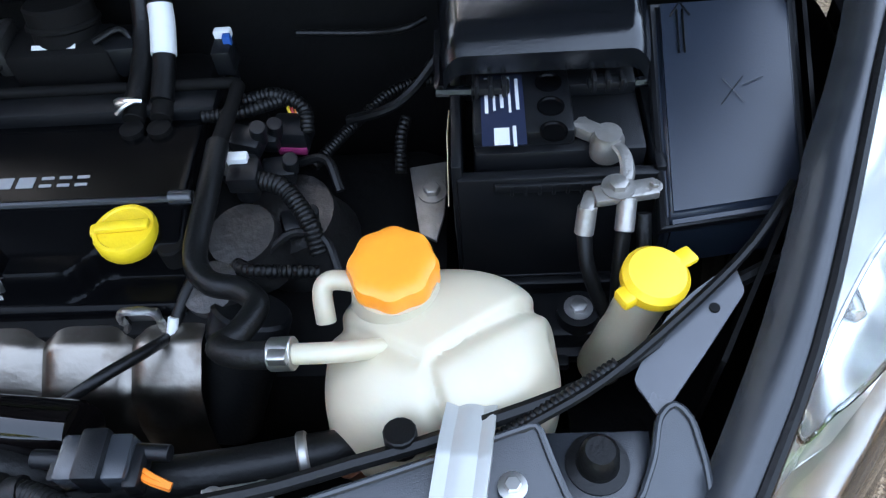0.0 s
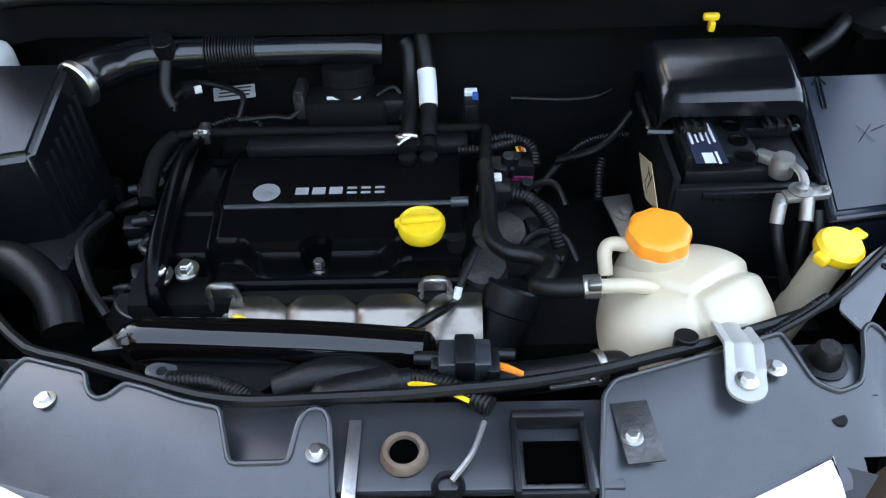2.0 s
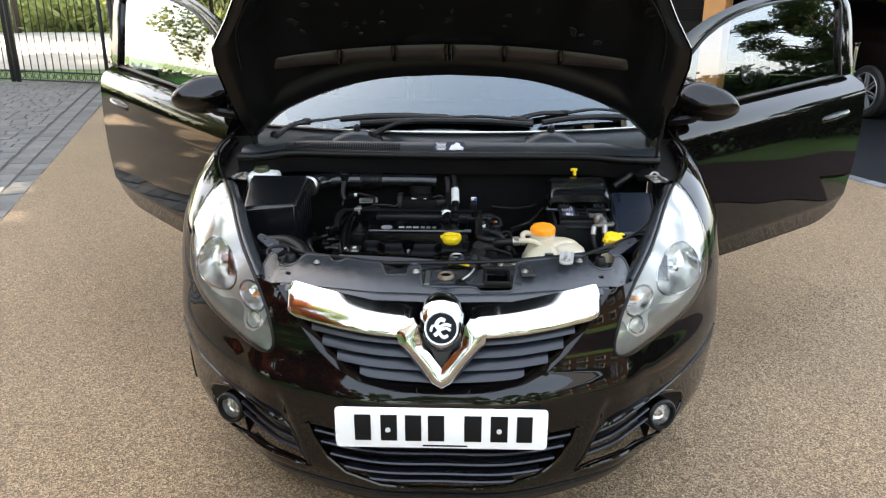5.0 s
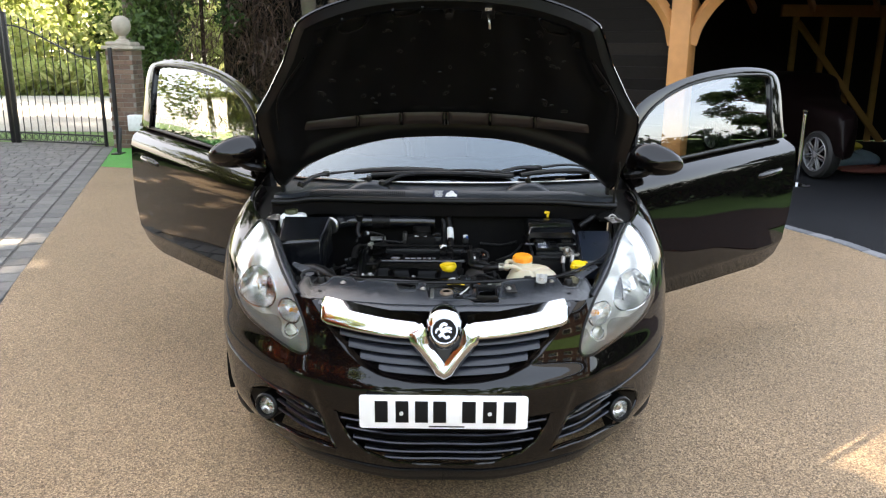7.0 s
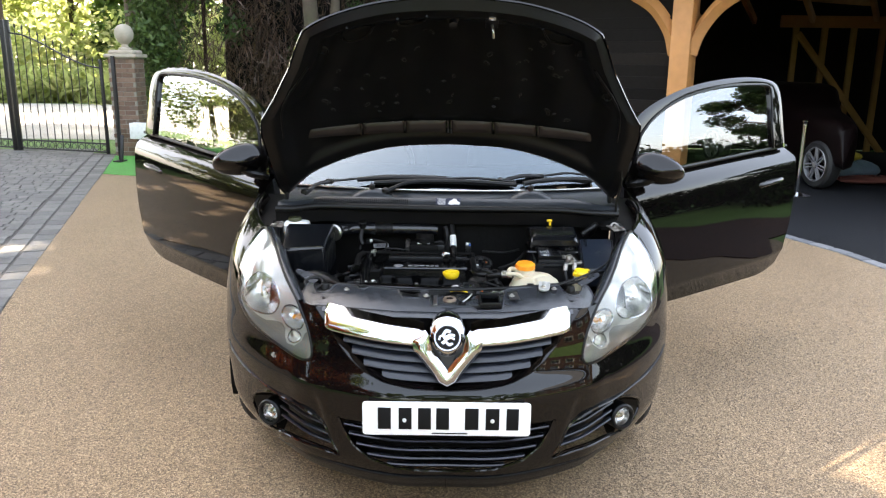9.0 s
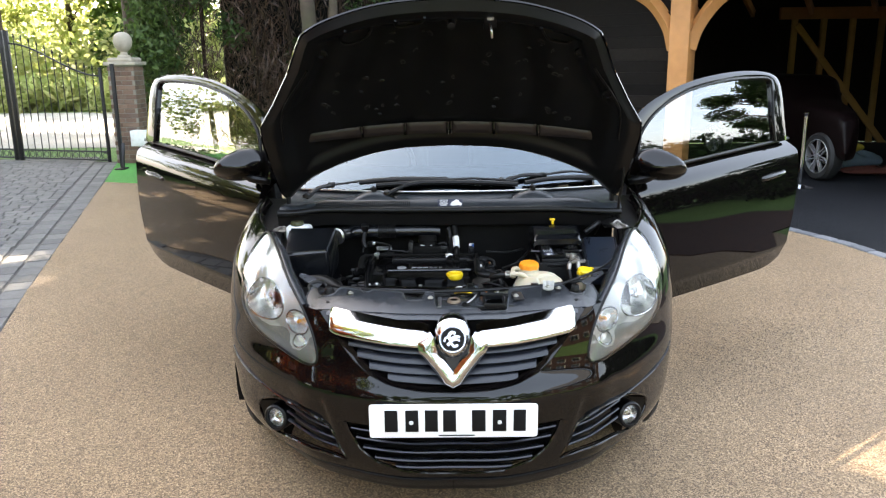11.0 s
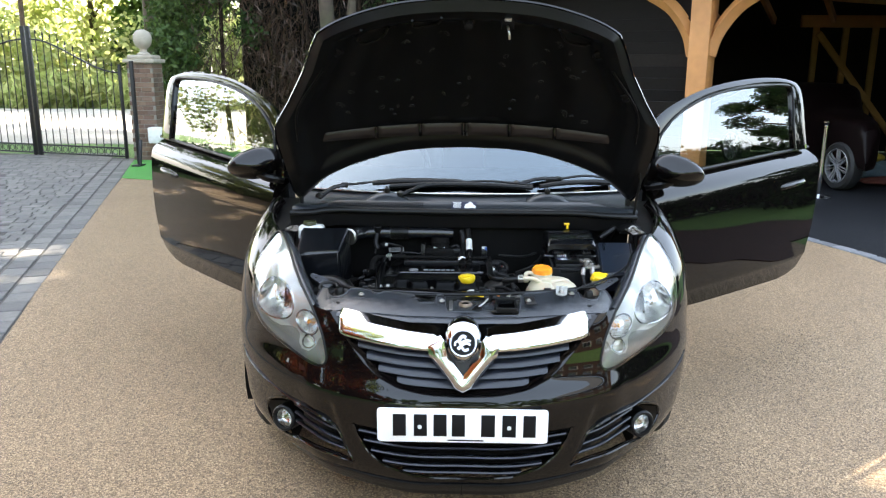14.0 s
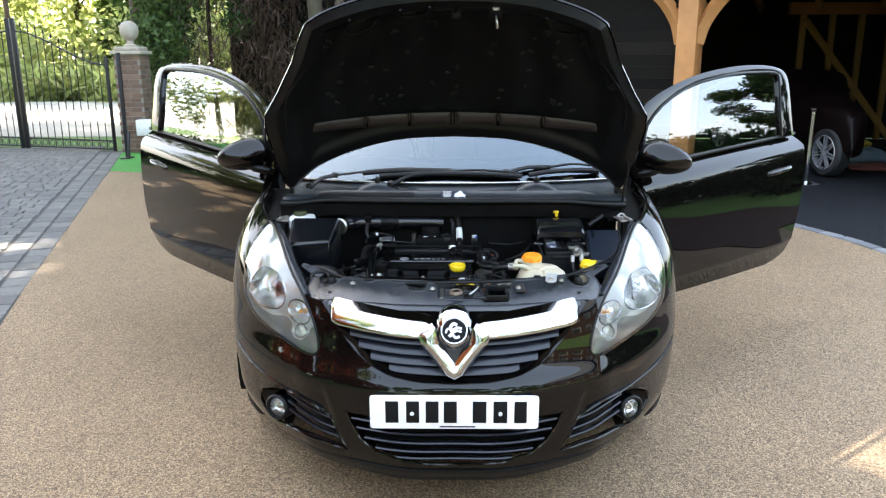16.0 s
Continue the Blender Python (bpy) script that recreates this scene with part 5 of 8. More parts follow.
part("thumb", box((0.009, 0.014, 0.010), (-0.0145, 0.533, 0.734), 0.004, (0, 0, 10)), YELLOW, oil)
# chain cover at the engine's end
part("chain_cover", thick(grid(lambda a, b: Vector((-0.308 - 0.020 * math.sin(math.pi * b), 0.455 + 0.27 * a, 0.755 - 0.04 * (1 - a) ** 2 - 0.30 * b)), 16, 10), 0.02), COVER, car, "black chain cover flange")
part("chain_rim", tube([(-0.296, 0.452, 0.66), (-0.302, 0.456, 0.700), (-0.305, 0.50, 0.728), (-0.305, 0.58, 0.745), (-0.303, 0.66, 0.752), (-0.290, 0.70, 0.752)], 0.010, sides=10), COVER, car)
# heat shield in front
def shield(a, b):
    x = -0.215 + 0.30 * a
    ribs = 0.009 * (1 - abs(2 * ((a * 3.6 + 0.2) % 1) - 1) ** 5)
    y = lerp(b, (0, 0.3, 0.6, 0.8, 1), (0.480, 0.444, 0.408, 0.392, 0.385))
    z = lerp(b, (0, 0.3, 0.6, 0.8, 1), (0.674, 0.674, 0.652, 0.620, 0.570))
    return Vector((x, y - ribs * 0.5 * b, z + ribs * (1 - 0.3 * b)))


sh = part("heat_shield", thick(grid(shield, 90, 24), 0.002), SHIELD, car, "stained pressed metal exhaust heat shield")
for x in (-0.165, -0.085, 0.0):
    part("clip", merge(box((0.012, 0.018, 0.022), (x, 0.470, 0.660), 0.002), cyl(0.004, (x, 0.462, 0.655), (x, 0.445, 0.652), 10)), STEEL, sh, "rusty clip")
for x, y in ((-0.222, 0.462), (0.030, 0.466)):
    part("lifting_eye", merge(tube([(x - 0.016, y - 0.006, 0.668), (x - 0.016, y - 0.004, 0.702), (x, y - 0.006, 0.711), (x + 0.016, y - 0.004, 0.702), (x + 0.016, y - 0.006, 0.668)], 0.0045, sides=8, flat=0.7), box((0.03, 0.006, 0.035), (x, y + 0.004, 0.680), 0.002), cyl(0.007, (x, y - 0.004, 0.662), (x, y - 0.014, 0.660), 12)), STEEL, car, "steel lifting eye")
part("dipstick", tube([(-0.215, 0.447, 0.668), (-0.203, 0.435, 0.676), (-0.190, 0.432, 0.668), (-0.190, 0.44, 0.655)], 0.0055, sides=8), YELLOW2, car, "yellow dipstick loop")
# long black shield tube
part("shield_tube", tube([(-0.292, 0.358, 0.722), (-0.286, 0.360, 0.725), (-0.26, 0.362, 0.727), (-0.10, 0.355, 0.724), (0.010, 0.346, 0.720), (0.018, 0.346, 0.719)], [0.019, 0.023, 0.024, 0.024, 0.024, 0.021], sides=20, n=4), PAINT, car, "glossy black tubular shield in front of the engine")
part("shield_point", prism([(-0.29, 0.385), (-0.33, 0.345), (-0.325, 0.34), (-0.285, 0.345)], 0.012, Matrix.Translation((0, 0, 0.722)), 0.003), LID, car)
part("flat_shield", prism([(-0.292, 0.346), (-0.108, 0.338), (-0.150, 0.300), (-0.21, 0.305)], 0.003, Matrix.Translation((0, 0, 0.708))), PLASTIC, car, "flat black plastic shield")
# bracket behind the panel's rear edge
rb = part("radiator_bracket", prism(rounded([(-0.262, 0.317), (-0.251, 0.323), (-0.230, 0.318), (-0.222, 0.297), (-0.220, 0.278), (-0.207, 0.266), (-0.176, 0.259), (-0.174, 0.244), (-0.222, 0.252), (-0.252, 0.265), (-0.260, 0.284), (-0.259, 0.304)], 0.004), 0.004, Matrix.Translation((0, 0, 0.733)), 0.001), PLATEPAINT, car, "satin black bracket with two holes")
for x, y, r in ((-0.244, 0.311, 0.0055), (-0.240, 0.280, 0.0040)):
    part("hole", cyl(r, (x, y, 0.730), (x, y, 0.7376), 16), INK, rb)
# gearbox side castings
for x, y, z, r, h in ((0.115, 0.555, 0.655, 0.035, 0.05), (0.095, 0.50, 0.64, 0.028, 0.06), (0.15, 0.60, 0.62, 0.05, 0.06)):
    part("casting", lathe([(r * 1.2, 0), (r * 1.1, h * 0.3), (r, h * 0.5), (r * 0.95, h), (r * 0.5, h * 1.04)], 24, pose(x, y, z, 8, -6, 0)), CAST, car, "dirty cast aluminium housing")
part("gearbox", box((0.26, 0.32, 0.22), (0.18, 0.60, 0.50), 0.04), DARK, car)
part("oil_filter", cyl(0.034, (0.082, 0.412, 0.58), (0.122, 0.470, 0.672), 28), RUBBER, car, "black oil filter housing")
part("filter_cap", cyl(0.037, (0.115, 0.459, 0.655), (0.127, 0.477, 0.684), 28), PLASTIC, car)
part("pulley_cover", merge(cyl(0.05, (-0.36, 0.50, 0.56), (-0.33, 0.50, 0.60), 24), cyl(0.022, (-0.365, 0.47, 0.63), (-0.345, 0.475, 0.66), 20)), CAST, car)

# ---- pipes and hoses ----
part("breather_pipe", tube([(-0.336, 0.585, 0.735), (-0.338, 0.64, 0.752), (-0.328, 0.685, 0.757), (-0.29, 0.702, 0.757), (-0.10, 0.704, 0.756), (0.06, 0.703, 0.756), (0.094, 0.700, 0.757), (0.098, 0.68, 0.760), (0.094, 0.60, 0.762)], [0.011, 0.011, 0.010, 0.0065, 0.006, 0.006, 0.006, 0.007, 0.008], sides=10, n=6), DARK, car, "black metal coolant pipe across the engine")
part("coolant_hose", tube([(0.094, 0.61, 0.762), (0.095, 0.55, 0.760), (0.096, 0.485, 0.757), (0.112, 0.457, 0.756), (0.142, 0.447, 0.757), (0.158, 0.430, 0.759), (0.150, 0.402, 0.765), (0.140, 0.386, 0.772), (0.160, 0.374, 0.780), (0.200, 0.370, 0.786)], 0.0105, sides=14, n=6), RUBBER, car, "black rubber coolant hose")
part("hose_clamp", merge(cyl(0.0125, (0.184, 0.3714, 0.784), (0.202, 0.3704, 0.7862), 24), box((0.014, 0.010, 0.010), (0.193, 0.362, 0.796), 0.002)), STEEL, car)
part("spout", tube([(0.20, 0.370, 0.786), (0.235, 0.371, 0.785), (0.262, 0.385, 0.765)], 0.0078, sides=12), TANK, car)
part("intake_pipe", tube([(-0.435, 0.715, 0.832), (-0.415, 0.745, 0.832), (-0.37, 0.782, 0.830), (-0.29, 0.794, 0.828), (-0.10, 0.796, 0.828), (-0.04, 0.795, 0.826)], [0.029, 0.028, 0.026, 0.024, 0.023, 0.023], sides=20, n=6), LID, car, "black air intake pipe")
part("bellows", tube([(-0.285, 0.794, 0.828), (-0.25, 0.795, 0.828), (-0.215, 0.796, 0.828)], 0.025, sides=20, ribs=0.0022), RUBBER, car)
part("clamp", cyl(0.0315, (-0.437, 0.704, 0.833), (-0.431, 0.716, 0.833), 28), ZINC, car, "bright hose clamp")
part("resonator", merge(cyl(0.015, (-0.335, 0.778, 0.835), (-0.333, 0.770, 0.862), 18), tube([(-0.335, 0.77, 0.83), (-0.338, 0.745, 0.80), (-0.330, 0.735, 0.78)], 0.009, sides=10)), RUBBER, car)
tb = part("throttle_body", merge(box((0.115, 0.055, 0.05), (-0.092, 0.752, 0.760), 0.010), cyl(0.035, (-0.09, 0.765, 0.775), (-0.09, 0.775, 0.815), 28), cyl(0.038, (-0.09, 0.768, 0.79), (-0.09, 0.770, 0.797), 28)), DARK, car, "dark throttle body")
part("flange", merge(box((0.016, 0.05, 0.04), (-0.155, 0.755, 0.775), 0.004), cyl(0.006, (-0.155, 0.735, 0.785), (-0.155, 0.735, 0.80), 12)), CAST, tb)
for x in (-0.108, -0.080):
    part("label", box((0.018, 0.005, 0.0015), (x, 0.736, 0.786), 0.0, (25, 0, 0)), PAPER, tb)
part("fins", merge(*[box((0.085, 0.003, 0.004), (-0.094, 0.728, 0.745 + 0.007 * k), 0.001) for k in range(5)]), PLASTIC, tb)
part("side_box", box((0.05, 0.045, 0.04), (-0.030, 0.752, 0.765), 0.008), PLASTIC, tb)
part("heater_hose", tube([(-0.010, 0.80, 0.835), (-0.004, 0.79, 0.825), (-0.003, 0.76, 0.79), (-0.004, 0.715, 0.765), (-0.006, 0.68, 0.755)], 0.0115, sides=14), RUBBER, car, "black heater hose")
part("heater_hose", tube([(0.010, 0.815, 0.855), (0.016, 0.79, 0.835), (0.021, 0.755, 0.80), (0.022, 0.715, 0.772), (0.022, 0.68, 0.756)], 0.0115, sides=14), RUBBER, car, "black heater hose")
part("sleeve", tube([(0.0195, 0.765, 0.809), (0.021, 0.75, 0.796), (0.022, 0.724, 0.778)], 0.0128, sides=16), WHITE, car, "white sleeve on a heater hose")
for x in (-0.006, 0.022):
    part("stub", merge(cyl(0.011, (x, 0.685, 0.752), (x, 0.662, 0.748), 16), lathe([(0.012, 0), (0.012, 0.006), (0.006, 0.008)], 14, pose(x, 0.652, 0.742))), DARK, car)
part("spring_clip", merge(tube([(-0.020, 0.672, 0.765), (-0.006, 0.668, 0.770), (0.006, 0.672, 0.765)], 0.003, sides=6), box((0.012, 0.012, 0.006), (-0.012, 0.668, 0.767), 0.002), tube([(-0.018, 0.660, 0.760), (-0.006, 0.664, 0.768), (0.004, 0.676, 0.764)], 0.0025, sides=6)), ZINC, car, "bright spring hose clip")
part("pipe_clip", merge(box((0.014, 0.02, 0.006), (-0.282, 0.702, 0.766), 0.001), box((0.010, 0.006, 0.022), (-0.282, 0.694, 0.757), 0.001)), ZINC, car)


def loom(pts, r=0.007, label="black corrugated wiring loom", material=None):
    return part("wiring_loom", tube(pts, r, ribs=0.0006, sides=10, n=5), material or RUBBER, car, label)


loom([(0.10, 0.69, 0.742), (0.13, 0.695, 0.745), (0.16, 0.685, 0.735), (0.165, 0.66, 0.72)])
loom([(0.06, 0.672, 0.74), (0.10, 0.674, 0.742), (0.135, 0.69, 0.74), (0.15, 0.70, 0.735)])
loom([(0.12, 0.598, 0.725), (0.15, 0.585, 0.725), (0.175, 0.555, 0.71), (0.185, 0.53, 0.69)], 0.009)
loom([(0.11, 0.515, 0.70), (0.13, 0.50, 0.71), (0.16, 0.505, 0.70), (0.185, 0.51, 0.69)], 0.006)
loom([(-0.36, 0.70, 0.69), (-0.31, 0.73, 0.735), (-0.25, 0.745, 0.752), (-0.215, 0.735, 0.745), (-0.21, 0.70, 0.735)], 0.005)
loom([(0.163, 0.652, 0.682), (0.205, 0.712, 0.685), (0.252, 0.752, 0.696), (0.318, 0.772, 0.691)], 0.006)
loom([(0.262, 0.70, 0.700), (0.256, 0.68, 0.692), (0.254, 0.651, 0.667)], 0.006)
loom([(-0.235, 0.300, 0.735), (-0.19, 0.292, 0.740), (-0.15, 0.275, 0.738), (-0.115, 0.256, 0.738)], 0.010)
loom([(-0.03, 0.275, 0.732), (0.0, 0.288, 0.745), (0.04, 0.275, 0.755), (0.085, 0.247, 0.757)], 0.009, "grey corrugated wiring loom with a yellow trace")
part("yellow_trace", tube([(0.0, 0.280, 0.750), (0.03, 0.271, 0.7585), (0.065, 0.250, 0.762)], 0.0025, sides=6), YELLOW2, car)
loom([(0.23, 0.272, 0.745), (0.28, 0.286, 0.750), (0.36, 0.322, 0.762), (0.43, 0.362, 0.772)], 0.005)
part("taped_sleeve", tube([(-0.10, 0.262, 0.735), (-0.06, 0.275, 0.742), (-0.02, 0.283, 0.744), (0.01, 0.287, 0.746)], [0.012, 0.018, 0.018, 0.013], sides=12), RUBBER, car)
part("radiator_hose", tube([(0.03, 0.300, 0.715), (0.09, 0.305, 0.718), (0.15, 0.312, 0.718), (0.205, 0.322, 0.716), (0.24, 0.335, 0.70)], 0.017, sides=16), RUBBER, car, "black radiator hose")
part("hose_clamp", cyl(0.0195, (0.196, 0.3205, 0.7165), (0.204, 0.3225, 0.7160), 24), STEEL, car)
part("radiator_hose", tube([(-0.13, 0.31, 0.70), (-0.08, 0.318, 0.715), (-0.03, 0.318, 0.712), (0.0, 0.305, 0.69)], 0.020, sides=14), RUBBER, car, "black radiator hose")
part("hose_end", box((0.03, 0.02, 0.012), (-0.095, 0.267, 0.735), 0.004, (0, 0, 15)), ZINC, car)
cn = part("connector", box((0.052, 0.034, 0.026), (0.062, 0.306, 0.752), 0.003), GREYPLASTIC, car, "grey plastic sensor connector")
for sz, at in (((0.020, 0.038, 0.030), (0.062, 0.306, 0.756)), ((0.012, 0.024, 0.012), (0.034, 0.303, 0.752)), ((0.012, 0.03, 0.018), (0.090, 0.300, 0.750))):
    part("collar", box(sz, at, 0.003), PLASTIC, cn)
part("pin", cyl(0.007, (0.012, 0.310, 0.752), (0.04, 0.308, 0.752), 14), PLASTIC, cn)
part("pin", cyl(0.006, (0.086, 0.314, 0.752), (0.112, 0.312, 0.752), 14), PLASTIC, cn)
for dy in (0.0, -0.004):
    part("wire", tube([(0.094, 0.300 + dy, 0.752), (0.104, 0.294 + dy, 0.755), (0.118, 0.288 + dy * 0.5, 0.752)], 0.0025, sides=6), AMBER, cn)
part("cable", tube([(0.052, 0.455, 0.675), (0.045, 0.425, 0.70), (0.020, 0.395, 0.712), (-0.01, 0.375, 0.705), (-0.03, 0.36, 0.69)], 0.0055, sides=10), RUBBER, car)
part("cable", tube([(0.052, 0.455, 0.675), (0.062, 0.475, 0.69), (0.072, 0.50, 0.70), (0.080, 0.52, 0.70)], 0.006, sides=10), RUBBER, car)
part("sensor_tip", cyl(0.005, (0.054, 0.452, 0.676), (0.058, 0.466, 0.690), 10), WHITE, car)
inj = part("coil_connector", box((0.038, 0.034, 0.028), (0.146, 0.672, 0.712), 0.004, (0, 0, -6)), PLASTIC, car, "black multi-plug with coloured wires")
part("lock", box((0.030, 0.006, 0.008), (0.147, 0.655, 0.704), 0.001, (0, 0, -6)), mat("maroon plastic", (0.20, 0.02, 0.08), 0.4), inj)
for k, m in enumerate((YELLOW2, RED, AMBER, PAPER)):
    part("wire", tube([(0.134 + 0.004 * k, 0.708, 0.728), (0.139 + 0.004 * k, 0.70, 0.731), (0.144 + 0.003 * k, 0.688, 0.722)], 0.002, sides=6), m, inj)
cs_ = part("sensor_plug", merge(box((0.03, 0.03, 0.02), (0.112, 0.600, 0.728), 0.003), cyl(0.012, (0.11, 0.60, 0.70), (0.11, 0.60, 0.73), 16)), PLASTIC, car, "black plug with a white tag")
part("tag", box((0.020, 0.012, 0.012), (0.106, 0.612, 0.738), 0.002), WHITE, cs_)
cs_ = part("sensor_plug", merge(box((0.02, 0.03, 0.03), (0.080, 0.735, 0.765), 0.003), cyl(0.008, (0.08, 0.73, 0.72), (0.08, 0.735, 0.77), 12)), PLASTIC, car, "black plug with a blue and white clip")
part("tag", box((0.018, 0.010, 0.010), (0.080, 0.748, 0.783), 0.002), WHITE, cs_)
part("clip", box((0.008, 0.008, 0.012), (0.086, 0.738, 0.782), 0.001), BLUE, cs_)
for x, y, z in ((0.11, 0.64, 0.735), (0.12, 0.66, 0.72), (0.10, 0.62, 0.71), (0.135, 0.63, 0.70), (0.16, 0.57, 0.69), (-0.36, 0.66, 0.70), (-0.37, 0.60, 0.68), (-0.345, 0.53, 0.66), (-0.345, 0.62, 0.72)):
    part("bracket", merge(box((0.034, 0.026, 0.022), (x, y, z), 0.005, (10, 5, 20 * math.sin(50 * x))), cyl(0.008, (x + 0.012, y, z), (x + 0.016, y - 0.004, z + 0.022), 12)), PLASTIC, car)
for x, y, z in ((-0.345, 0.625, 0.722), (-0.335, 0.585, 0.70), (-0.34, 0.565, 0.68), (-0.345, 0.50, 0.662), (-0.365, 0.49, 0.65)):
    part("fitting", merge(cyl(0.007, (x - 0.03, y, z), (x + 0.015, y + 0.005, z + 0.004), 12), hexbolt((x, y, z + 0.008), 0.006, 0.008)), PLASTIC, car)
part("loop", tube([(-0.325 + 0.018 * math.cos(t), 0.545 + 0.014 * math.sin(t), 0.695) for t in np.linspace(0.3, 5.6, 10)], 0.005, sides=8), CAST, car)
lb = part("sensor_label", box((0.060, 0.022, 0.001), (-0.265, 0.808, 0.755), 0.0, (30, 0, 10)), mat("grey sticker", (0.25, 0.25, 0.24), 0.5), car, "pale paper sticker with printed bars")
for k in range(3):
    part("bar", box((0.045, 0.002, 0.0008), (-0.265 + 0.001 * k, 0.803 + 0.005 * k, 0.7535 + 0.003 * k), 0.0, (30, 0, 10)), INK, lb)
part("manifold", box((0.34, 0.10, 0.10), (-0.12, 0.77, 0.67), 0.03), DARK, car, "black intake manifold")

# ---- air box ----
AB = [(-0.615, 0.705, 0.872), (-0.430, 0.700, 0.874), (-0.456, 0.582, 0.812), (-0.605, 0.548, 0.812)]
ab = bmesh.new()
top = [ab.verts.new(p) for p in AB]
low = [ab.verts.new((p[0] * 0.985 + (0.0 if i in (0, 3) else -0.004), p[1], 0.66)) for i, p in enumerate(AB)]
ab.faces.new(top)
ab.faces.new(low)
for i in range(4):
    ab.faces.new((top[i], top[(i + 1) % 4], low[(i + 1) % 4], low[i]))
bmesh.ops.recalc_face_normals(ab, faces=ab.faces)
bmesh.ops.bevel(ab, geom=ab.edges[:], offset=0.008, segments=3, affect="EDGES")
airbox = part("air_box", ab, LID, car, "black air filter box")
for k in range(7):
    t = 0.12 + 0.12 * k
    p = Vector((-0.430, 0.700, 0.85)).lerp(Vector((-0.456, 0.582, 0.79)), t)
    part("rib", box((0.004, 0.005, 0.10), (p.x + 0.001, p.y, p.z - 0.06), 0.001), PLASTIC, airbox)
part("lower_tray", merge(box((0.19, 0.20, 0.05), (-0.53, 0.62, 0.655), 0.01), *[box((0.012, 0.02, 0.03), (-0.430 - 0.004 * k, 0.70 - 0.05 * k, 0.665), 0.003) for k in range(4)]), PLASTIC, airbox)
part("inlet_duct", tube([(-0.52, 0.50, 0.72), (-0.46, 0.48, 0.73), (-0.41, 0.44, 0.72), (-0.39, 0.40, 0.70)], 0.023, sides=14), RUBBER, car, "black air inlet duct")
part("duct_rim", tube([(-0.455 + 0.03 * math.cos(t), 0.345 + 0.02 * math.sin(t), 0.755 + 0.012 * math.sin(t)) for t in np.linspace(0, 5.8, 10)], 0.006, sides=8), RUBBER, car)
bf_ = part("fluid_reservoir", box((0.10, 0.07, 0.06), (-0.585, 0.745, 0.840), 0.018, (0, 0, 0), 3), WHITE, car, "white fluid reservoir with a green-black cap")
part("cap", lathe([(0.024, 0), (0.025, 0.012), (0.022, 0.018), (0.004, 0.019)], 28, pose(-0.592, 0.748, 0.866), (12, 0.03)), mat("olive cap", (0.035, 0.04, 0.012), 0.5), bf_)
for s in (1, -1):
    stt = part("strut_mount", merge(lathe([(0.05, 0), (0.05, 0.01), (0.03, 0.025), (0.012, 0.03)], 28, pose(s * 0.64, 0.80, 0.845)), hexbolt((s * 0.64, 0.80, 0.872), 0.010, 0.014)), DARK, car, "suspension strut mount")
    part("bracket", merge(box((0.05, 0.06, 0.004), (s * 0.648, 0.735, 0.858), 0.001, (6, 0, 20 * s)), box((0.012, 0.05, 0.010), (s * 0.662, 0.72, 0.862), 0.002, (0, 0, 20 * s)), hexbolt((s * 0.64, 0.73, 0.860), 0.007, 0.010), hexbolt((s * 0.655, 0.752, 0.860), 0.006, 0.008), tube([(s * 0.63, 0.76, 0.86), (s * 0.645, 0.765, 0.87), (s * 0.66, 0.76, 0.865)], 0.004, sides=6)), LEAD, stt, "bright metal bracket")

# ---- battery ----
bx = part("battery_box", merge(box((0.010, 0.25, 0.17), (0.318, 0.67, 0.700), 0.003), box((0.175, 0.012, 0.165), (0.405, 0.548, 0.688), 0.003), box((0.010, 0.25, 0.17), (0.492, 0.67, 0.69), 0.003), box((0.18, 0.26, 0.02), (0.405, 0.67, 0.62), 0.004), box((0.10, 0.006, 0.010), (0.40, 0.540, 0.762), 0.002), *[box((0.003, 0.008, 0.012), (0.365 + 0.012 * k, 0.5405, 0.760), 0.001) for k in range(7)]), PLASTIC, car, "black plastic battery box")
bat = part("battery", merge(box((0.150, 0.125, 0.15), (0.408, 0.628, 0.703), 0.005), box((0.088, 0.11, 0.018), (0.377, 0.628, 0.786), 0.004), box((0.062, 0.055, 0.016), (0.450, 0.660, 0.785), 0.004)), PLASTIC, bx, "black car battery with dark blue labels")
lbm = pose(0.360, 0.602, 0.7958)
part("label", moved(box((0.038, 0.088, 0.0008)), lbm), LABEL_BLUE, bat)
for k in range(5):
    part("print_bar", moved(box((0.0022 if k % 2 else 0.003, 0.046 - 0.006 * (k % 3), 0.0006), (-0.014 + 0.0068 * k, 0.018, 0.0006)), lbm), PAPER, bat)
part("print_mark", moved(merge(box((0.013, 0.020, 0.0006), (-0.002, -0.034, 0.0006), 0.0), box((0.003, 0.024, 0.0006), (0.009, -0.034, 0.0006), 0.0)), lbm), PAPER, bat)
part("label", box((0.036, 0.024, 0.0008), (0.446, 0.672, 0.7935), 0.0), LABEL_BLUE, bat)
part("print_mark", box((0.012, 0.010, 0.0006), (0.446, 0.671, 0.7942), 0.0), PAPER, bat)
for y in (0.572, 0.603, 0.634):
    part("filler_plug", lathe([(0.012, 0), (0.012, 0.0015), (0.010, 0.0018), (0.009, 0.0004), (0.001, 0.0004)], 24, pose(0.402, y, 0.7952)), COVER, bat)
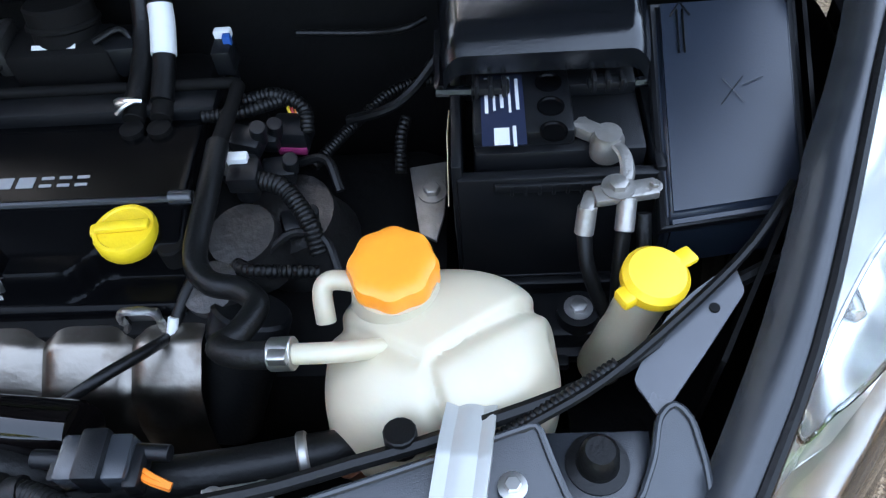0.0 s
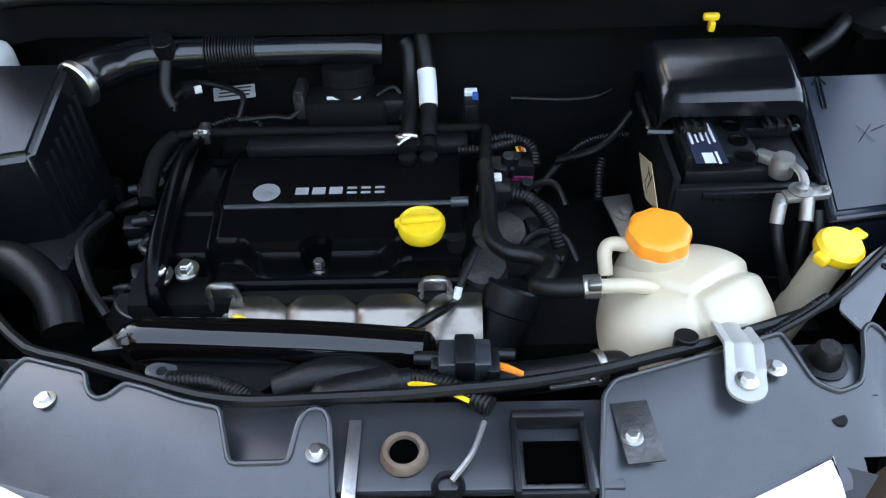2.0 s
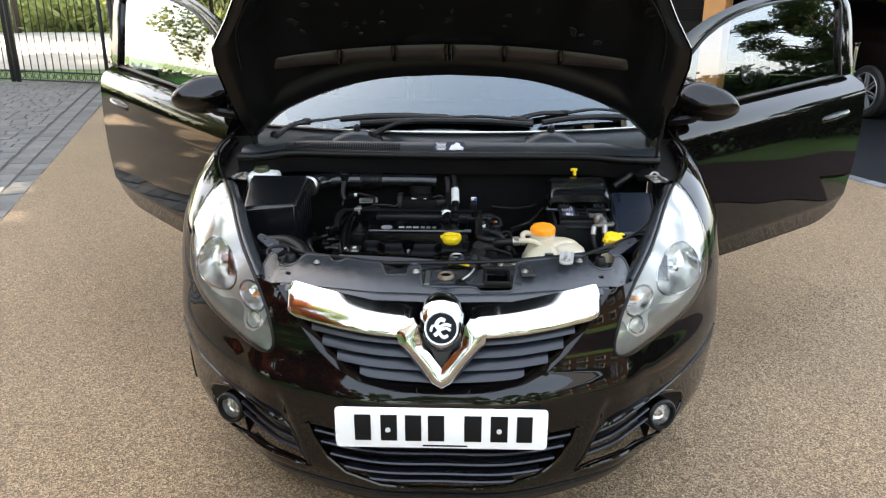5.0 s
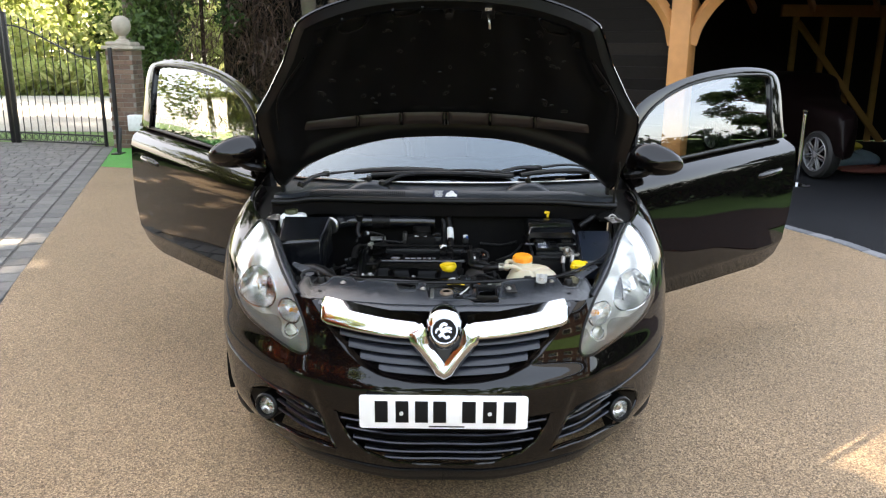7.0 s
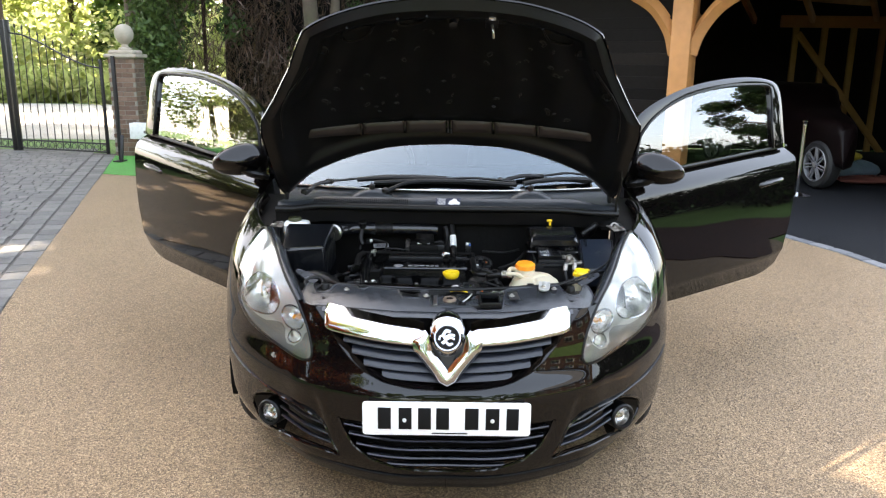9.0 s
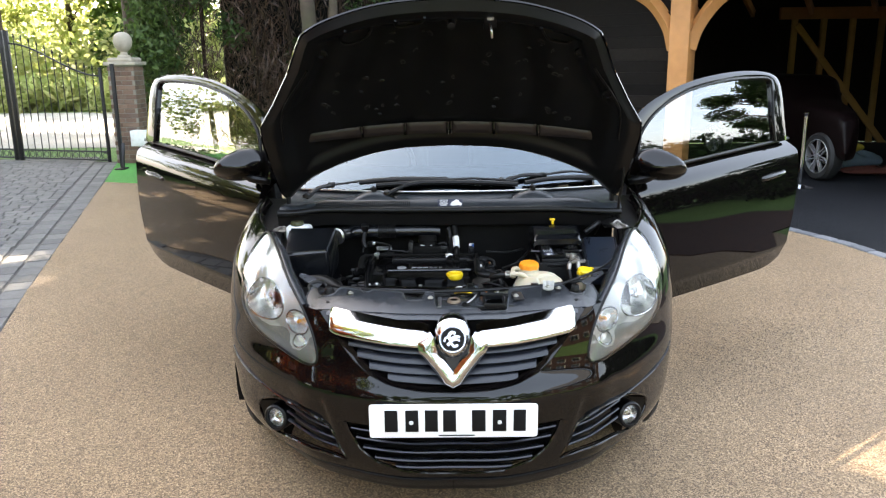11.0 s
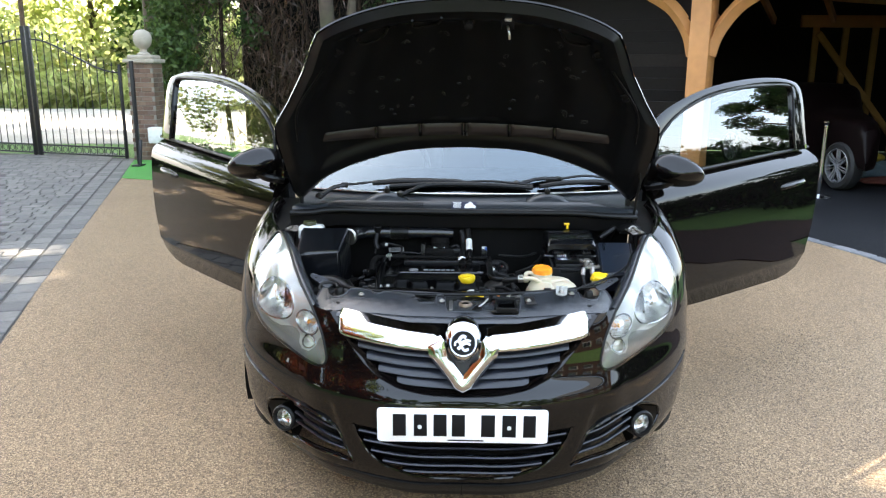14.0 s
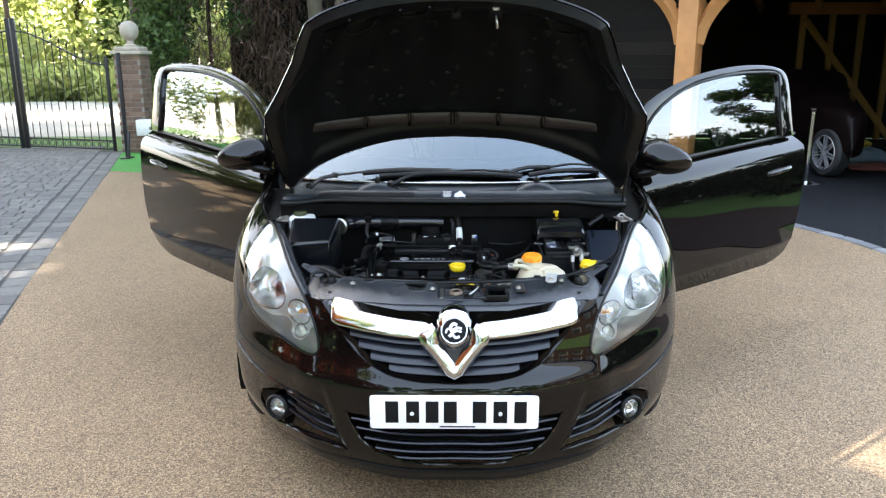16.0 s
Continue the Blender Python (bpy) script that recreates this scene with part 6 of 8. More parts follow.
post = part("terminal", merge(lathe([(0.014, 0), (0.0145, 0.003), (0.0145, 0.018), (0.012, 0.022), (0.0115, 0.026), (0.002, 0.0265)], 24, pose(0.447, 0.566, 0.772)), box((0.030, 0.016, 0.014), (0.434, 0.580, 0.786), 0.004, (0, 0, -35)), cyl(0.005, (0.420, 0.583, 0.788), (0.432, 0.590, 0.788), 12)), LEAD, bat, "dull lead terminal clamp")
part("strap", tube([(0.452, 0.560, 0.792), (0.458, 0.543, 0.793), (0.458, 0.525, 0.790), (0.452, 0.512, 0.786)], 0.006, sides=8, flat=0.5), LEAD, post)
fb = part("fusible_link", merge(box((0.052, 0.018, 0.008), (0.455, 0.510, 0.785), 0.002, (0, 0, 8)), hexbolt((0.449, 0.512, 0.789), 0.008, 0.008), box((0.012, 0.022, 0.016), (0.425, 0.503, 0.778), 0.003, (0, 0, -20)), cyl(0.008, (0.456, 0.505, 0.785), (0.453, 0.486, 0.765), 14), hexbolt((0.478, 0.513, 0.787), 0.004, 0.006)), LEAD, bat, "bright cable clamp bracket")
part("lug", cyl(0.008, (0.424, 0.500, 0.782), (0.421, 0.487, 0.762), 14), LEAD, fb)
for p in ([(0.421, 0.490, 0.765), (0.424, 0.470, 0.74), (0.438, 0.455, 0.70), (0.455, 0.45, 0.66)], [(0.453, 0.488, 0.766), (0.450, 0.470, 0.735), (0.452, 0.46, 0.69)], [(0.470, 0.50, 0.770), (0.470, 0.47, 0.73), (0.465, 0.46, 0.68)]):
    part("cable", tube(p, 0.0065, sides=10), RUBBER, bat)
def lid_pt(a, b):
    """The folded-back cover: flat on top with a sloping rounded front."""
    x0, x1 = 0.303 + 0.006 * (1 - b), 0.488 + 0.006 * b
    e = min(a, 1 - a) * 0.18
    z = lerp(b, (0, 0.12, 0.25, 0.6, 1), (0.836, 0.845, 0.850, 0.857, 0.861)) - 0.016 * max(0, 1 - e / 0.018) ** 2
    return Vector((x0 + (x1 - x0) * a, 0.626 + 0.112 * b, z))


lid_b = grid(lid_pt, 40, 24)
ext = bmesh.ops.extrude_edge_only(lid_b, edges=[e for e in lid_b.edges if e.is_boundary])
bmesh.ops.translate(lid_b, vec=(0, 0, -0.020), verts=[v for v in ext["geom"] if isinstance(v, bmesh.types.BMVert)])
lid = part("battery_cover", lid_b, LID, car, "glossy black battery cover folded back")
part("rim", tube([(0.303, 0.70, 0.826), (0.304, 0.634, 0.818), (0.310, 0.624, 0.816), (0.40, 0.622, 0.816), (0.484, 0.624, 0.816), (0.491, 0.634, 0.818), (0.494, 0.70, 0.826)], 0.0055, sides=8, n=3), LID, lid)
for x in (0.350, 0.452):
    part("hinge_tab", merge(box((0.034, 0.014, 0.008), (x, 0.622, 0.804), 0.002), *[box((0.004, 0.014, 0.014), (x - 0.012 + 0.012 * k, 0.620, 0.806), 0.001) for k in range(3)]), PLASTIC, lid)
sd = part("warning_sticker", prism([(0, -0.066), (0.028, 0), (0, 0.062), (-0.028, 0)], 0.001, pose(0.3085, 0.622, 0.722, 0, -90, 0) @ pose(0, 0, 0, 0, 0, 90) @ pose(0, 0, 0, 0, 0, -90)), STICKER, car, "cream diamond warning sticker with black marks")
for y, z, w, h in ((0.622, 0.735, 0.020, 0.0025), (0.612, 0.728, 0.003, 0.03), (0.628, 0.722, 0.0025, 0.026), (0.622, 0.708, 0.016, 0.002), (0.624, 0.698, 0.012, 0.002)):
    part("mark", box((0.0008, w, h), (0.3078, y, z), 0.0, (20, 0, 0)), INK, sd)
part("gearbox_bracket", merge(prism([(0.262, 0.665), (0.302, 0.672), (0.300, 0.60), (0.292, 0.565), (0.275, 0.575)], 0.005, Matrix.Translation((0, 0, 0.655)), 0.001), hexbolt((0.287, 0.628, 0.660), 0.009, 0.010)), LEAD, car, "dull metal gearbox bracket with bolt")
tray = part("battery_tray", merge(box((0.20, 0.08, 0.014), (0.41, 0.50, 0.600), 0.003), box((0.09, 0.05, 0.03), (0.425, 0.495, 0.615), 0.004), box((0.17, 0.012, 0.02), (0.41, 0.535, 0.62), 0.003), lathe([(0.02, 0), (0.02, 0.02), (0.01, 0.022)], 20, pose(0.425, 0.49, 0.625)), box((0.06, 0.012, 0.012), (0.385, 0.455, 0.605), 0.002)), PLASTIC, car, "black battery tray")
part("tray_bolt", hexbolt((0.425, 0.49, 0.645), 0.008, 0.008), STEEL, tray)

# ---- fuse box ----
FB = [(0.502, 0.712, 0.822), (0.628, 0.712, 0.824), (0.606, 0.512, 0.766), (0.488, 0.496, 0.764)]
fbm = bmesh.new()
tp = [fbm.verts.new(p) for p in FB]
lw = [fbm.verts.new((p[0], p[1], p[2] - 0.07)) for p in FB]
fbm.faces.new(tp)
fbm.faces.new(lw)
for i in range(4):
    fbm.faces.new((tp[i], tp[(i + 1) % 4], lw[(i + 1) % 4], lw[i]))
bmesh.ops.recalc_face_normals(fbm, faces=fbm.faces)
bmesh.ops.bevel(fbm, geom=fbm.edges[:], offset=0.007, segments=3, affect="EDGES")
fuse = part("fuse_box", fbm, FUSE, car, "dark fuse box with a smooth lid")
part("lid_rim", tube([Vector(p) * 1.0 + Vector((0, 0, -0.012)) for p in FB], 0.006, n=1, sides=8, closed=True, straight=True), PLASTIC, fuse)


def fuse_pt(a, b, up=0.0008):
    p = Vector(FB[3]).lerp(Vector(FB[2]), a).lerp(Vector(FB[0]).lerp(Vector(FB[1]), a), b)
    return p + Vector((0, -0.27 * up, up))


part("arrow", merge(tube([fuse_pt(0.17, 0.72), fuse_pt(0.17, 0.93)], 0.0011, sides=6), tube([fuse_pt(0.21, 0.72), fuse_pt(0.21, 0.93)], 0.0011, sides=6), tube([fuse_pt(0.12, 0.90), fuse_pt(0.19, 0.97), fuse_pt(0.26, 0.90)], 0.0011, sides=6, straight=True)), LID, fuse)
part("scratch", merge(tube([fuse_pt(0.44, 0.46), fuse_pt(0.60, 0.58)], 0.0005, sides=4), tube([fuse_pt(0.46, 0.58), fuse_pt(0.60, 0.46)], 0.0005, sides=4), tube([fuse_pt(0.60, 0.54), fuse_pt(0.74, 0.57)], 0.0005, sides=4)), GREYPLASTIC, fuse)

# ---- coolant reservoir ----
POLE = Vector((-0.12, -0.45, 0.88)).normalized()
POLE_X = Vector((1, 0, 0.136)).normalized()
POLE_Y = POLE.cross(POLE_X).normalized()


def tank_r(d):
    """How far the tank reaches from its centre in a direction, with lobes, seam and three meeting creases."""
    base = 1 / ((abs(d.x) / 0.091) ** 2.5 + (abs(d.y) / 0.078) ** 2.5 + (abs(d.z) / 0.069) ** 2.5) ** (1 / 2.5)
    px, py = d.dot(POLE_X), d.dot(POLE_Y)
    crease = 0.0
    for ang, w in ((152, 0.8), (28, 1.0), (-78, 1.0)):
        c, s_ = math.cos(radians(ang)), math.sin(radians(ang))
        al, ac = px * c + py * s_, -px * s_ + py * c
        if al > -0.05 and d.dot(POLE) > -0.5:
            crease += w * math.exp(-(ac / 0.075) ** 2) * min(1, (al + 0.05) / 0.15)
    ph = math.asin(max(-1, min(1, d.z)))
    seam = 0.014 * math.exp(-((ph + 0.15) / 0.03) ** 2)
    low_left = 0.055 * math.exp(-((d - Vector((-0.75, -0.45, -0.3)).normalized()).length / 0.6) ** 2)
    dent = -0.10 * math.exp(-((d - Vector((0.97, 0.1, 0.25)).normalized()).length / 0.13) ** 2)
    return base * (1.01 - 0.085 * min(1.2, crease) + seam + low_left + dent)


def tank(a, b):
    ph, th = math.pi * (b - 0.5), 2 * math.pi * a
    d = Vector((math.cos(ph) * math.cos(th), math.cos(ph) * math.sin(th), math.sin(ph)))
    return Vector((0.304, 0.388, 0.710)) + d * tank_r(d) + Vector((0, 0.012 * d.z, 0))


res = part("coolant_reservoir", grid(tank, 120, 80, closed_u=True), TANK, car, "milky white plastic coolant reservoir")
part("neck", lathe([(0.044, -0.04), (0.036, 0), (0.033, 0.022)], 32, pose(0.271, 0.432, 0.765)), TANK, res)
part("cap", lathe([(0.031, 0), (0.0325, 0.004), (0.033, 0.022), (0.031, 0.0285), (0.027, 0.0308), (0.020, 0.0312), (0.002, 0.0312)], 96, pose(0.271, 0.436, 0.776, 4, 0, 0), (8, 0.07)), ORANGE, res, "orange screw cap")
part("overflow", tube([(0.246, 0.432, 0.782), (0.224, 0.434, 0.785), (0.215, 0.428, 0.779), (0.216, 0.412, 0.760)], 0.008, sides=12), TANK, res)


def strap(a, b):
    c = Vector((lerp(b, (0, 0.3, 0.75, 1), (0.331, 0.324, 0.3165, 0.313)), lerp(b, (0, 0.15, 0.4, 0.78, 1), (0.392, 0.338, 0.292, 0.254, 0.234)), lerp(b, (0, 0.15, 0.4, 0.78, 1), (0.690, 0.762, 0.786, 0.780, 0.777))))
    w = 0.0178 * math.sqrt(max(0.02, 1 - max(0, (b - 0.8) / 0.2) ** 2.5))
    return c + Vector((w * (2 * a - 1), -0.12 * w * (2 * a - 1), 0.0025 * abs(math.cos(2 * math.pi * a)) * (b < 0.7)))


fs = part("foot_strap", thick(grid(strap, 16, 40), 0.004), STRAP, res, "milky plastic mounting strap")
part("strap_bolt", hexbolt((0.316, 0.254, 0.780), 0.0062, 0.008), ZINC, fs, "bright zinc bolt")
part("outlet", tube([(0.26, 0.36, 0.64), (0.24, 0.34, 0.655), (0.228, 0.330, 0.69)], 0.015, sides=12), mat("rusty plastic", (0.30, 0.10, 0.05), 0.6), res)
part("clip", cyl(0.012, (0.278, 0.312, 0.752), (0.278, 0.316, 0.772), 14), RUBBER, res)
wash = part("washer_filler", tube([(0.445, 0.455, 0.60), (0.452, 0.445, 0.66), (0.460, 0.438, 0.72), (0.466, 0.434, 0.765)], [0.022, 0.021, 0.020, 0.020], sides=20), TANK, car, "milky washer filler neck with a yellow cap")
wc = part("cap", lathe([(0.0245, 0), (0.026, 0.003), (0.026, 0.012), (0.022, 0.017), (0.002, 0.018)], 40, pose(0.467, 0.434, 0.766, 6, 6, 0)), YELLOW2, wash, "bright yellow snap cap")
part("tab", box((0.018, 0.016, 0.006), (0.491, 0.447, 0.779), 0.003, (0, 0, 30)), YELLOW2, wc)
part("tab", box((0.014, 0.016, 0.012), (0.445, 0.418, 0.772), 0.003, (0, 0, 30)), YELLOW2, wc)
part("clip", merge(box((0.022, 0.010, 0.010), (0.395, 0.768, 0.876), 0.004), box((0.009, 0.012, 0.014), (0.397, 0.766, 0.864), 0.003)), YELLOW2, car, "yellow plastic clip")
part("release_cable", tube([(0.58, 0.50, 0.80), (0.54, 0.45, 0.79), (0.49, 0.405, 0.780), (0.42, 0.350, 0.772), (0.36, 0.318, 0.764)], 0.004, sides=8), RUBBER, car)
for x in (0.57,):
    part("hose", tube([(x, 0.84, 0.80), (x + 0.01, 0.79, 0.855), (x - 0.02, 0.75, 0.85), (x - 0.05, 0.74, 0.83)], 0.011, sides=10), RUBBER, car)
for pts in ([(0.14, 0.80, 0.74), (0.22, 0.80, 0.735), (0.26, 0.79, 0.745), (0.285, 0.80, 0.75)],):
    part("cable", tube(pts, 0.004, sides=10), RUBBER, car)
# small hoses, plugs and clips round the engine
part("vacuum_hose", tube([(-0.345, 0.770, 0.75), (-0.341, 0.778, 0.766), (-0.318, 0.785, 0.782), (-0.293, 0.784, 0.786), (-0.255, 0.772, 0.782), (-0.238, 0.758, 0.776), (-0.245, 0.732, 0.756)], 0.0042, sides=8), RUBBER, car, "thin black vacuum hose")
vp = part("sensor_plug", box((0.026, 0.020, 0.018), (-0.312, 0.772, 0.784), 0.003, (10, 0, 20)), PLASTIC, car, "black plug with a white tag")
part("tag", box((0.010, 0.006, 0.010), (-0.300, 0.764, 0.788), 0.001, (10, 0, 20)), WHITE, vp)
part("vacuum_hose", tube([(-0.05, 0.735, 0.79), (-0.026, 0.752, 0.792), (-0.014, 0.742, 0.775), (-0.016, 0.725, 0.755)], 0.0035, sides=8), RUBBER, car, "thin black vacuum hose")
part("vacuum_hose", tube([(-0.235, 0.705, 0.775), (-0.19, 0.722, 0.768), (-0.17, 0.728, 0.762), (-0.15, 0.735, 0.775)], 0.0035, sides=8), RUBBER, car, "thin black vacuum hose")
part("pipe_bracket", merge(box((0.022, 0.010, 0.004), (-0.282, 0.690, 0.766), 0.001), box((0.006, 0.010, 0.014), (-0.291, 0.690, 0.762), 0.001), hexbolt((-0.278, 0.690, 0.767), 0.004, 0.005)), ZINC, car, "bright pipe bracket")
hb = part("hose_bracket", box((0.050, 0.016, 0.005), (0.166, 0.280, 0.752), 0.001, (0, 0, 8)), STEEL, car, "dull metal hose bracket with two bolts")
for k in (-1, 1):
    part("bolt", hexbolt((0.166 + 0.017 * k, 0.280 + 0.002 * k, 0.754), 0.005, 0.006), ZINC, hb)
for x, y, z in ((-0.297, 0.478, 0.708), (-0.268, 0.486, 0.708)):
    part("cover_bolt", hexbolt((x, y, z), 0.0085, 0.012), ZINC, car)
# short cables in the dark gaps beside the gearbox
for pts, r in (([(0.13, 0.53, 0.69), (0.16, 0.545, 0.705), (0.19, 0.54, 0.70), (0.205, 0.51, 0.685)], 0.0045), ([(0.15, 0.64, 0.70), (0.185, 0.63, 0.715), (0.20, 0.60, 0.70)], 0.005), ([(0.20, 0.70, 0.70), (0.24, 0.69, 0.72), (0.27, 0.70, 0.735), (0.30, 0.725, 0.76)], 0.0055), ([(-0.40, 0.60, 0.70), (-0.41, 0.53, 0.715), (-0.385, 0.47, 0.70), (-0.36, 0.44, 0.68)], 0.007), ([(-0.42, 0.66, 0.66), (-0.395, 0.63, 0.69), (-0.37, 0.63, 0.70)], 0.006)):
    part("cable", tube(pts, r, sides=8), RUBBER, car)

# ---- ground ----
def ground_mat(name, c1, c2, c3, scale, bump, bscale, rough=0.9):
    m = mat(name, c1, rough)
    nt = m.node_tree
    b = nt.nodes["Principled BSDF"]
    co = nt.nodes.new("ShaderNodeNewGeometry")
    v = nt.nodes.new("ShaderNodeTexVoronoi")
    v.inputs["Scale"].default_value = scale
    n = nt.nodes.new("ShaderNodeTexNoise")
    n.inputs["Scale"].default_value, n.inputs["Detail"].default_value = 0.9, 9
    nt.links.new(co.outputs["Position"], v.inputs["Vector"])
    nt.links.new(co.outputs["Position"], n.inputs["Vector"])
    ramp = nt.nodes.new("ShaderNodeValToRGB")
    sep = nt.nodes.new("ShaderNodeSeparateColor")
    nt.links.new(v.outputs["Color"], sep.inputs[0])
    nt.links.new(sep.outputs[0], ramp.inputs["Fac"])
    e = ramp.color_ramp.elements
    e[0].color, e[1].color = (*c1, 1), (*c3, 1)
    e.new(0.5).color = (*c2, 1)
    mx = nt.nodes.new("ShaderNodeMix")
    mx.data_type, mx.blend_type = "RGBA", "MULTIPLY"
    mx.inputs["Factor"].default_value = 0.6
    r2 = nt.nodes.new("ShaderNodeValToRGB")
    r2.color_ramp.elements[0].position, r2.color_ramp.elements[1].position = 0.3, 0.7
    r2.color_ramp.elements[0].color, r2.color_ramp.elements[1].color = (0.72, 0.70, 0.68, 1), (1.1, 1.1, 1.1, 1)
    nt.links.new(n.outputs["Fac"], r2.inputs["Fac"])
    nt.links.new(ramp.outputs["Color"], mx.inputs["A"])
    nt.links.new(r2.outputs["Color"], mx.inputs["B"])
    nt.links.new(mx.outputs["Result"], b.inputs["Base Color"])
    bp = nt.nodes.new("ShaderNodeBump")
    bp.inputs["Strength"].default_value, bp.inputs["Distance"].default_value = bump, 0.006
    nt.links.new(v.outputs["Distance"], bp.inputs["Height"])
    nt.links.new(bp.outputs["Normal"], b.inputs["Normal"])
    return m


RESIN = ground_mat("resin bound gravel", (0.070, 0.042, 0.020), (0.188, 0.121, 0.063), (0.42, 0.292, 0.172), 205, 0.7, 205, 0.65)
# near black: the shade inside the garage is put into the asphalt colour
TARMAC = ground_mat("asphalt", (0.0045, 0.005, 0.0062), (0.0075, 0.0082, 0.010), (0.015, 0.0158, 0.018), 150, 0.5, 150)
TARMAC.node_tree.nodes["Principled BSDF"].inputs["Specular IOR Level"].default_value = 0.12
LAWN = ground_mat("lawn", (0.05, 0.11, 0.02), (0.08, 0.17, 0.03), (0.13, 0.22, 0.05), 60, 1.0, 60)
TURF = ground_mat("artificial turf", (0.03, 0.16, 0.02), (0.05, 0.25, 0.04), (0.10, 0.36, 0.07), 200, 1.0, 200)
SOIL = ground_mat("dark red-brown ground", (0.018, 0.007, 0.0045), (0.036, 0.0135, 0.008), (0.065, 0.026, 0.014), 60, 0.9, 60)
ROAD = ground_mat("pale road", (0.30, 0.285, 0.25), (0.40, 0.375, 0.33), (0.50, 0.47, 0.41), 120, 0.4, 120)


def slab(name, pts, z, material, label, category, depth=0.05):
    return tagged(part(name, prism(pts, depth, Matrix.Translation((0, 0, z - depth))), material), label, category, kind="structure")


slab("ground", [(-150, -150), (150, -150), (150, 150), (-150, 150)], -0.012, LAWN, "rough grass ground reaching to the horizon", "ground")


def edge_x(y):
    """Where the gravel drive meets the grey block paving."""
    return lerp(y, (-12, 0.5, 2.274, 3.856, 8.023, 10.6), (-1.6, -2.1, -2.705, -3.272, -4.593, -5.45))


def band_x(y):
    """The far edge of the block paving, which widens towards the gate."""
    return edge_x(y) - lerp(y, (-0.55, 3.0, 4.5, 6.2, 8.2, 9.4), (0.40, 0.48, 0.75, 1.25, 1.75, 2.3))


def sett_x(y):
    return lerp(y, (-10, 2.0, 3.51, 4.06, 4.56, 7.9, 12), (4.4, 3.56, 3.377, 3.269, 3.082, 1.75, 0.3))


ys = [-12, 0.5, 2.274, 3.856, 8.023]
slab("drive", [(edge_x(y), y) for y in ys] + [(-4.05, 7.86), (-2.6, 7.9), (1.75, 7.9)] + [(sett_x(y), y) for y in (4.56, 4.06, 3.51, 3.2)] + [(4.6, 2.6), (5.0, -12)], 0.0, RESIN, "tan resin-bound gravel drive", "driveway")
slab("side_drive", [(band_x(y), y) for y in (0.2, 2.274, 3.0, 4.5, 6.2, 8.2)] + [(-7.2, 9.2), (-11, 9.6), (-11, 0.2)], 0.0, RESIN, "tan resin-bound gravel beyond the block paving", "driveway")
slab("turf_strip", [(-4.593, 8.023), (-4.05, 7.86), (-2.6, 7.9), (1.75, 7.9), (0.2, 11.2), (-4.6, 11.2), (-5.40, 10.45)], 0.006, TURF, "strip of green artificial turf beside the drive", "turf")
slab("garage_floor", [(sett_x(y) + 0.12, y) for y in (3.2, 3.51, 4.06, 4.56, 7.9, 12)] + [(10.5, 12.1), (8.5, 8.0), (5.8, 5.4), (4.7, 4.2)], 0.0, TARMAC, "asphalt garage floor, coloured near black for its shade", "floor")
slab("road", [(-80, 11.0), (60, 14.0), (60, 24), (-80, 24)], 0.0, ROAD, "pale sunlit road beyond the gate", "road")

# ---- block paving: the nearest blocks are pieces of their own ----
PAVER = piece_mat("paving block", [(0.080, 0.078, 0.074), (0.108, 0.104, 0.098), (0.140, 0.134, 0.124), (0.095, 0.092, 0.088)], 0.75, 25, 0.5, 120)
PAVER_J = piece_mat("paving blocks", [(0.080, 0.078, 0.074), (0.108, 0.104, 0.098), (0.140, 0.134, 0.124), (0.095, 0.092, 0.088)], 0.75, 25, 0.5, 120, island=True)
JOINT = ground_mat("jointing sand", (0.045, 0.042, 0.038), (0.062, 0.058, 0.052), (0.085, 0.080, 0.070), 150, 0.4, 150)
paving = slab("paving", [(edge_x(y), y) for y in (-0.55, 0.5, 2.274, 3.856, 8.023, 10.3)] + [(-11, 11.6), (-11, 9.6), (-7.2, 9.2)] + [(band_x(y), y) for y in (8.2, 6.2, 4.5, 3.0, 2.274, 0.5, -0.55)], -0.006, JOINT, "grey block paving with dark joints", "paving")
def block_mesh(name, length, width):
    b = box((length - 0.009, width - 0.008, 0.04), (0, 0, -0.016), 0.006, seg=1)
    m = bpy.data.meshes.new(name)
    b.to_mesh(m)
    b.free()
    m.materials.append(PAVER)
    return m


ddir = Vector((-1.888, 5.749, 0)).normalized()
cdir = Vector((-ddir.y, ddir.x, 0))
base = Vector((-2.705, 2.274, 0))
dang = math.atan2(ddir.y, ddir.x)
rng = random.Random(11)
kinds = {k: block_mesh("block", *k) for k in ((0.21, 0.17), (0.12, 0.14), (0.16, 0.14), (0.21, 0.14))}
verts, faces, count = [], [], 0


def lay(me, p, ang):
    """One block: near the drive an object of its own, farther off joined to the rest."""
    global count, verts, faces
    m = Matrix.Translation(p + Vector((0, 0, rng.uniform(-0.002, 0.002)))) @ Euler((rng.uniform(-0.006, 0.006), rng.uniform(-0.006, 0.006), ang + rng.uniform(-0.012, 0.012))).to_matrix().to_4x4()
    if 2.2 < p.y < 5.6 and count < 300:
        o = new("block", me)
        o.matrix_world = m
        o.parent = paving
        count += 1
    else:
        k = len(verts)
        verts += [m @ v.co for v in me.vertices]
        faces += [[k + i for i in q.vertices] for q in me.polygons]


# two straight courses along the drive, then staggered courses across
for col in range(2):
    t = -2.6
    while t < 8.3:
        p = base + ddir * (t + 0.07 * col) + cdir * (0.09 + 0.18 * col)
        if p.y > -0.4:
            lay(kinds[(0.21, 0.17)], p, dang)
        t += 0.214
t = -2.6
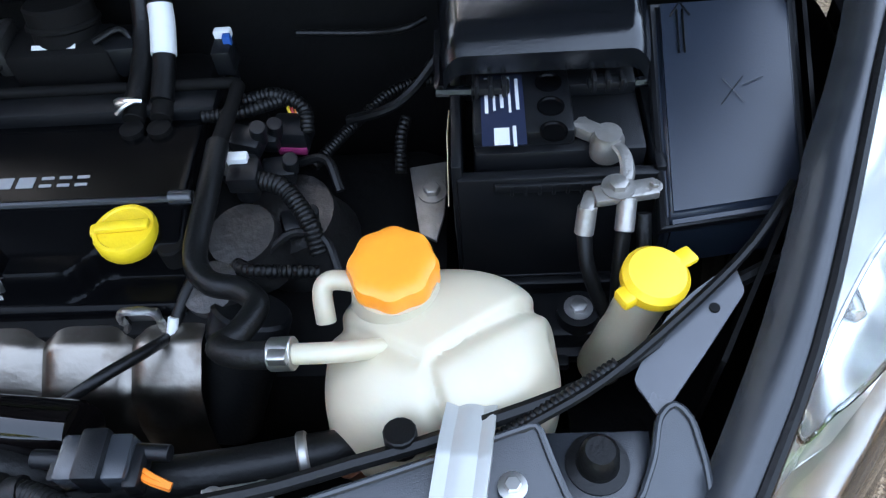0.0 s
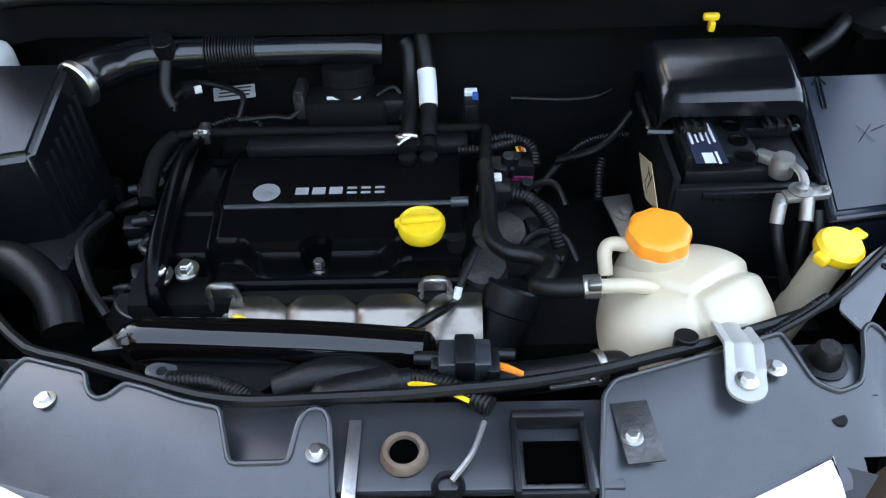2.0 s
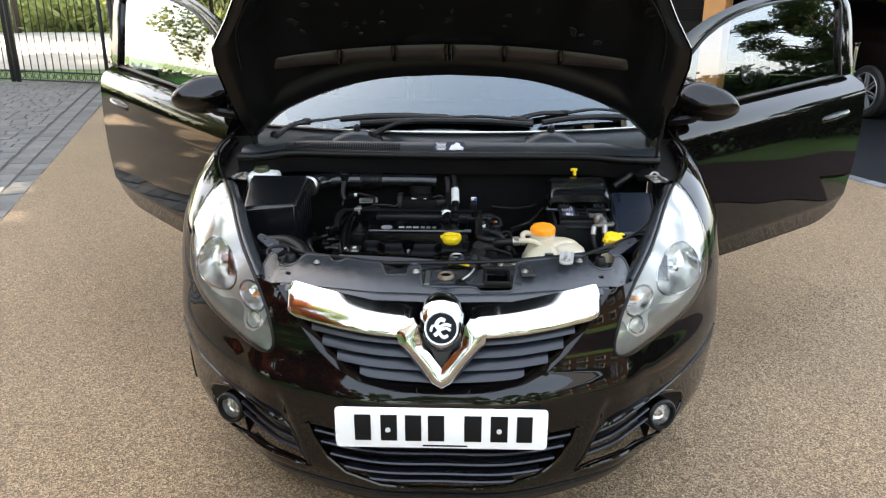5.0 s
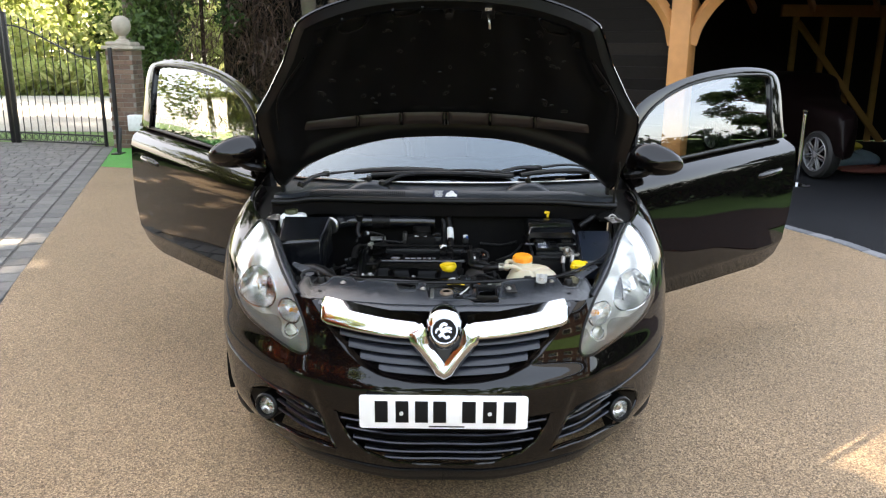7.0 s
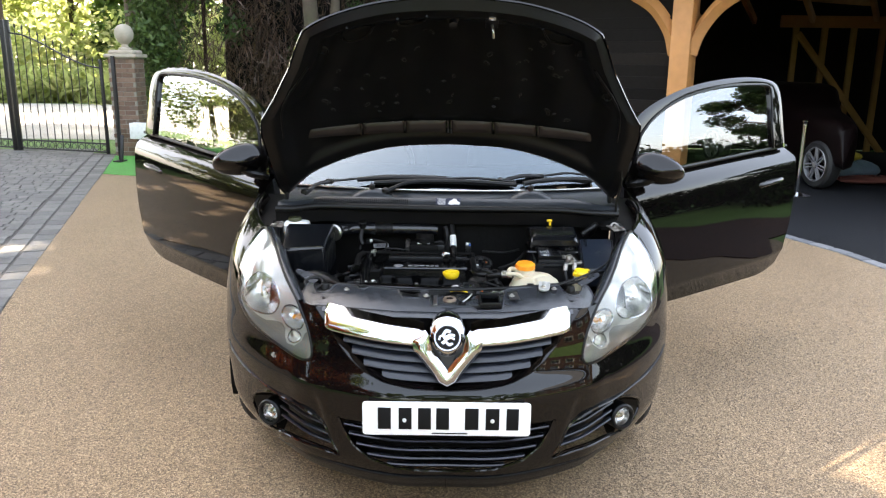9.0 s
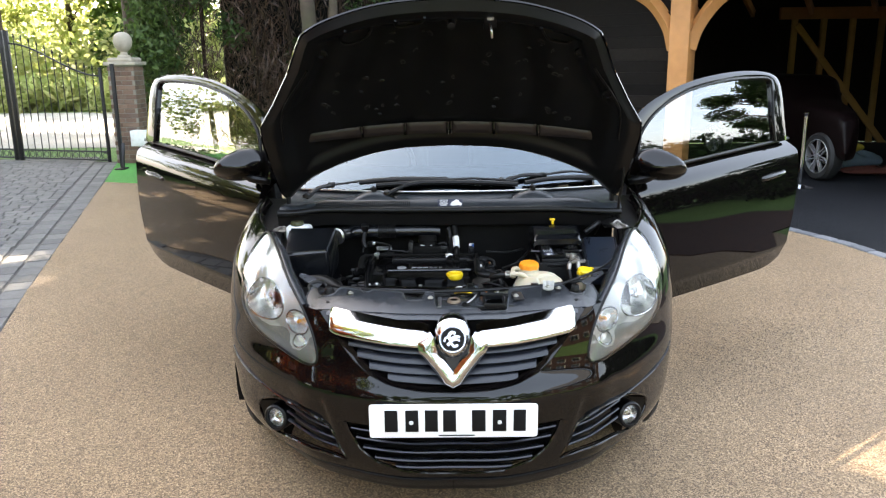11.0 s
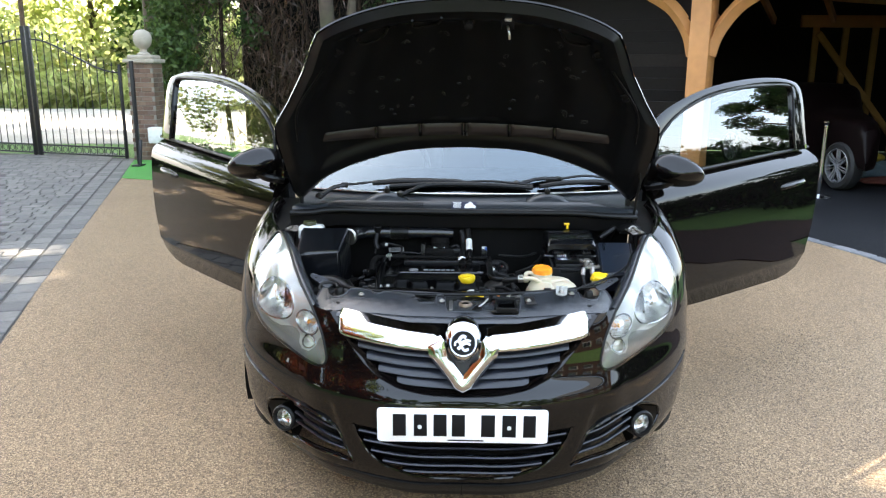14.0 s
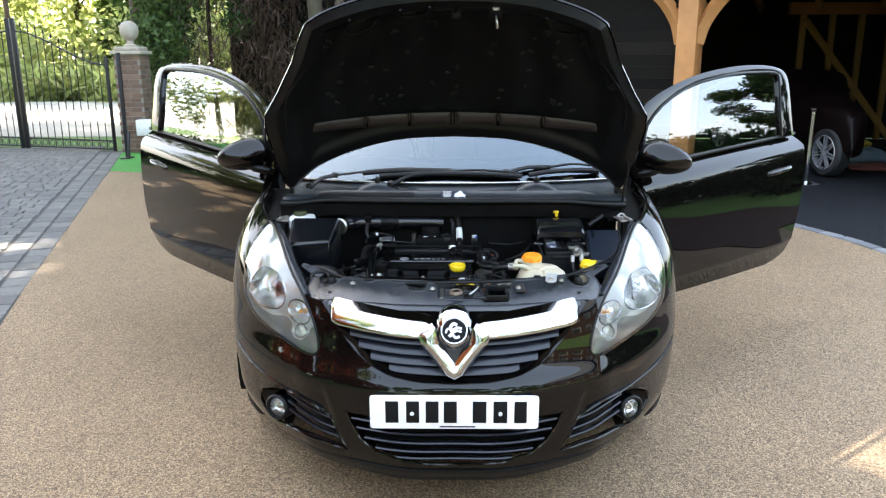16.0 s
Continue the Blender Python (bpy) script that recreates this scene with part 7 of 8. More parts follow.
while t < 9.4:
    c = 0.366 + rng.uniform(0, 0.02)
    far = 6.0 if (base + ddir * t).y > 9.2 else 3.0
    while c < far:
        k = rng.choice(((0.12, 0.14), (0.16, 0.14), (0.21, 0.14)))
        p = base + ddir * t + cdir * (c + k[0] / 2)
        if -0.4 < p.y < 10.9 and p.x > -10.9 and not (p.x > -5.45 and p.y > 9.7) and (p.y > 9.2 or p.x > band_x(p.y) + 0.05):
            lay(kinds[k], p, dang + math.pi / 2)
        c += k[0]
    t += 0.144
me = bpy.data.meshes.new("blocks")
me.from_pydata(verts, [], faces)
tagged(part("far_blocks", me, PAVER_J, paving), kind="stuff")

# setts along the garage floor
SETT = piece_mat("granite sett", [(0.09, 0.093, 0.10), (0.13, 0.133, 0.14), (0.17, 0.17, 0.175)], 0.8, 40, 0.5, 100)
sett_row = tagged(part("sett_edging", prism([(sett_x(y), y) for y in (3.2, 3.51, 4.06, 4.56, 7.8)] + [(sett_x(y) + 0.125, y) for y in (7.8, 4.56, 4.06, 3.51, 3.2)], 0.05, Matrix.Translation((0, 0, -0.054))), TARMAC), "row of grey granite setts edging the garage floor", "kerb", kind="structure")
st = box((0.105, 0.185, 0.05), (0, 0, -0.018), 0.008, seg=1)
st_me = bpy.data.meshes.new("sett")
st.to_mesh(st_me)
st.free()
st_me.materials.append(SETT)
y = 3.3
while y < 7.7:
    o = new("sett", st_me)
    sl = (sett_x(y + 0.05) - sett_x(y - 0.05)) / 0.1
    o.matrix_world = pose(sett_x(y) + 0.062, y, rng.uniform(-0.002, 0.003), 0, 0, math.degrees(-math.atan(sl)))
    o.parent = sett_row
    y += 0.2 / math.sqrt(1 + sl * sl)

# ---- gate and pillar ----
IRON = mat("black iron", (0.012, 0.012, 0.013), 0.45, 0.3, var=0.3, scale=30, bump=0.2, bscale=200)
BRICK = piece_mat("brick", [(0.095, 0.055, 0.038), (0.14, 0.08, 0.054), (0.19, 0.12, 0.082), (0.11, 0.073, 0.056)], 0.85, 60, 0.6, 150)
MORTAR = mat("mortar", (0.20, 0.18, 0.15), 0.95, var=0.2, scale=60, bump=0.5, bscale=200)
STONE = mat("weathered stone", (0.33, 0.29, 0.23), 0.9, var=0.3, scale=14, bump=0.6, bscale=90, dirt=(0.10, 0.10, 0.07), damt=0.5, dscale=7)
PX, PY = -5.03, 10.18
pillar = thing("gate_pillar", "brown brick gate pillar with a stone ball finial", "pillar", (PX, PY, 0))
part("core", box((0.395, 0.395, 1.52), (PX, PY, 0.76)), MORTAR, pillar)
br = box((0.158, 0.092, 0.062), (0, 0, 0), 0.004, seg=1)
br_me = bpy.data.meshes.new("brick")
br.to_mesh(br_me)
br.free()
br_me.materials.append(BRICK)
for c in range(21):
    z = 0.035 + 0.0715 * c
    for side in range(4):
        for k in (-1, 0, 1):
            a = side * 90
            off = 0.166 * k + (0.083 if c % 2 else 0.0)
            if off > 0.17:
                continue
            o = new("brick", br_me)
            o.parent = pillar
            o.matrix_parent_inverse = Matrix.Translation((-PX, -PY, 0))
            o.matrix_basis = pose(PX, PY, z + rng.uniform(-0.001, 0.001), 0, 0, a) @ pose(max(-0.125, min(0.125, off)), -0.158 + rng.uniform(-0.002, 0.002), 0)
part("coping", merge(box((0.49, 0.49, 0.055), (PX, PY, 1.545), 0.008), box((0.40, 0.40, 0.07), (PX, PY, 1.60), 0.03)), STONE, pillar, "stone coping")
part("finial", lathe([(0.10, 0), (0.10, 0.03), (0.055, 0.05), (0.05, 0.09), (0.06, 0.10), (0.10, 0.13), (0.132, 0.185), (0.142, 0.25), (0.132, 0.31), (0.10, 0.36), (0.05, 0.388), (0.01, 0.393)], 32, pose(PX, PY, 1.63)), STONE, pillar, "stone ball finial")


def gate_leaf(name, a, b, h0, h1, label):
    """An iron gate leaf from a to b whose top sweeps from h0 to h1."""
    a, b = Vector((*a, 0)), Vector((*b, 0))
    g = thing(name, label, "gate", a, "iron drive gates")
    d = b - a
    n = max(4, int(d.length / 0.135))
    hh = lambda t: h0 + (h1 - h0) * (t * t * (3 - 2 * t))
    part("stile", box((0.06, 0.06, h0 + 0.08), a + Vector((0, 0, (h0 + 0.08) / 2 + 0.02)), 0.006), IRON, g)
    part("stile", box((0.045, 0.045, h1), b + Vector((0, 0, h1 / 2 + 0.03)), 0.006), IRON, g)
    for z in (0.06, 0.19):
        part("rail", cyl(0.014, a + Vector((0, 0, z)), b + Vector((0, 0, z)), 8), IRON, g)
    part("top_rail", tube([a + d * t + Vector((0, 0, hh(t) - 0.10)) for t in np.linspace(0, 1, 9)], 0.014, sides=6), IRON, g)
    for i in range(1, n):
        t = i / n
        p = a + d * t
        part("bar", merge(cyl(0.008, p + Vector((0, 0, 0.06)), p + Vector((0, 0, hh(t))), 8), lathe([(0.013, 0), (0.016, 0.02), (0.002, 0.075)], 8, pose(p.x, p.y, hh(t) - 0.01))), IRON, g)
    for i in range(n):
        p = a + d * ((i + 0.5) / n)
        ang = math.atan2(d.y, d.x)
        part("ring", tube([p + Vector((0.045 * math.cos(t) * math.cos(ang), 0.045 * math.cos(t) * math.sin(ang), 0.125 + 0.045 * math.sin(t))) for t in np.linspace(0, 2 * math.pi, 12, endpoint=False)], 0.006, n=1, sides=6, closed=True), IRON, g)
    return g


gate_leaf("iron_gate", (-6.988, 10.448), (-5.34, 9.96), 1.98, 1.46, "black wrought iron gate leaf with ring border")
gate_leaf("iron_gate", (-7.09, 10.48), (-9.0, 11.04), 1.98, 1.46, "black wrought iron gate leaf with ring border")
stop = thing("gate_post", "slim black iron post beside the brick pillar", "post", (-4.87, 9.26, 0))
part("shaft", box((0.05, 0.05, 1.54), (-4.87, 9.30, 0.77), 0.005), IRON, stop)
part("foot", box((0.13, 0.22, 0.02), (-4.87, 9.26, 0.016), 0.004), IRON, stop)
part("arm", box((0.04, 0.04, 0.40), (-4.82, 9.24, 0.20), 0.005, (-14, 0, 0)), IRON, stop)
ub = thing("utility_box", "white utility box beside the brick pillar", "box", (-4.66, 9.78, 0.0))
part("case", box((0.42, 0.18, 0.24), (-4.66, 9.78, 0.42), 0.012), WHITE, ub)
part("stand", box((0.26, 0.16, 0.30), (-4.64, 9.78, 0.15), 0.02), DARK, ub)

# ---- leaves ----
def leaf_mat(name, colors, trans=0.35):
    m = piece_mat(name, colors, 0.6, 8, 0.0, 50, island=True)
    b = m.node_tree.nodes["Principled BSDF"]
    b.inputs["Transmission Weight"].default_value = 0.0
    tr = m.node_tree.nodes.new("ShaderNodeBsdfTranslucent")
    mx = m.node_tree.nodes.new("ShaderNodeMixShader")
    mx.inputs[0].default_value = trans
    src = b.inputs["Base Color"].links[0].from_socket
    m.node_tree.links.new(src, tr.inputs["Color"])
    out = m.node_tree.nodes["Material Output"]
    m.node_tree.links.new(b.outputs[0], mx.inputs[1])
    m.node_tree.links.new(tr.outputs[0], mx.inputs[2])
    m.node_tree.links.new(mx.outputs[0], out.inputs["Surface"])
    return m


LEAF = leaf_mat("green leaves", [(0.04, 0.09, 0.015), (0.08, 0.15, 0.02), (0.12, 0.20, 0.03), (0.06, 0.12, 0.02)], 0.4)
LEAF_Y = leaf_mat("yellow green leaves", [(0.24, 0.30, 0.085), (0.38, 0.42, 0.15), (0.48, 0.49, 0.22), (0.29, 0.36, 0.11)], 0.72)
LEAF_D = leaf_mat("dark conifer sprays", [(0.015, 0.032, 0.009), (0.022, 0.046, 0.011), (0.032, 0.066, 0.014), (0.018, 0.036, 0.011)], 0.12)
LEAF_D.node_tree.nodes["Principled BSDF"].inputs["Specular IOR Level"].default_value = 0.15
# lighter copy of the sprays: sun on the hedge's left end, as colour
LEAF_H = leaf_mat("sunlit conifer sprays", [(0.026, 0.056, 0.010), (0.05, 0.095, 0.014), (0.075, 0.125, 0.020), (0.04, 0.075, 0.014)], 0.25)
LEAF_R = leaf_mat("autumn leaves", [(0.46, 0.08, 0.03), (0.55, 0.17, 0.04), (0.36, 0.07, 0.03), (0.46, 0.27, 0.06)], 0.6)
TWIG = leaf_mat("dead twigs", [(0.040, 0.019, 0.009), (0.066, 0.031, 0.014), (0.026, 0.014, 0.008)], 0.0)
BARK = mat("bark", (0.055, 0.038, 0.027), 0.95, var=0.4, scale=12, bump=0.9, bscale=25, dirt=(0.04, 0.05, 0.02), damt=0.5, dscale=3)


# chosen ground spots (x, y, radius) to be sunlit; crowns are cut open for them
SUN_FLECKS = [(-6.4, 3.2, 0.34), (-5.9, 3.3, 0.32), (-5.3, 3.4, 0.30), (-4.7, 3.5, 0.30), (-4.2, 3.62, 0.30), (-3.85, 3.74, 0.29), (-3.6, 3.81, 0.28), (-3.40, 3.87, 0.26), (-3.9, 2.9, 0.25), (-3.5, 2.97, 0.25), (-3.18, 3.06, 0.25), (-3.0, 3.11, 0.22),
              (-7.2, 5.4, 0.8), (-8.4, 4.3, 0.9), (-9.6, 5.2, 0.9), (-8.0, 6.9, 0.7), (-6.9, 3.9, 0.45), (-10.8, 3.6, 0.8), (-4.9, -1.2, 1.4), (-4.4, -2.8, 1.5), (-5.6, -4.2, 1.2), (-10.6, 1.0, 1.9), (-10.0, 2.4, 1.2)]

# ground spots lit more softly: nine in ten leaves sunward are left out
THIN_CROWN = [(1.42, 0.42, 0.36), (1.75, 0.55, 0.45), (2.2, 0.65, 0.5), (1.30, 0.10, 0.32), (1.60, 0.15, 0.4), (2.0, 0.15, 0.5), (1.9, -0.35, 0.45), (2.5, 0.3, 0.5)]


def leaves(name, centres, radii, n, size, material, parent, seed, squash=0.8, droop=0.0, long=1.6):
    """A cloud of small leaves in clumps about the given centres."""
    g = np.random.default_rng(seed)
    k = g.integers(0, len(centres), n)
    c = np.array(centres)[k]
    r = np.array(radii)[k]
    d = g.normal(size=(n, 3))
    d /= np.linalg.norm(d, axis=1, keepdims=True)
    p = c + d * (r * g.random(n) ** 0.4)[:, None] * np.array([1, 1, squash])
    if size > 0.2:  # leaves cut from the high crowns so that sun patches land on the listed spots
        foot = p[:, :2] - p[:, 2:] * (np.array(SUN_DIR[:2]) / SUN_DIR.z)
        for x, y, rad in SUN_FLECKS:
            keep = np.hypot(foot[:, 0] - x, (foot[:, 1] - y) * 1.3) >= rad
            p, foot = p[keep], foot[keep]
        thin = np.zeros(len(p), bool)
        for x, y, rad in THIN_CROWN:
            thin |= np.hypot(foot[:, 0] - x, foot[:, 1] - y) < rad
        p = p[~thin | (g.random(len(p)) < 0.10)]
        n = len(p)
    a = g.normal(size=(n, 3))
    a[:, 2] -= droop
    a /= np.linalg.norm(a, axis=1, keepdims=True)
    b = np.cross(a, g.normal(size=(n, 3)))
    b /= np.linalg.norm(b, axis=1, keepdims=True)
    s = (size * (0.6 + 0.8 * g.random(n)))[:, None]
    v = np.stack([p - a * s * long * 0.5, p + b * s * 0.45, p + a * s * long * 0.5, p - b * s * 0.45], 1).reshape(-1, 3)
    me = bpy.data.meshes.new(name)
    me.vertices.add(4 * n)
    me.vertices.foreach_set("co", v.ravel())
    me.loops.add(4 * n)
    me.loops.foreach_set("vertex_index", np.arange(4 * n))
    me.polygons.add(n)
    me.polygons.foreach_set("loop_start", np.arange(0, 4 * n, 4))
    me.update(calc_edges=True)
    return part(name, me, material, parent, smooth=False)


def tree(name, at, h, spread, material, n, size, seed, label, trunk=0.18, low=0.3, clumps=26):
    g = random.Random(seed)
    t = thing(name, label, "tree", (at[0], at[1], 0))
    top = Vector((at[0] + g.uniform(-0.3, 0.3), at[1], h * 0.75))
    tr = [tube([(at[0], at[1], -0.05), (at[0] + 0.05 * trunk, at[1], h * 0.2), Vector((at[0], at[1], 0)).lerp(top, 0.6), top], [trunk * 1.3, trunk, trunk * 0.75, trunk * 0.3], sides=10)]
    cs, rs = [], []
    for i in range(clumps):
        ang, rr = g.uniform(0, 6.28), spread * math.sqrt(g.random())
        z = h * g.uniform(low, 0.98)
        rr *= math.sin(math.pi * min(0.95, max(0.12, (z / h - low * 0.7) / (1.05 - low * 0.7)))) ** 0.6
        c = Vector((at[0] + rr * math.cos(ang), at[1] + rr * math.sin(ang), z))
        cs.append(tuple(c))
        rs.append(spread * g.uniform(0.16, 0.34))
        base_p = Vector((at[0], at[1], z * 0.7))
        if i % 2 == 0:
            tr.append(tube([base_p, base_p.lerp(c, 0.5) + Vector((0, 0, 0.1)), c], [trunk * 0.4, trunk * 0.2, trunk * 0.06], sides=6, n=3))
    part("trunk", merge(*tr), BARK, t)
    leaves("crown", cs, rs, n, size, material, t, seed)
    return t


# conifer hedge: green outside, sunlit left face in a brighter green, bare brown twigs low down
hedge = tagged(thing("hedge", "tall dark conifer hedge with bare brown lower branches", "hedge", (-1.0, 12.2, 0)), kind="stuff")
g = random.Random(5)
cs, rs = [], []
for i in range(420):
    x = g.uniform(-4.9, 2.6)
    y = 11.5 + g.uniform(0, 1.6) - (0.25 if x < -3.4 else 0)
    z = g.uniform(0.1, 7.6)
    if z < 3.3 and x > -4.7 and g.random() < 0.80:
        continue
    cs.append((x, y, z))
    rs.append(g.uniform(0.25, 0.55))
leaves("sprays", cs, rs, 60000, 0.05, LEAF_D, hedge, 3, 1.2, 0.6, 2.2)
cs2 = [(-5.02 + g.uniform(-0.3, 0.2), 11.0 + g.uniform(0, 1.6), g.uniform(0.2, 7.3)) for i in range(110)]
leaves("sprays", cs2, [0.32] * 110, 22000, 0.05, LEAF_H, hedge, 8, 1.2, 0.6, 2.2)
leaves("twigs", [(g.uniform(-4.8, 2.5), 11.4 + g.uniform(0, 0.9), g.uniform(0.0, 3.0)) for i in range(200)], [0.45] * 200, 16000, 0.016, TWIG, hedge, 9, 1.4, 1.5, 14.0)
stems = []
for i in range(13):
    x = -4.2 + i * 0.47 + g.uniform(-0.08, 0.08)
    stems.append(tube([(x, 11.7, -0.05), (x + g.uniform(-0.1, 0.1), 11.7, 1.5), (x + g.uniform(-0.2, 0.2), 11.8, 4)], [0.05, 0.035, 0.02], sides=6))
# bark colour taken down to hold the shade inside the hedge
part("stems", merge(*stems), mat("shaded hedge bark", (0.020, 0.013, 0.009), 0.95, var=0.4, scale=12, bump=0.8, bscale=30, Specular_IOR_Level=0.1), hedge)
# near-black box put in for the unlit depth behind the sprays
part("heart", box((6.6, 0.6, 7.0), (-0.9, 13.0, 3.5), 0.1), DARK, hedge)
big = thing("conifer_trunk", "rough brown trunk of a tall conifer", "tree", (-2.2, 11.0, 0))
part("trunk", tube([(-2.25, 11.0, -0.05), (-2.2, 11.0, 1.2), (-2.28, 11.0, 3.0), (-2.2, 11.1, 5.0)], [0.17, 0.13, 0.12, 0.10], sides=12), BARK, big)
part("stem", tube([(-1.9, 11.05, -0.05), (-1.88, 11.0, 1.5), (-1.8, 11.05, 3.5)], [0.09, 0.08, 0.06], sides=10), BARK, big)

# trees and verge beyond the road
verge = tagged(thing("verge", "tall grass verge beyond the road", "grass", (-14, 26, 0)), kind="stuff")
leaves("grass_blades", [(g.uniform(-30, 0), g.uniform(24, 28), g.uniform(0.1, 0.7)) for i in range(300)], [0.9] * 300, 16000, 0.14, LEAF_Y, verge, 21, 0.7, 0, 4)
leaves("undergrowth", [(g.uniform(-32, 0), g.uniform(27, 30), g.uniform(0.6, 2.8)) for i in range(240)], [1.3] * 240, 24000, 0.16, LEAF_Y, verge, 22, 0.8)
for i, (x, y, h, sp, mt) in enumerate([(-21, 31, 11, 4.6, LEAF_Y), (-16.5, 33, 12, 4.8, LEAF_Y), (-12.5, 32, 10.5, 4.2, LEAF), (-9, 34, 11, 4.2, LEAF_Y)]):
    tree("roadside_tree", (x, y), h, sp, mt, 10000, 0.22, 40 + i, "sunlit yellow-green tree beyond the road", 0.16, 0.12)

# ---- oak-framed garage ----
OAK = mat("new oak", (0.40, 0.175, 0.055), 0.6, var=0.25, scale=7, bump=0.3, bscale=60, dirt=(0.30, 0.15, 0.06), damt=0.4, dscale=3)
PINE = mat("pale pine stud", (0.38, 0.21, 0.06), 0.7, var=0.25, scale=8, bump=0.3, bscale=60, dirt=(0.22, 0.13, 0.05), damt=0.35, dscale=4)
BOARD = piece_mat("black stained board", [(0.006, 0.0048, 0.0042), (0.009, 0.0072, 0.0060), (0.014, 0.011, 0.009)], 0.85, 20, 0.7, 60)
BOARD.node_tree.nodes["Principled BSDF"].inputs["Specular IOR Level"].default_value = 0.12
TILE = piece_mat("slate", [(0.12, 0.125, 0.13), (0.17, 0.175, 0.18), (0.22, 0.22, 0.22)], 0.7, 15, 0.4, 60)
POST = Vector((2.95, 7.75, 0))
FD = Vector((0.80, -0.60, 0)).normalized()
FN = Vector((-FD.y, FD.x, 0)) * -1
EAVE = 2.42
fang = math.degrees(math.atan2(FD.y, FD.x))


def along(k, z=0.0, out=0.0):
    return POST + FD * k + FN * out + Vector((0, 0, z))


garage = thing("garage", "oak-framed garage with black weatherboards and open front", "garage", POST)
part("post", box((0.25, 0.25, EAVE), along(0, EAVE / 2), 0.006, (0, 0, fang)), OAK, garage, "square new oak post")
part("post", box((0.25, 0.25, EAVE), along(3.1, EAVE / 2), 0.006, (0, 0, fang)), OAK, garage, "square new oak post")
part("eaves_beam", box((7.4, 0.20, 0.22), along(-0.4, EAVE + 0.11), 0.006, (0, 0, fang)), OAK, garage)
for k, sg in ((0, 1), (0, -1), (3.1, -1)):
    br_c = [along(k + sg * 0.10, EAVE - 0.78), along(k + sg * 0.19, EAVE - 0.50), along(k + sg * 0.42, EAVE - 0.20), along(k + sg * 0.78, EAVE + 0.02)]
    part("brace", tube(br_c, 0.09, sides=4, n=6), OAK, garage, "curved oak brace")
for i in range(20):
    part("rafter_foot", box((0.05, 0.5, 0.08), along(-3.7 + 0.36 * i, EAVE + 0.20, 0.22), 0.004, (-24, 0, fang)), OAK, garage)
wallb = part("board_wall", box((3.2, 0.06, EAVE + 0.1), along(-1.7, EAVE / 2, -0.06), 0.0, (0, 0, fang)), BOARD, garage, "black weatherboarded wall")
wb = box((3.2, 0.022, 0.165), (0, 0, 0), 0.003, (9, 0, 0), 1)
wb_me = bpy.data.meshes.new("board")
wb.to_mesh(wb_me)
wb.free()
wb_me.materials.append(BOARD)
for i in range(14):
    o = new("board", wb_me)
    o.parent = wallb
    o.matrix_world = Matrix.Translation(along(-1.7, 0.09 + 0.148 * i, -0.015)) @ pose(0, 0, 0, 0, 0, fang)
# inside: dark walls, studs, roof
part("back_wall", box((11, 0.05, 3.6), (5.2, 12.2, 1.8), 0), BOARD, garage)
part("side_wall", box((0.05, 7.6, 3.5), along(3.3, 1.75, -3.8), 0, (0, 0, fang)), BOARD, garage)
part("side_wall", box((0.05, 2.5, 3.6), (0.31, 10.95, 1.8), 0), BOARD, garage)
part("ceiling_boards", prism([(0.3, 9.75), (2.9, 7.8), (5.6, 5.78), (10.2, 11.9), (10.2, 12.2), (0.3, 12.2)], 0.04, Matrix.Translation((0, 0, 3.45))), BOARD, garage)
part("gable_boards", box((6.8, 0.05, 0.85), along(-0.05, 3.06, -0.1), 0, (0, 0, fang)), BOARD, garage)
for i in range(8):
    part("stud", box((0.10, 0.06, 2.2), (6.19 + i * 0.515, 12.0, 1.10), 0.004), PINE, garage, "pale softwood stud")
part("wall_plate", box((4.6, 0.10, 0.20), (8.2, 11.96, 2.28), 0.005), OAK, garage)
part("diagonal", box((2.85, 0.05, 0.11), (7.12, 11.94, 0.99), 0.004, (0, 50, 0)), PINE, garage)
for i in range(6):
    part("rafter", box((0.06, 4.6, 0.12), along(-1.2 + 0.9 * i, EAVE + 0.75, -1.9), 0.004, (-24, 0, fang)), OAK, garage)
part("tie_beam", tube([along(0.1, EAVE + 0.10, -0.1), (5.6, 10.4, 2.60), (7.4, 11.9, 2.65)], 0.10, sides=4, n=2), OAK, garage)
rf = part("roof", thick(grid(lambda a, b: along(-4.1 + 7.5 * a, EAVE + 0.22 + 2.2 * b, 0.45 - 4.0 * b), 4, 4), 0.03), BOARD, garage, "slate roof")
tl = box((0.24, 0.012, 0.20), (0, 0, 0), 0.002, (0, 0, 0), 1)
tl_me = bpy.data.meshes.new("slate")
tl.to_mesh(tl_me)
tl.free()
tl_me.materials.append(TILE)
slope = math.degrees(math.atan2(2.2, 4.0))
for j in range(7):
    for i in range(29):
        o = new("slate", tl_me)
        o.parent = rf
        o.matrix_world = Matrix.Translation(along(-4.0 + 0.25 * i + 0.12 * (j % 2), EAVE + 0.275 + 0.078 * j, 0.42 - 0.174 * j)) @ pose(0, 0, 0, 0, 0, fang) @ pose(0, 0, 0, -(90 - slope) + 3, 0, 0)

# ---- what stands round the drive, out of the direct view ----
tree("garden_tree", (-12.5, 4.7), 7.5, 3.0, LEAF_Y, 26000, 0.085, 70, "broad green garden tree on the lawn", 0.2, 0.14, 50)
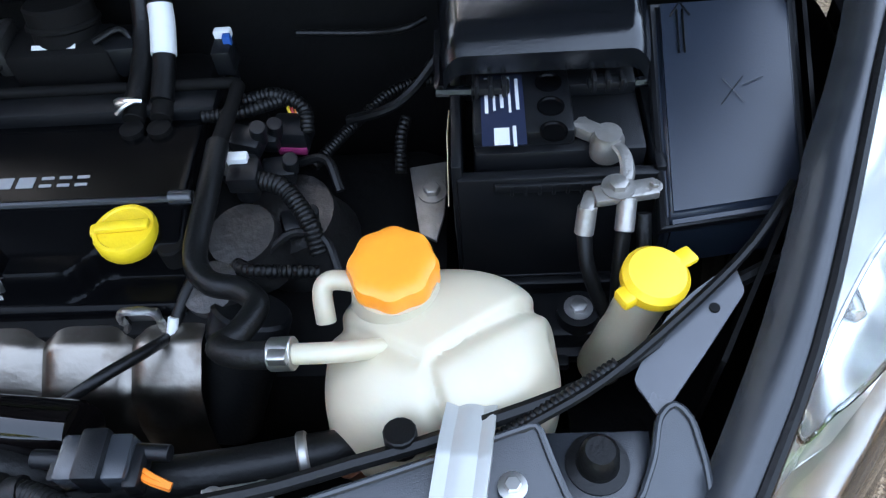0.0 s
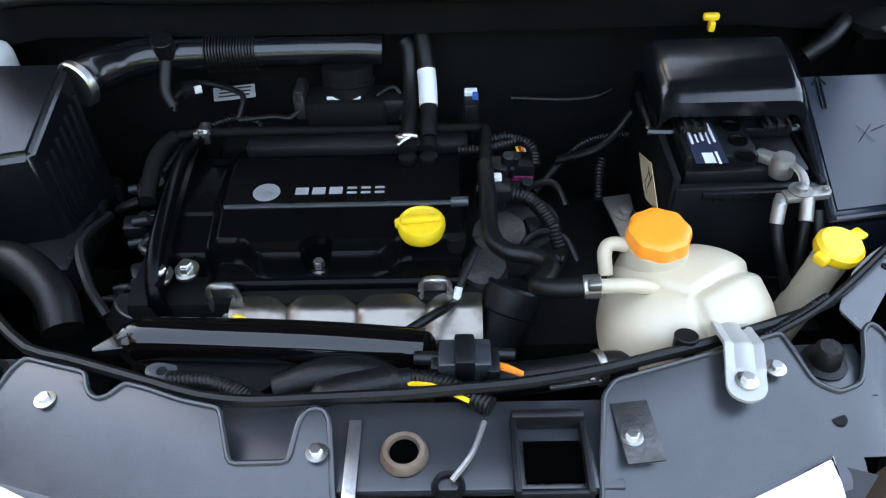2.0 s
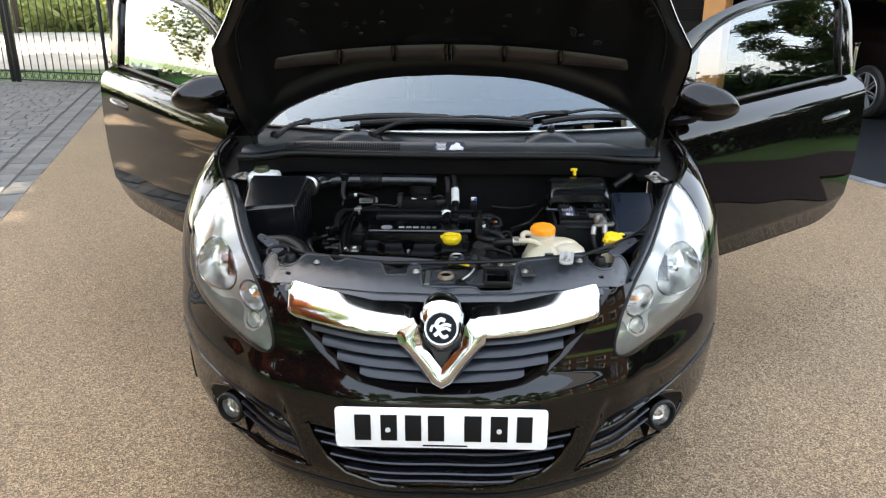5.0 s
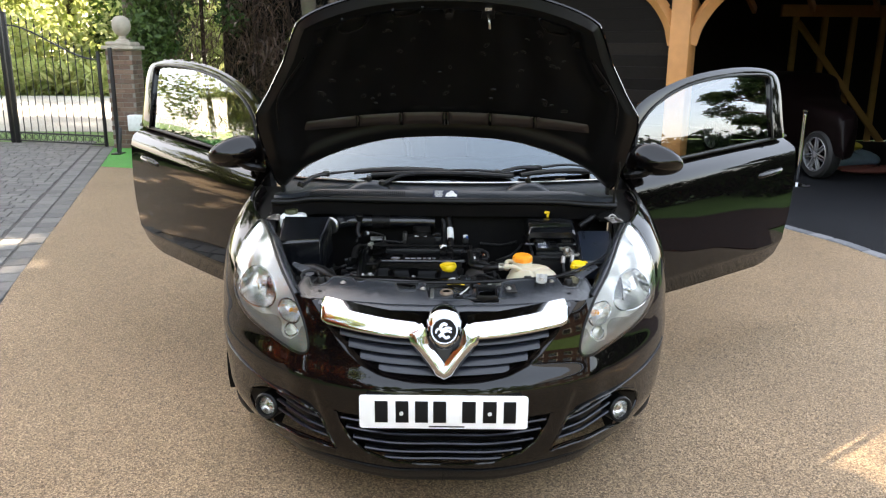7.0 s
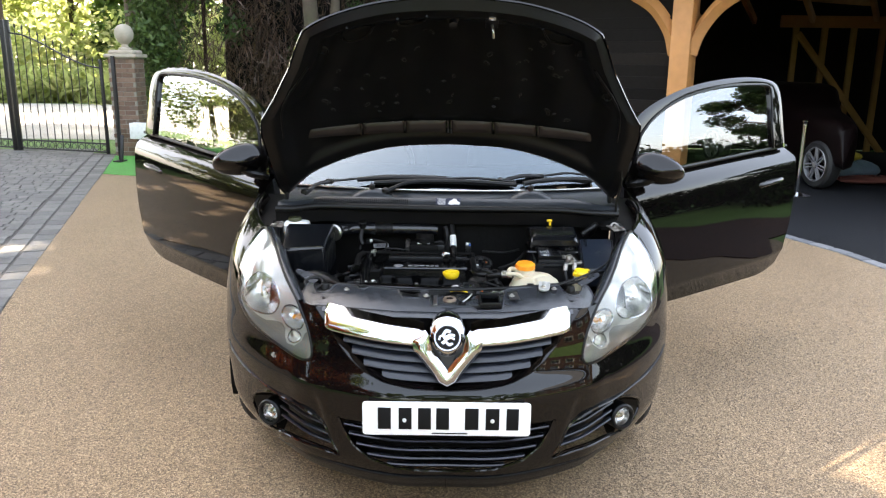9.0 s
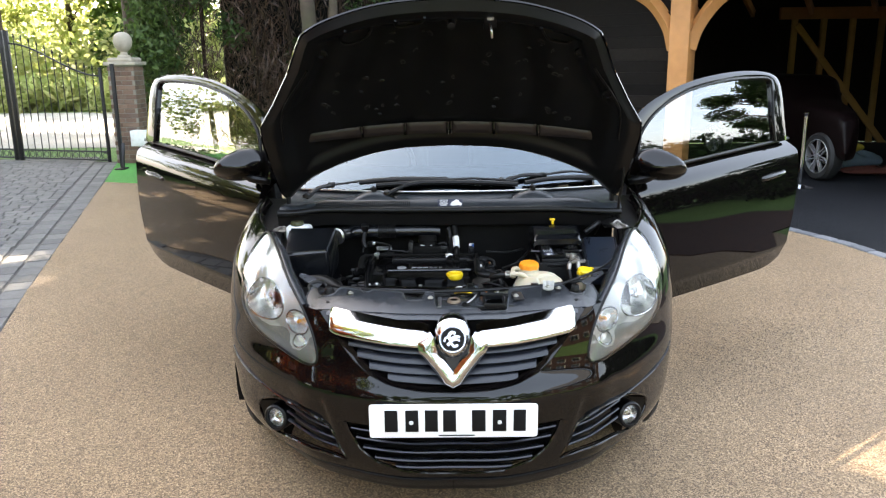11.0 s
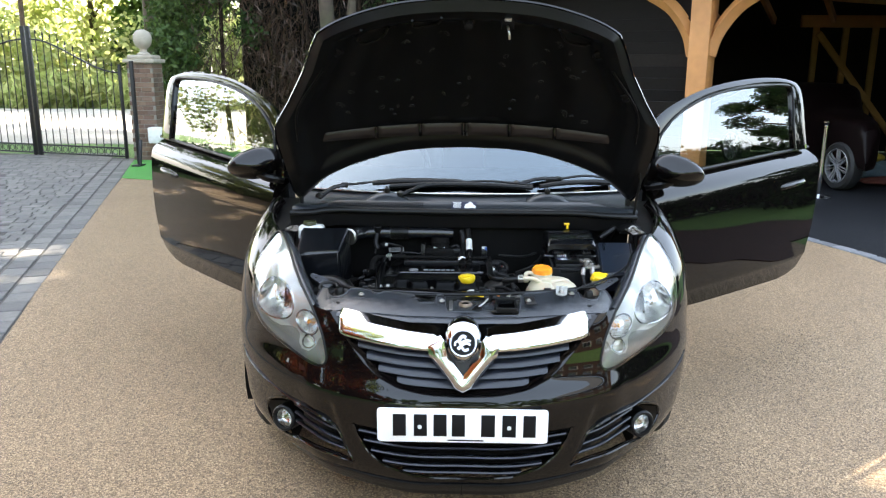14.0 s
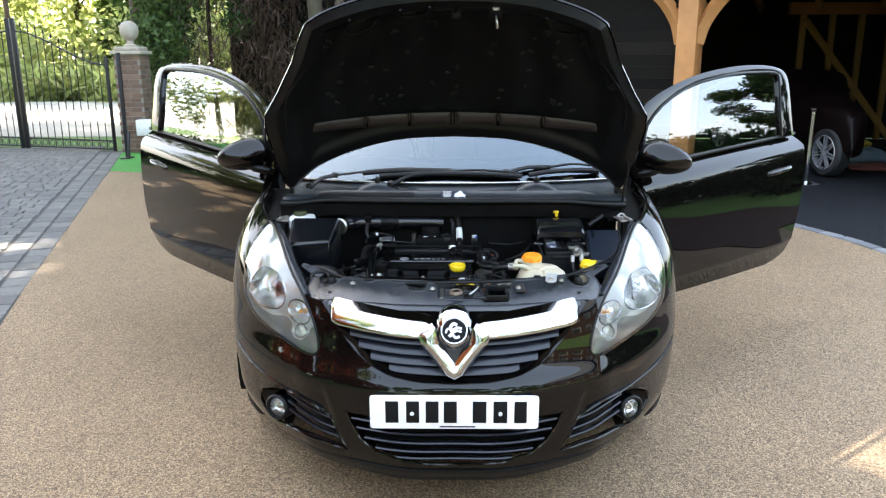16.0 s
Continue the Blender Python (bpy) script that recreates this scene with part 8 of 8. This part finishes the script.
# high crowns out of view, added to keep the sun off the drive
for i, (x, y, h, sp) in enumerate([(-13.6, 16.5, 17, 5.2), (-14.4, 23.6, 16, 3.4), (-3.6, 15.2, 18, 5.2), (0.6, 16.8, 19, 5.2), (4.8, 17.5, 19, 5.0), (-6.6, 14.8, 18, 4.4), (9.5, 16.5, 17, 4.6), (-9.6, 12.9, 18, 4.8)]):
    tree("shade_tree", (x, y), h, sp, LEAF, 24000, 0.21, 100 + i, "tall green tree with an unseen high crown, added to shade the drive", 0.08 if x < -14 else 0.24, 0.62 if x < -14 else 0.34, 70)
for i, (x, y, h, sp) in enumerate([(-5.4, -0.7, 5.2, 2.0), (-5.8, -2.7, 5.0, 2.0), (-7.6, -0.9, 3.6, 1.6), (-5.2, -5.0, 2.6, 1.5)]):
    tree("autumn_tree", (x, y), h, sp, LEAF_R, 12000, 0.10, 90 + i, "small bushy tree with red autumn leaves", 0.06, 0.08, 40)
for i, (x, y) in enumerate([(-10.6, 1.6), (-11.2, 3.2), (-10.8, 4.6)]):
    tree("garden_shrub", (x, y), 1.0 + 0.2 * (i % 2), 1.0, LEAF_Y, 5000, 0.09, 140 + i, "rounded yellow-green shrub at the edge of the drive", 0.05, 0.08, 26)
tree("cedar", (18.5, 6.3), 5.2, 2.1, LEAF_D, 16000, 0.085, 80, "dark green cedar beyond the garden hedge", 0.2, 0.25, 30)
for x, y, h, sp, sd_ in ((-9.5, -7.5, 8.5, 3.2, 81), (-11.2, -2.2, 9.0, 3.2, 82)):
    tree("garden_tree", (x, y), h, sp, LEAF_Y, 15000, 0.13, sd_, "yellow-green garden tree on the lawn", 0.16, 0.12, 46)
for i, (x, y, h, sp) in enumerate([(-9.0, -12.5, 5.0, 2.4), (-4.6, -14.0, 5.5, 2.6), (0.2, -14.5, 5.0, 2.6), (4.8, -13.6, 5.4, 2.5), (8.6, -12.0, 5.0, 2.3)]):
    tree("garden_tree", (x, y), h, sp, LEAF, 9000, 0.14, 160 + i, "green garden tree at the end of the drive", 0.14, 0.10, 40)
gh = tagged(thing("garden_hedge", "dark clipped garden hedge beside the lawn", "hedge", (7.9, 0, 0)), kind="stuff")
leaves("hedge_leaves", [(7.9 + g.uniform(-0.4, 0.4), g.uniform(-2.0, 4.6), g.uniform(0.1, 1.15)) for i in range(160)], [0.4] * 160, 30000, 0.07, LEAF_D, gh, 31, 1.0)
sh = tagged(thing("side_hedge", "dark low hedge beyond the side drive", "hedge", (-12.4, 6, 0)), kind="stuff")
leaves("hedge_leaves", [(-12.4 + g.uniform(-0.4, 0.4), g.uniform(1.5, 11.0), g.uniform(0.1, 0.55)) for i in range(170)], [0.4] * 170, 17000, 0.07, LEAF_D, sh, 33, 1.0)
house = thing("house", "brown brick house with white windows", "house", (13.4, -9.2, 0))
HB = ground_mat("brickwork", (0.07, 0.036, 0.026), (0.10, 0.052, 0.036), (0.13, 0.075, 0.052), 9, 0.3, 9)
part("wall", box((0.4, 11, 4.8), (13.4, -9.2, 2.4)), HB, house)
part("roof", thick(grid(lambda a, b: Vector((12.8 + 3.5 * b, -15.2 + 12 * a, 4.8 + 2.6 * b)), 2, 2), 0.15), TILE, house)
for y in (-11.2, -9.2, -7.2, -5.2, -3.2):
    for z in (1.3, 3.6):
        w = part("window", box((0.08, 1.15, 1.2), (13.18, y - 2, z), 0.01), WHITE, house, "white framed window")
        for k in (-1, 1):
            part("pane", box((0.02, 0.48, 1.02), (13.135, y - 2 + 0.27 * k, z), 0.004), WINDOW, w)
# dark ground added out of view, to be mirrored in the right door
slab("reflected_bed", [(3.3, -8.0), (5.9, -8.0), (5.9, 3.6), (4.9, 3.9), (4.4, 2.75), (3.5, 2.6)], 0.010, SOIL, "unseen dark red-brown bed added to darken the door's reflection", "flower bed")
slab("lawn", [(-22, -16), (-3.6, -16), (-3.9, -0.6), (-4.4, 0.15), (-22, 0.15)], 0.004, LAWN, "mown garden lawn", "lawn")
# chrome barrier posts and a dark parked car inside the garage
for i, (x, y) in enumerate([(4.22, 6.95), (5.3, 6.1)]):
    sp_ = thing("barrier_post", "slim chrome barrier post", "post", (x, y, 0), "chrome barrier posts")
    part("base", lathe([(0.15, 0), (0.15, 0.012), (0.05, 0.035), (0.03, 0.04)], 28, pose(x, y, 0.0)), CHROME, sp_)
    part("tube", lathe([(0.025, 0.03), (0.025, 0.82), (0.03, 0.825), (0.03, 0.84), (0.025, 0.845), (0.025, 0.86), (0.036, 0.875), (0.036, 0.89), (0.01, 0.90)], 20, pose(x, y, 0.0)), CHROME, sp_)
pc = thing("parked_car", "dark car parked inside the garage", "car", (5.4, 8.4, 0))
PCM = pose(4.66, 7.44, 0, 0, 0, 11.5)
DARKPAINT = mat("dark red paint", (0.004, 0.0018, 0.0018), 0.5, 0.0, coat=0.04, Specular_IOR_Level=0.1)


def parked_body(a, b):
    y = -0.42 + 4.0 * b
    w = lerp(y, (-0.42, -0.40, -0.30, 0.0, 0.8, 2.0, 3.0, 3.58), (0.01, 0.06, 0.13, 0.24, 0.45, 0.80, 0.80, 0.55))
    top = lerp(y, (-0.42, -0.38, -0.28, 0.2, 0.7, 1.4, 2.6, 3.58), (0.40, 0.68, 0.84, 0.92, 0.98, 1.28, 1.28, 0.9))
    ang = 2 * math.pi * a
    c, s_ = math.cos(ang), math.sin(ang)
    z = 0.30 + (top - 0.30) * (0.5 + 0.5 * math.copysign(abs(s_) ** 0.6, s_))
    tuck = 0.16 * max(0, (z - 0.95) / 0.4)
    return Vector((0.02 + tuck + w * (1 + math.copysign(abs(c) ** 0.5, c)) * (1 - 0.2 * tuck), y, z))


part("body", moved(grid(parked_body, 44, 40, closed_u=True), PCM), DARKPAINT, pc)
for yy in (0.05, 2.5):
    wh = part("wheel", cyl(0.05, PCM @ Vector((0.02, yy, 0.30)), PCM @ Vector((0.10, yy, 0.30)), 16), DARK, pc)
    wm = PCM @ pose(0.08, yy, 0.31, 0, -90, 0)
    part("tyre", lathe([(0.21, -0.09), (0.27, -0.09), (0.295, -0.06), (0.295, 0.06), (0.27, 0.09), (0.21, 0.09)], 40, wm, None, False), TYRE, wh)
    part("rim", merge(lathe([(0.20, 0.02), (0.225, 0.085), (0.205, 0.095), (0.20, 0.06)], 40, wm, None, False), *[moved(box((0.19, 0.018, 0.03), (0.11, 0.018 * (1 if k % 2 else -1), 0.07), 0.005), wm @ pose(0, 0, 0, 0, 0, (k // 2) * 51.4)) for k in range(14)], lathe([(0.04, 0.05), (0.04, 0.09), (0.02, 0.095)], 20, wm)), ALLOY, wh)
for (x, y, z), sz, m, lab in (((5.5, 8.55, 0.30), (0.55, 0.35, 0.16), mat("dull yellow plastic", (0.22, 0.17, 0.02), 0.5, var=0.3, scale=12), "crumpled yellow plastic bag on the heap"), ((5.65, 8.5, 0.12), (0.75, 0.45, 0.26), mat("pale blue plastic", (0.06, 0.09, 0.10), 0.5, var=0.3, scale=12), "pale blue plastic bag on the garage floor"), ((5.75, 8.0, 0.05), (1.1, 0.5, 0.10), mat("rust red cloth", (0.09, 0.022, 0.012), 0.8, var=0.3, scale=12), "rust red sheet lying on the garage floor")):
    bag = thing("bag" if "bag" in lab else "cloth_sheet", lab, "bag" if "bag" in lab else "cloth", (x, y, 0))
    gg = random.Random(int(x * 100))
    k1, k2 = gg.uniform(0, 6), gg.uniform(0, 6)
    part("skin", grid(lambda a, b: (lambda th, ph: Vector((x + sz[0] / 2 * math.cos(th) * math.sin(ph) * (1 + 0.15 * math.sin(5 * th + k1)), y + sz[1] / 2 * math.sin(th) * math.sin(ph) * (1 + 0.15 * math.sin(4 * th + k2)), z - sz[2] / 2 * math.cos(ph) * (1 + 0.2 * math.sin(7 * th + 3 * ph)))))(2 * math.pi * a, math.pi * (0.04 + 0.92 * b)), 40, 16, closed_u=True), m, bag)
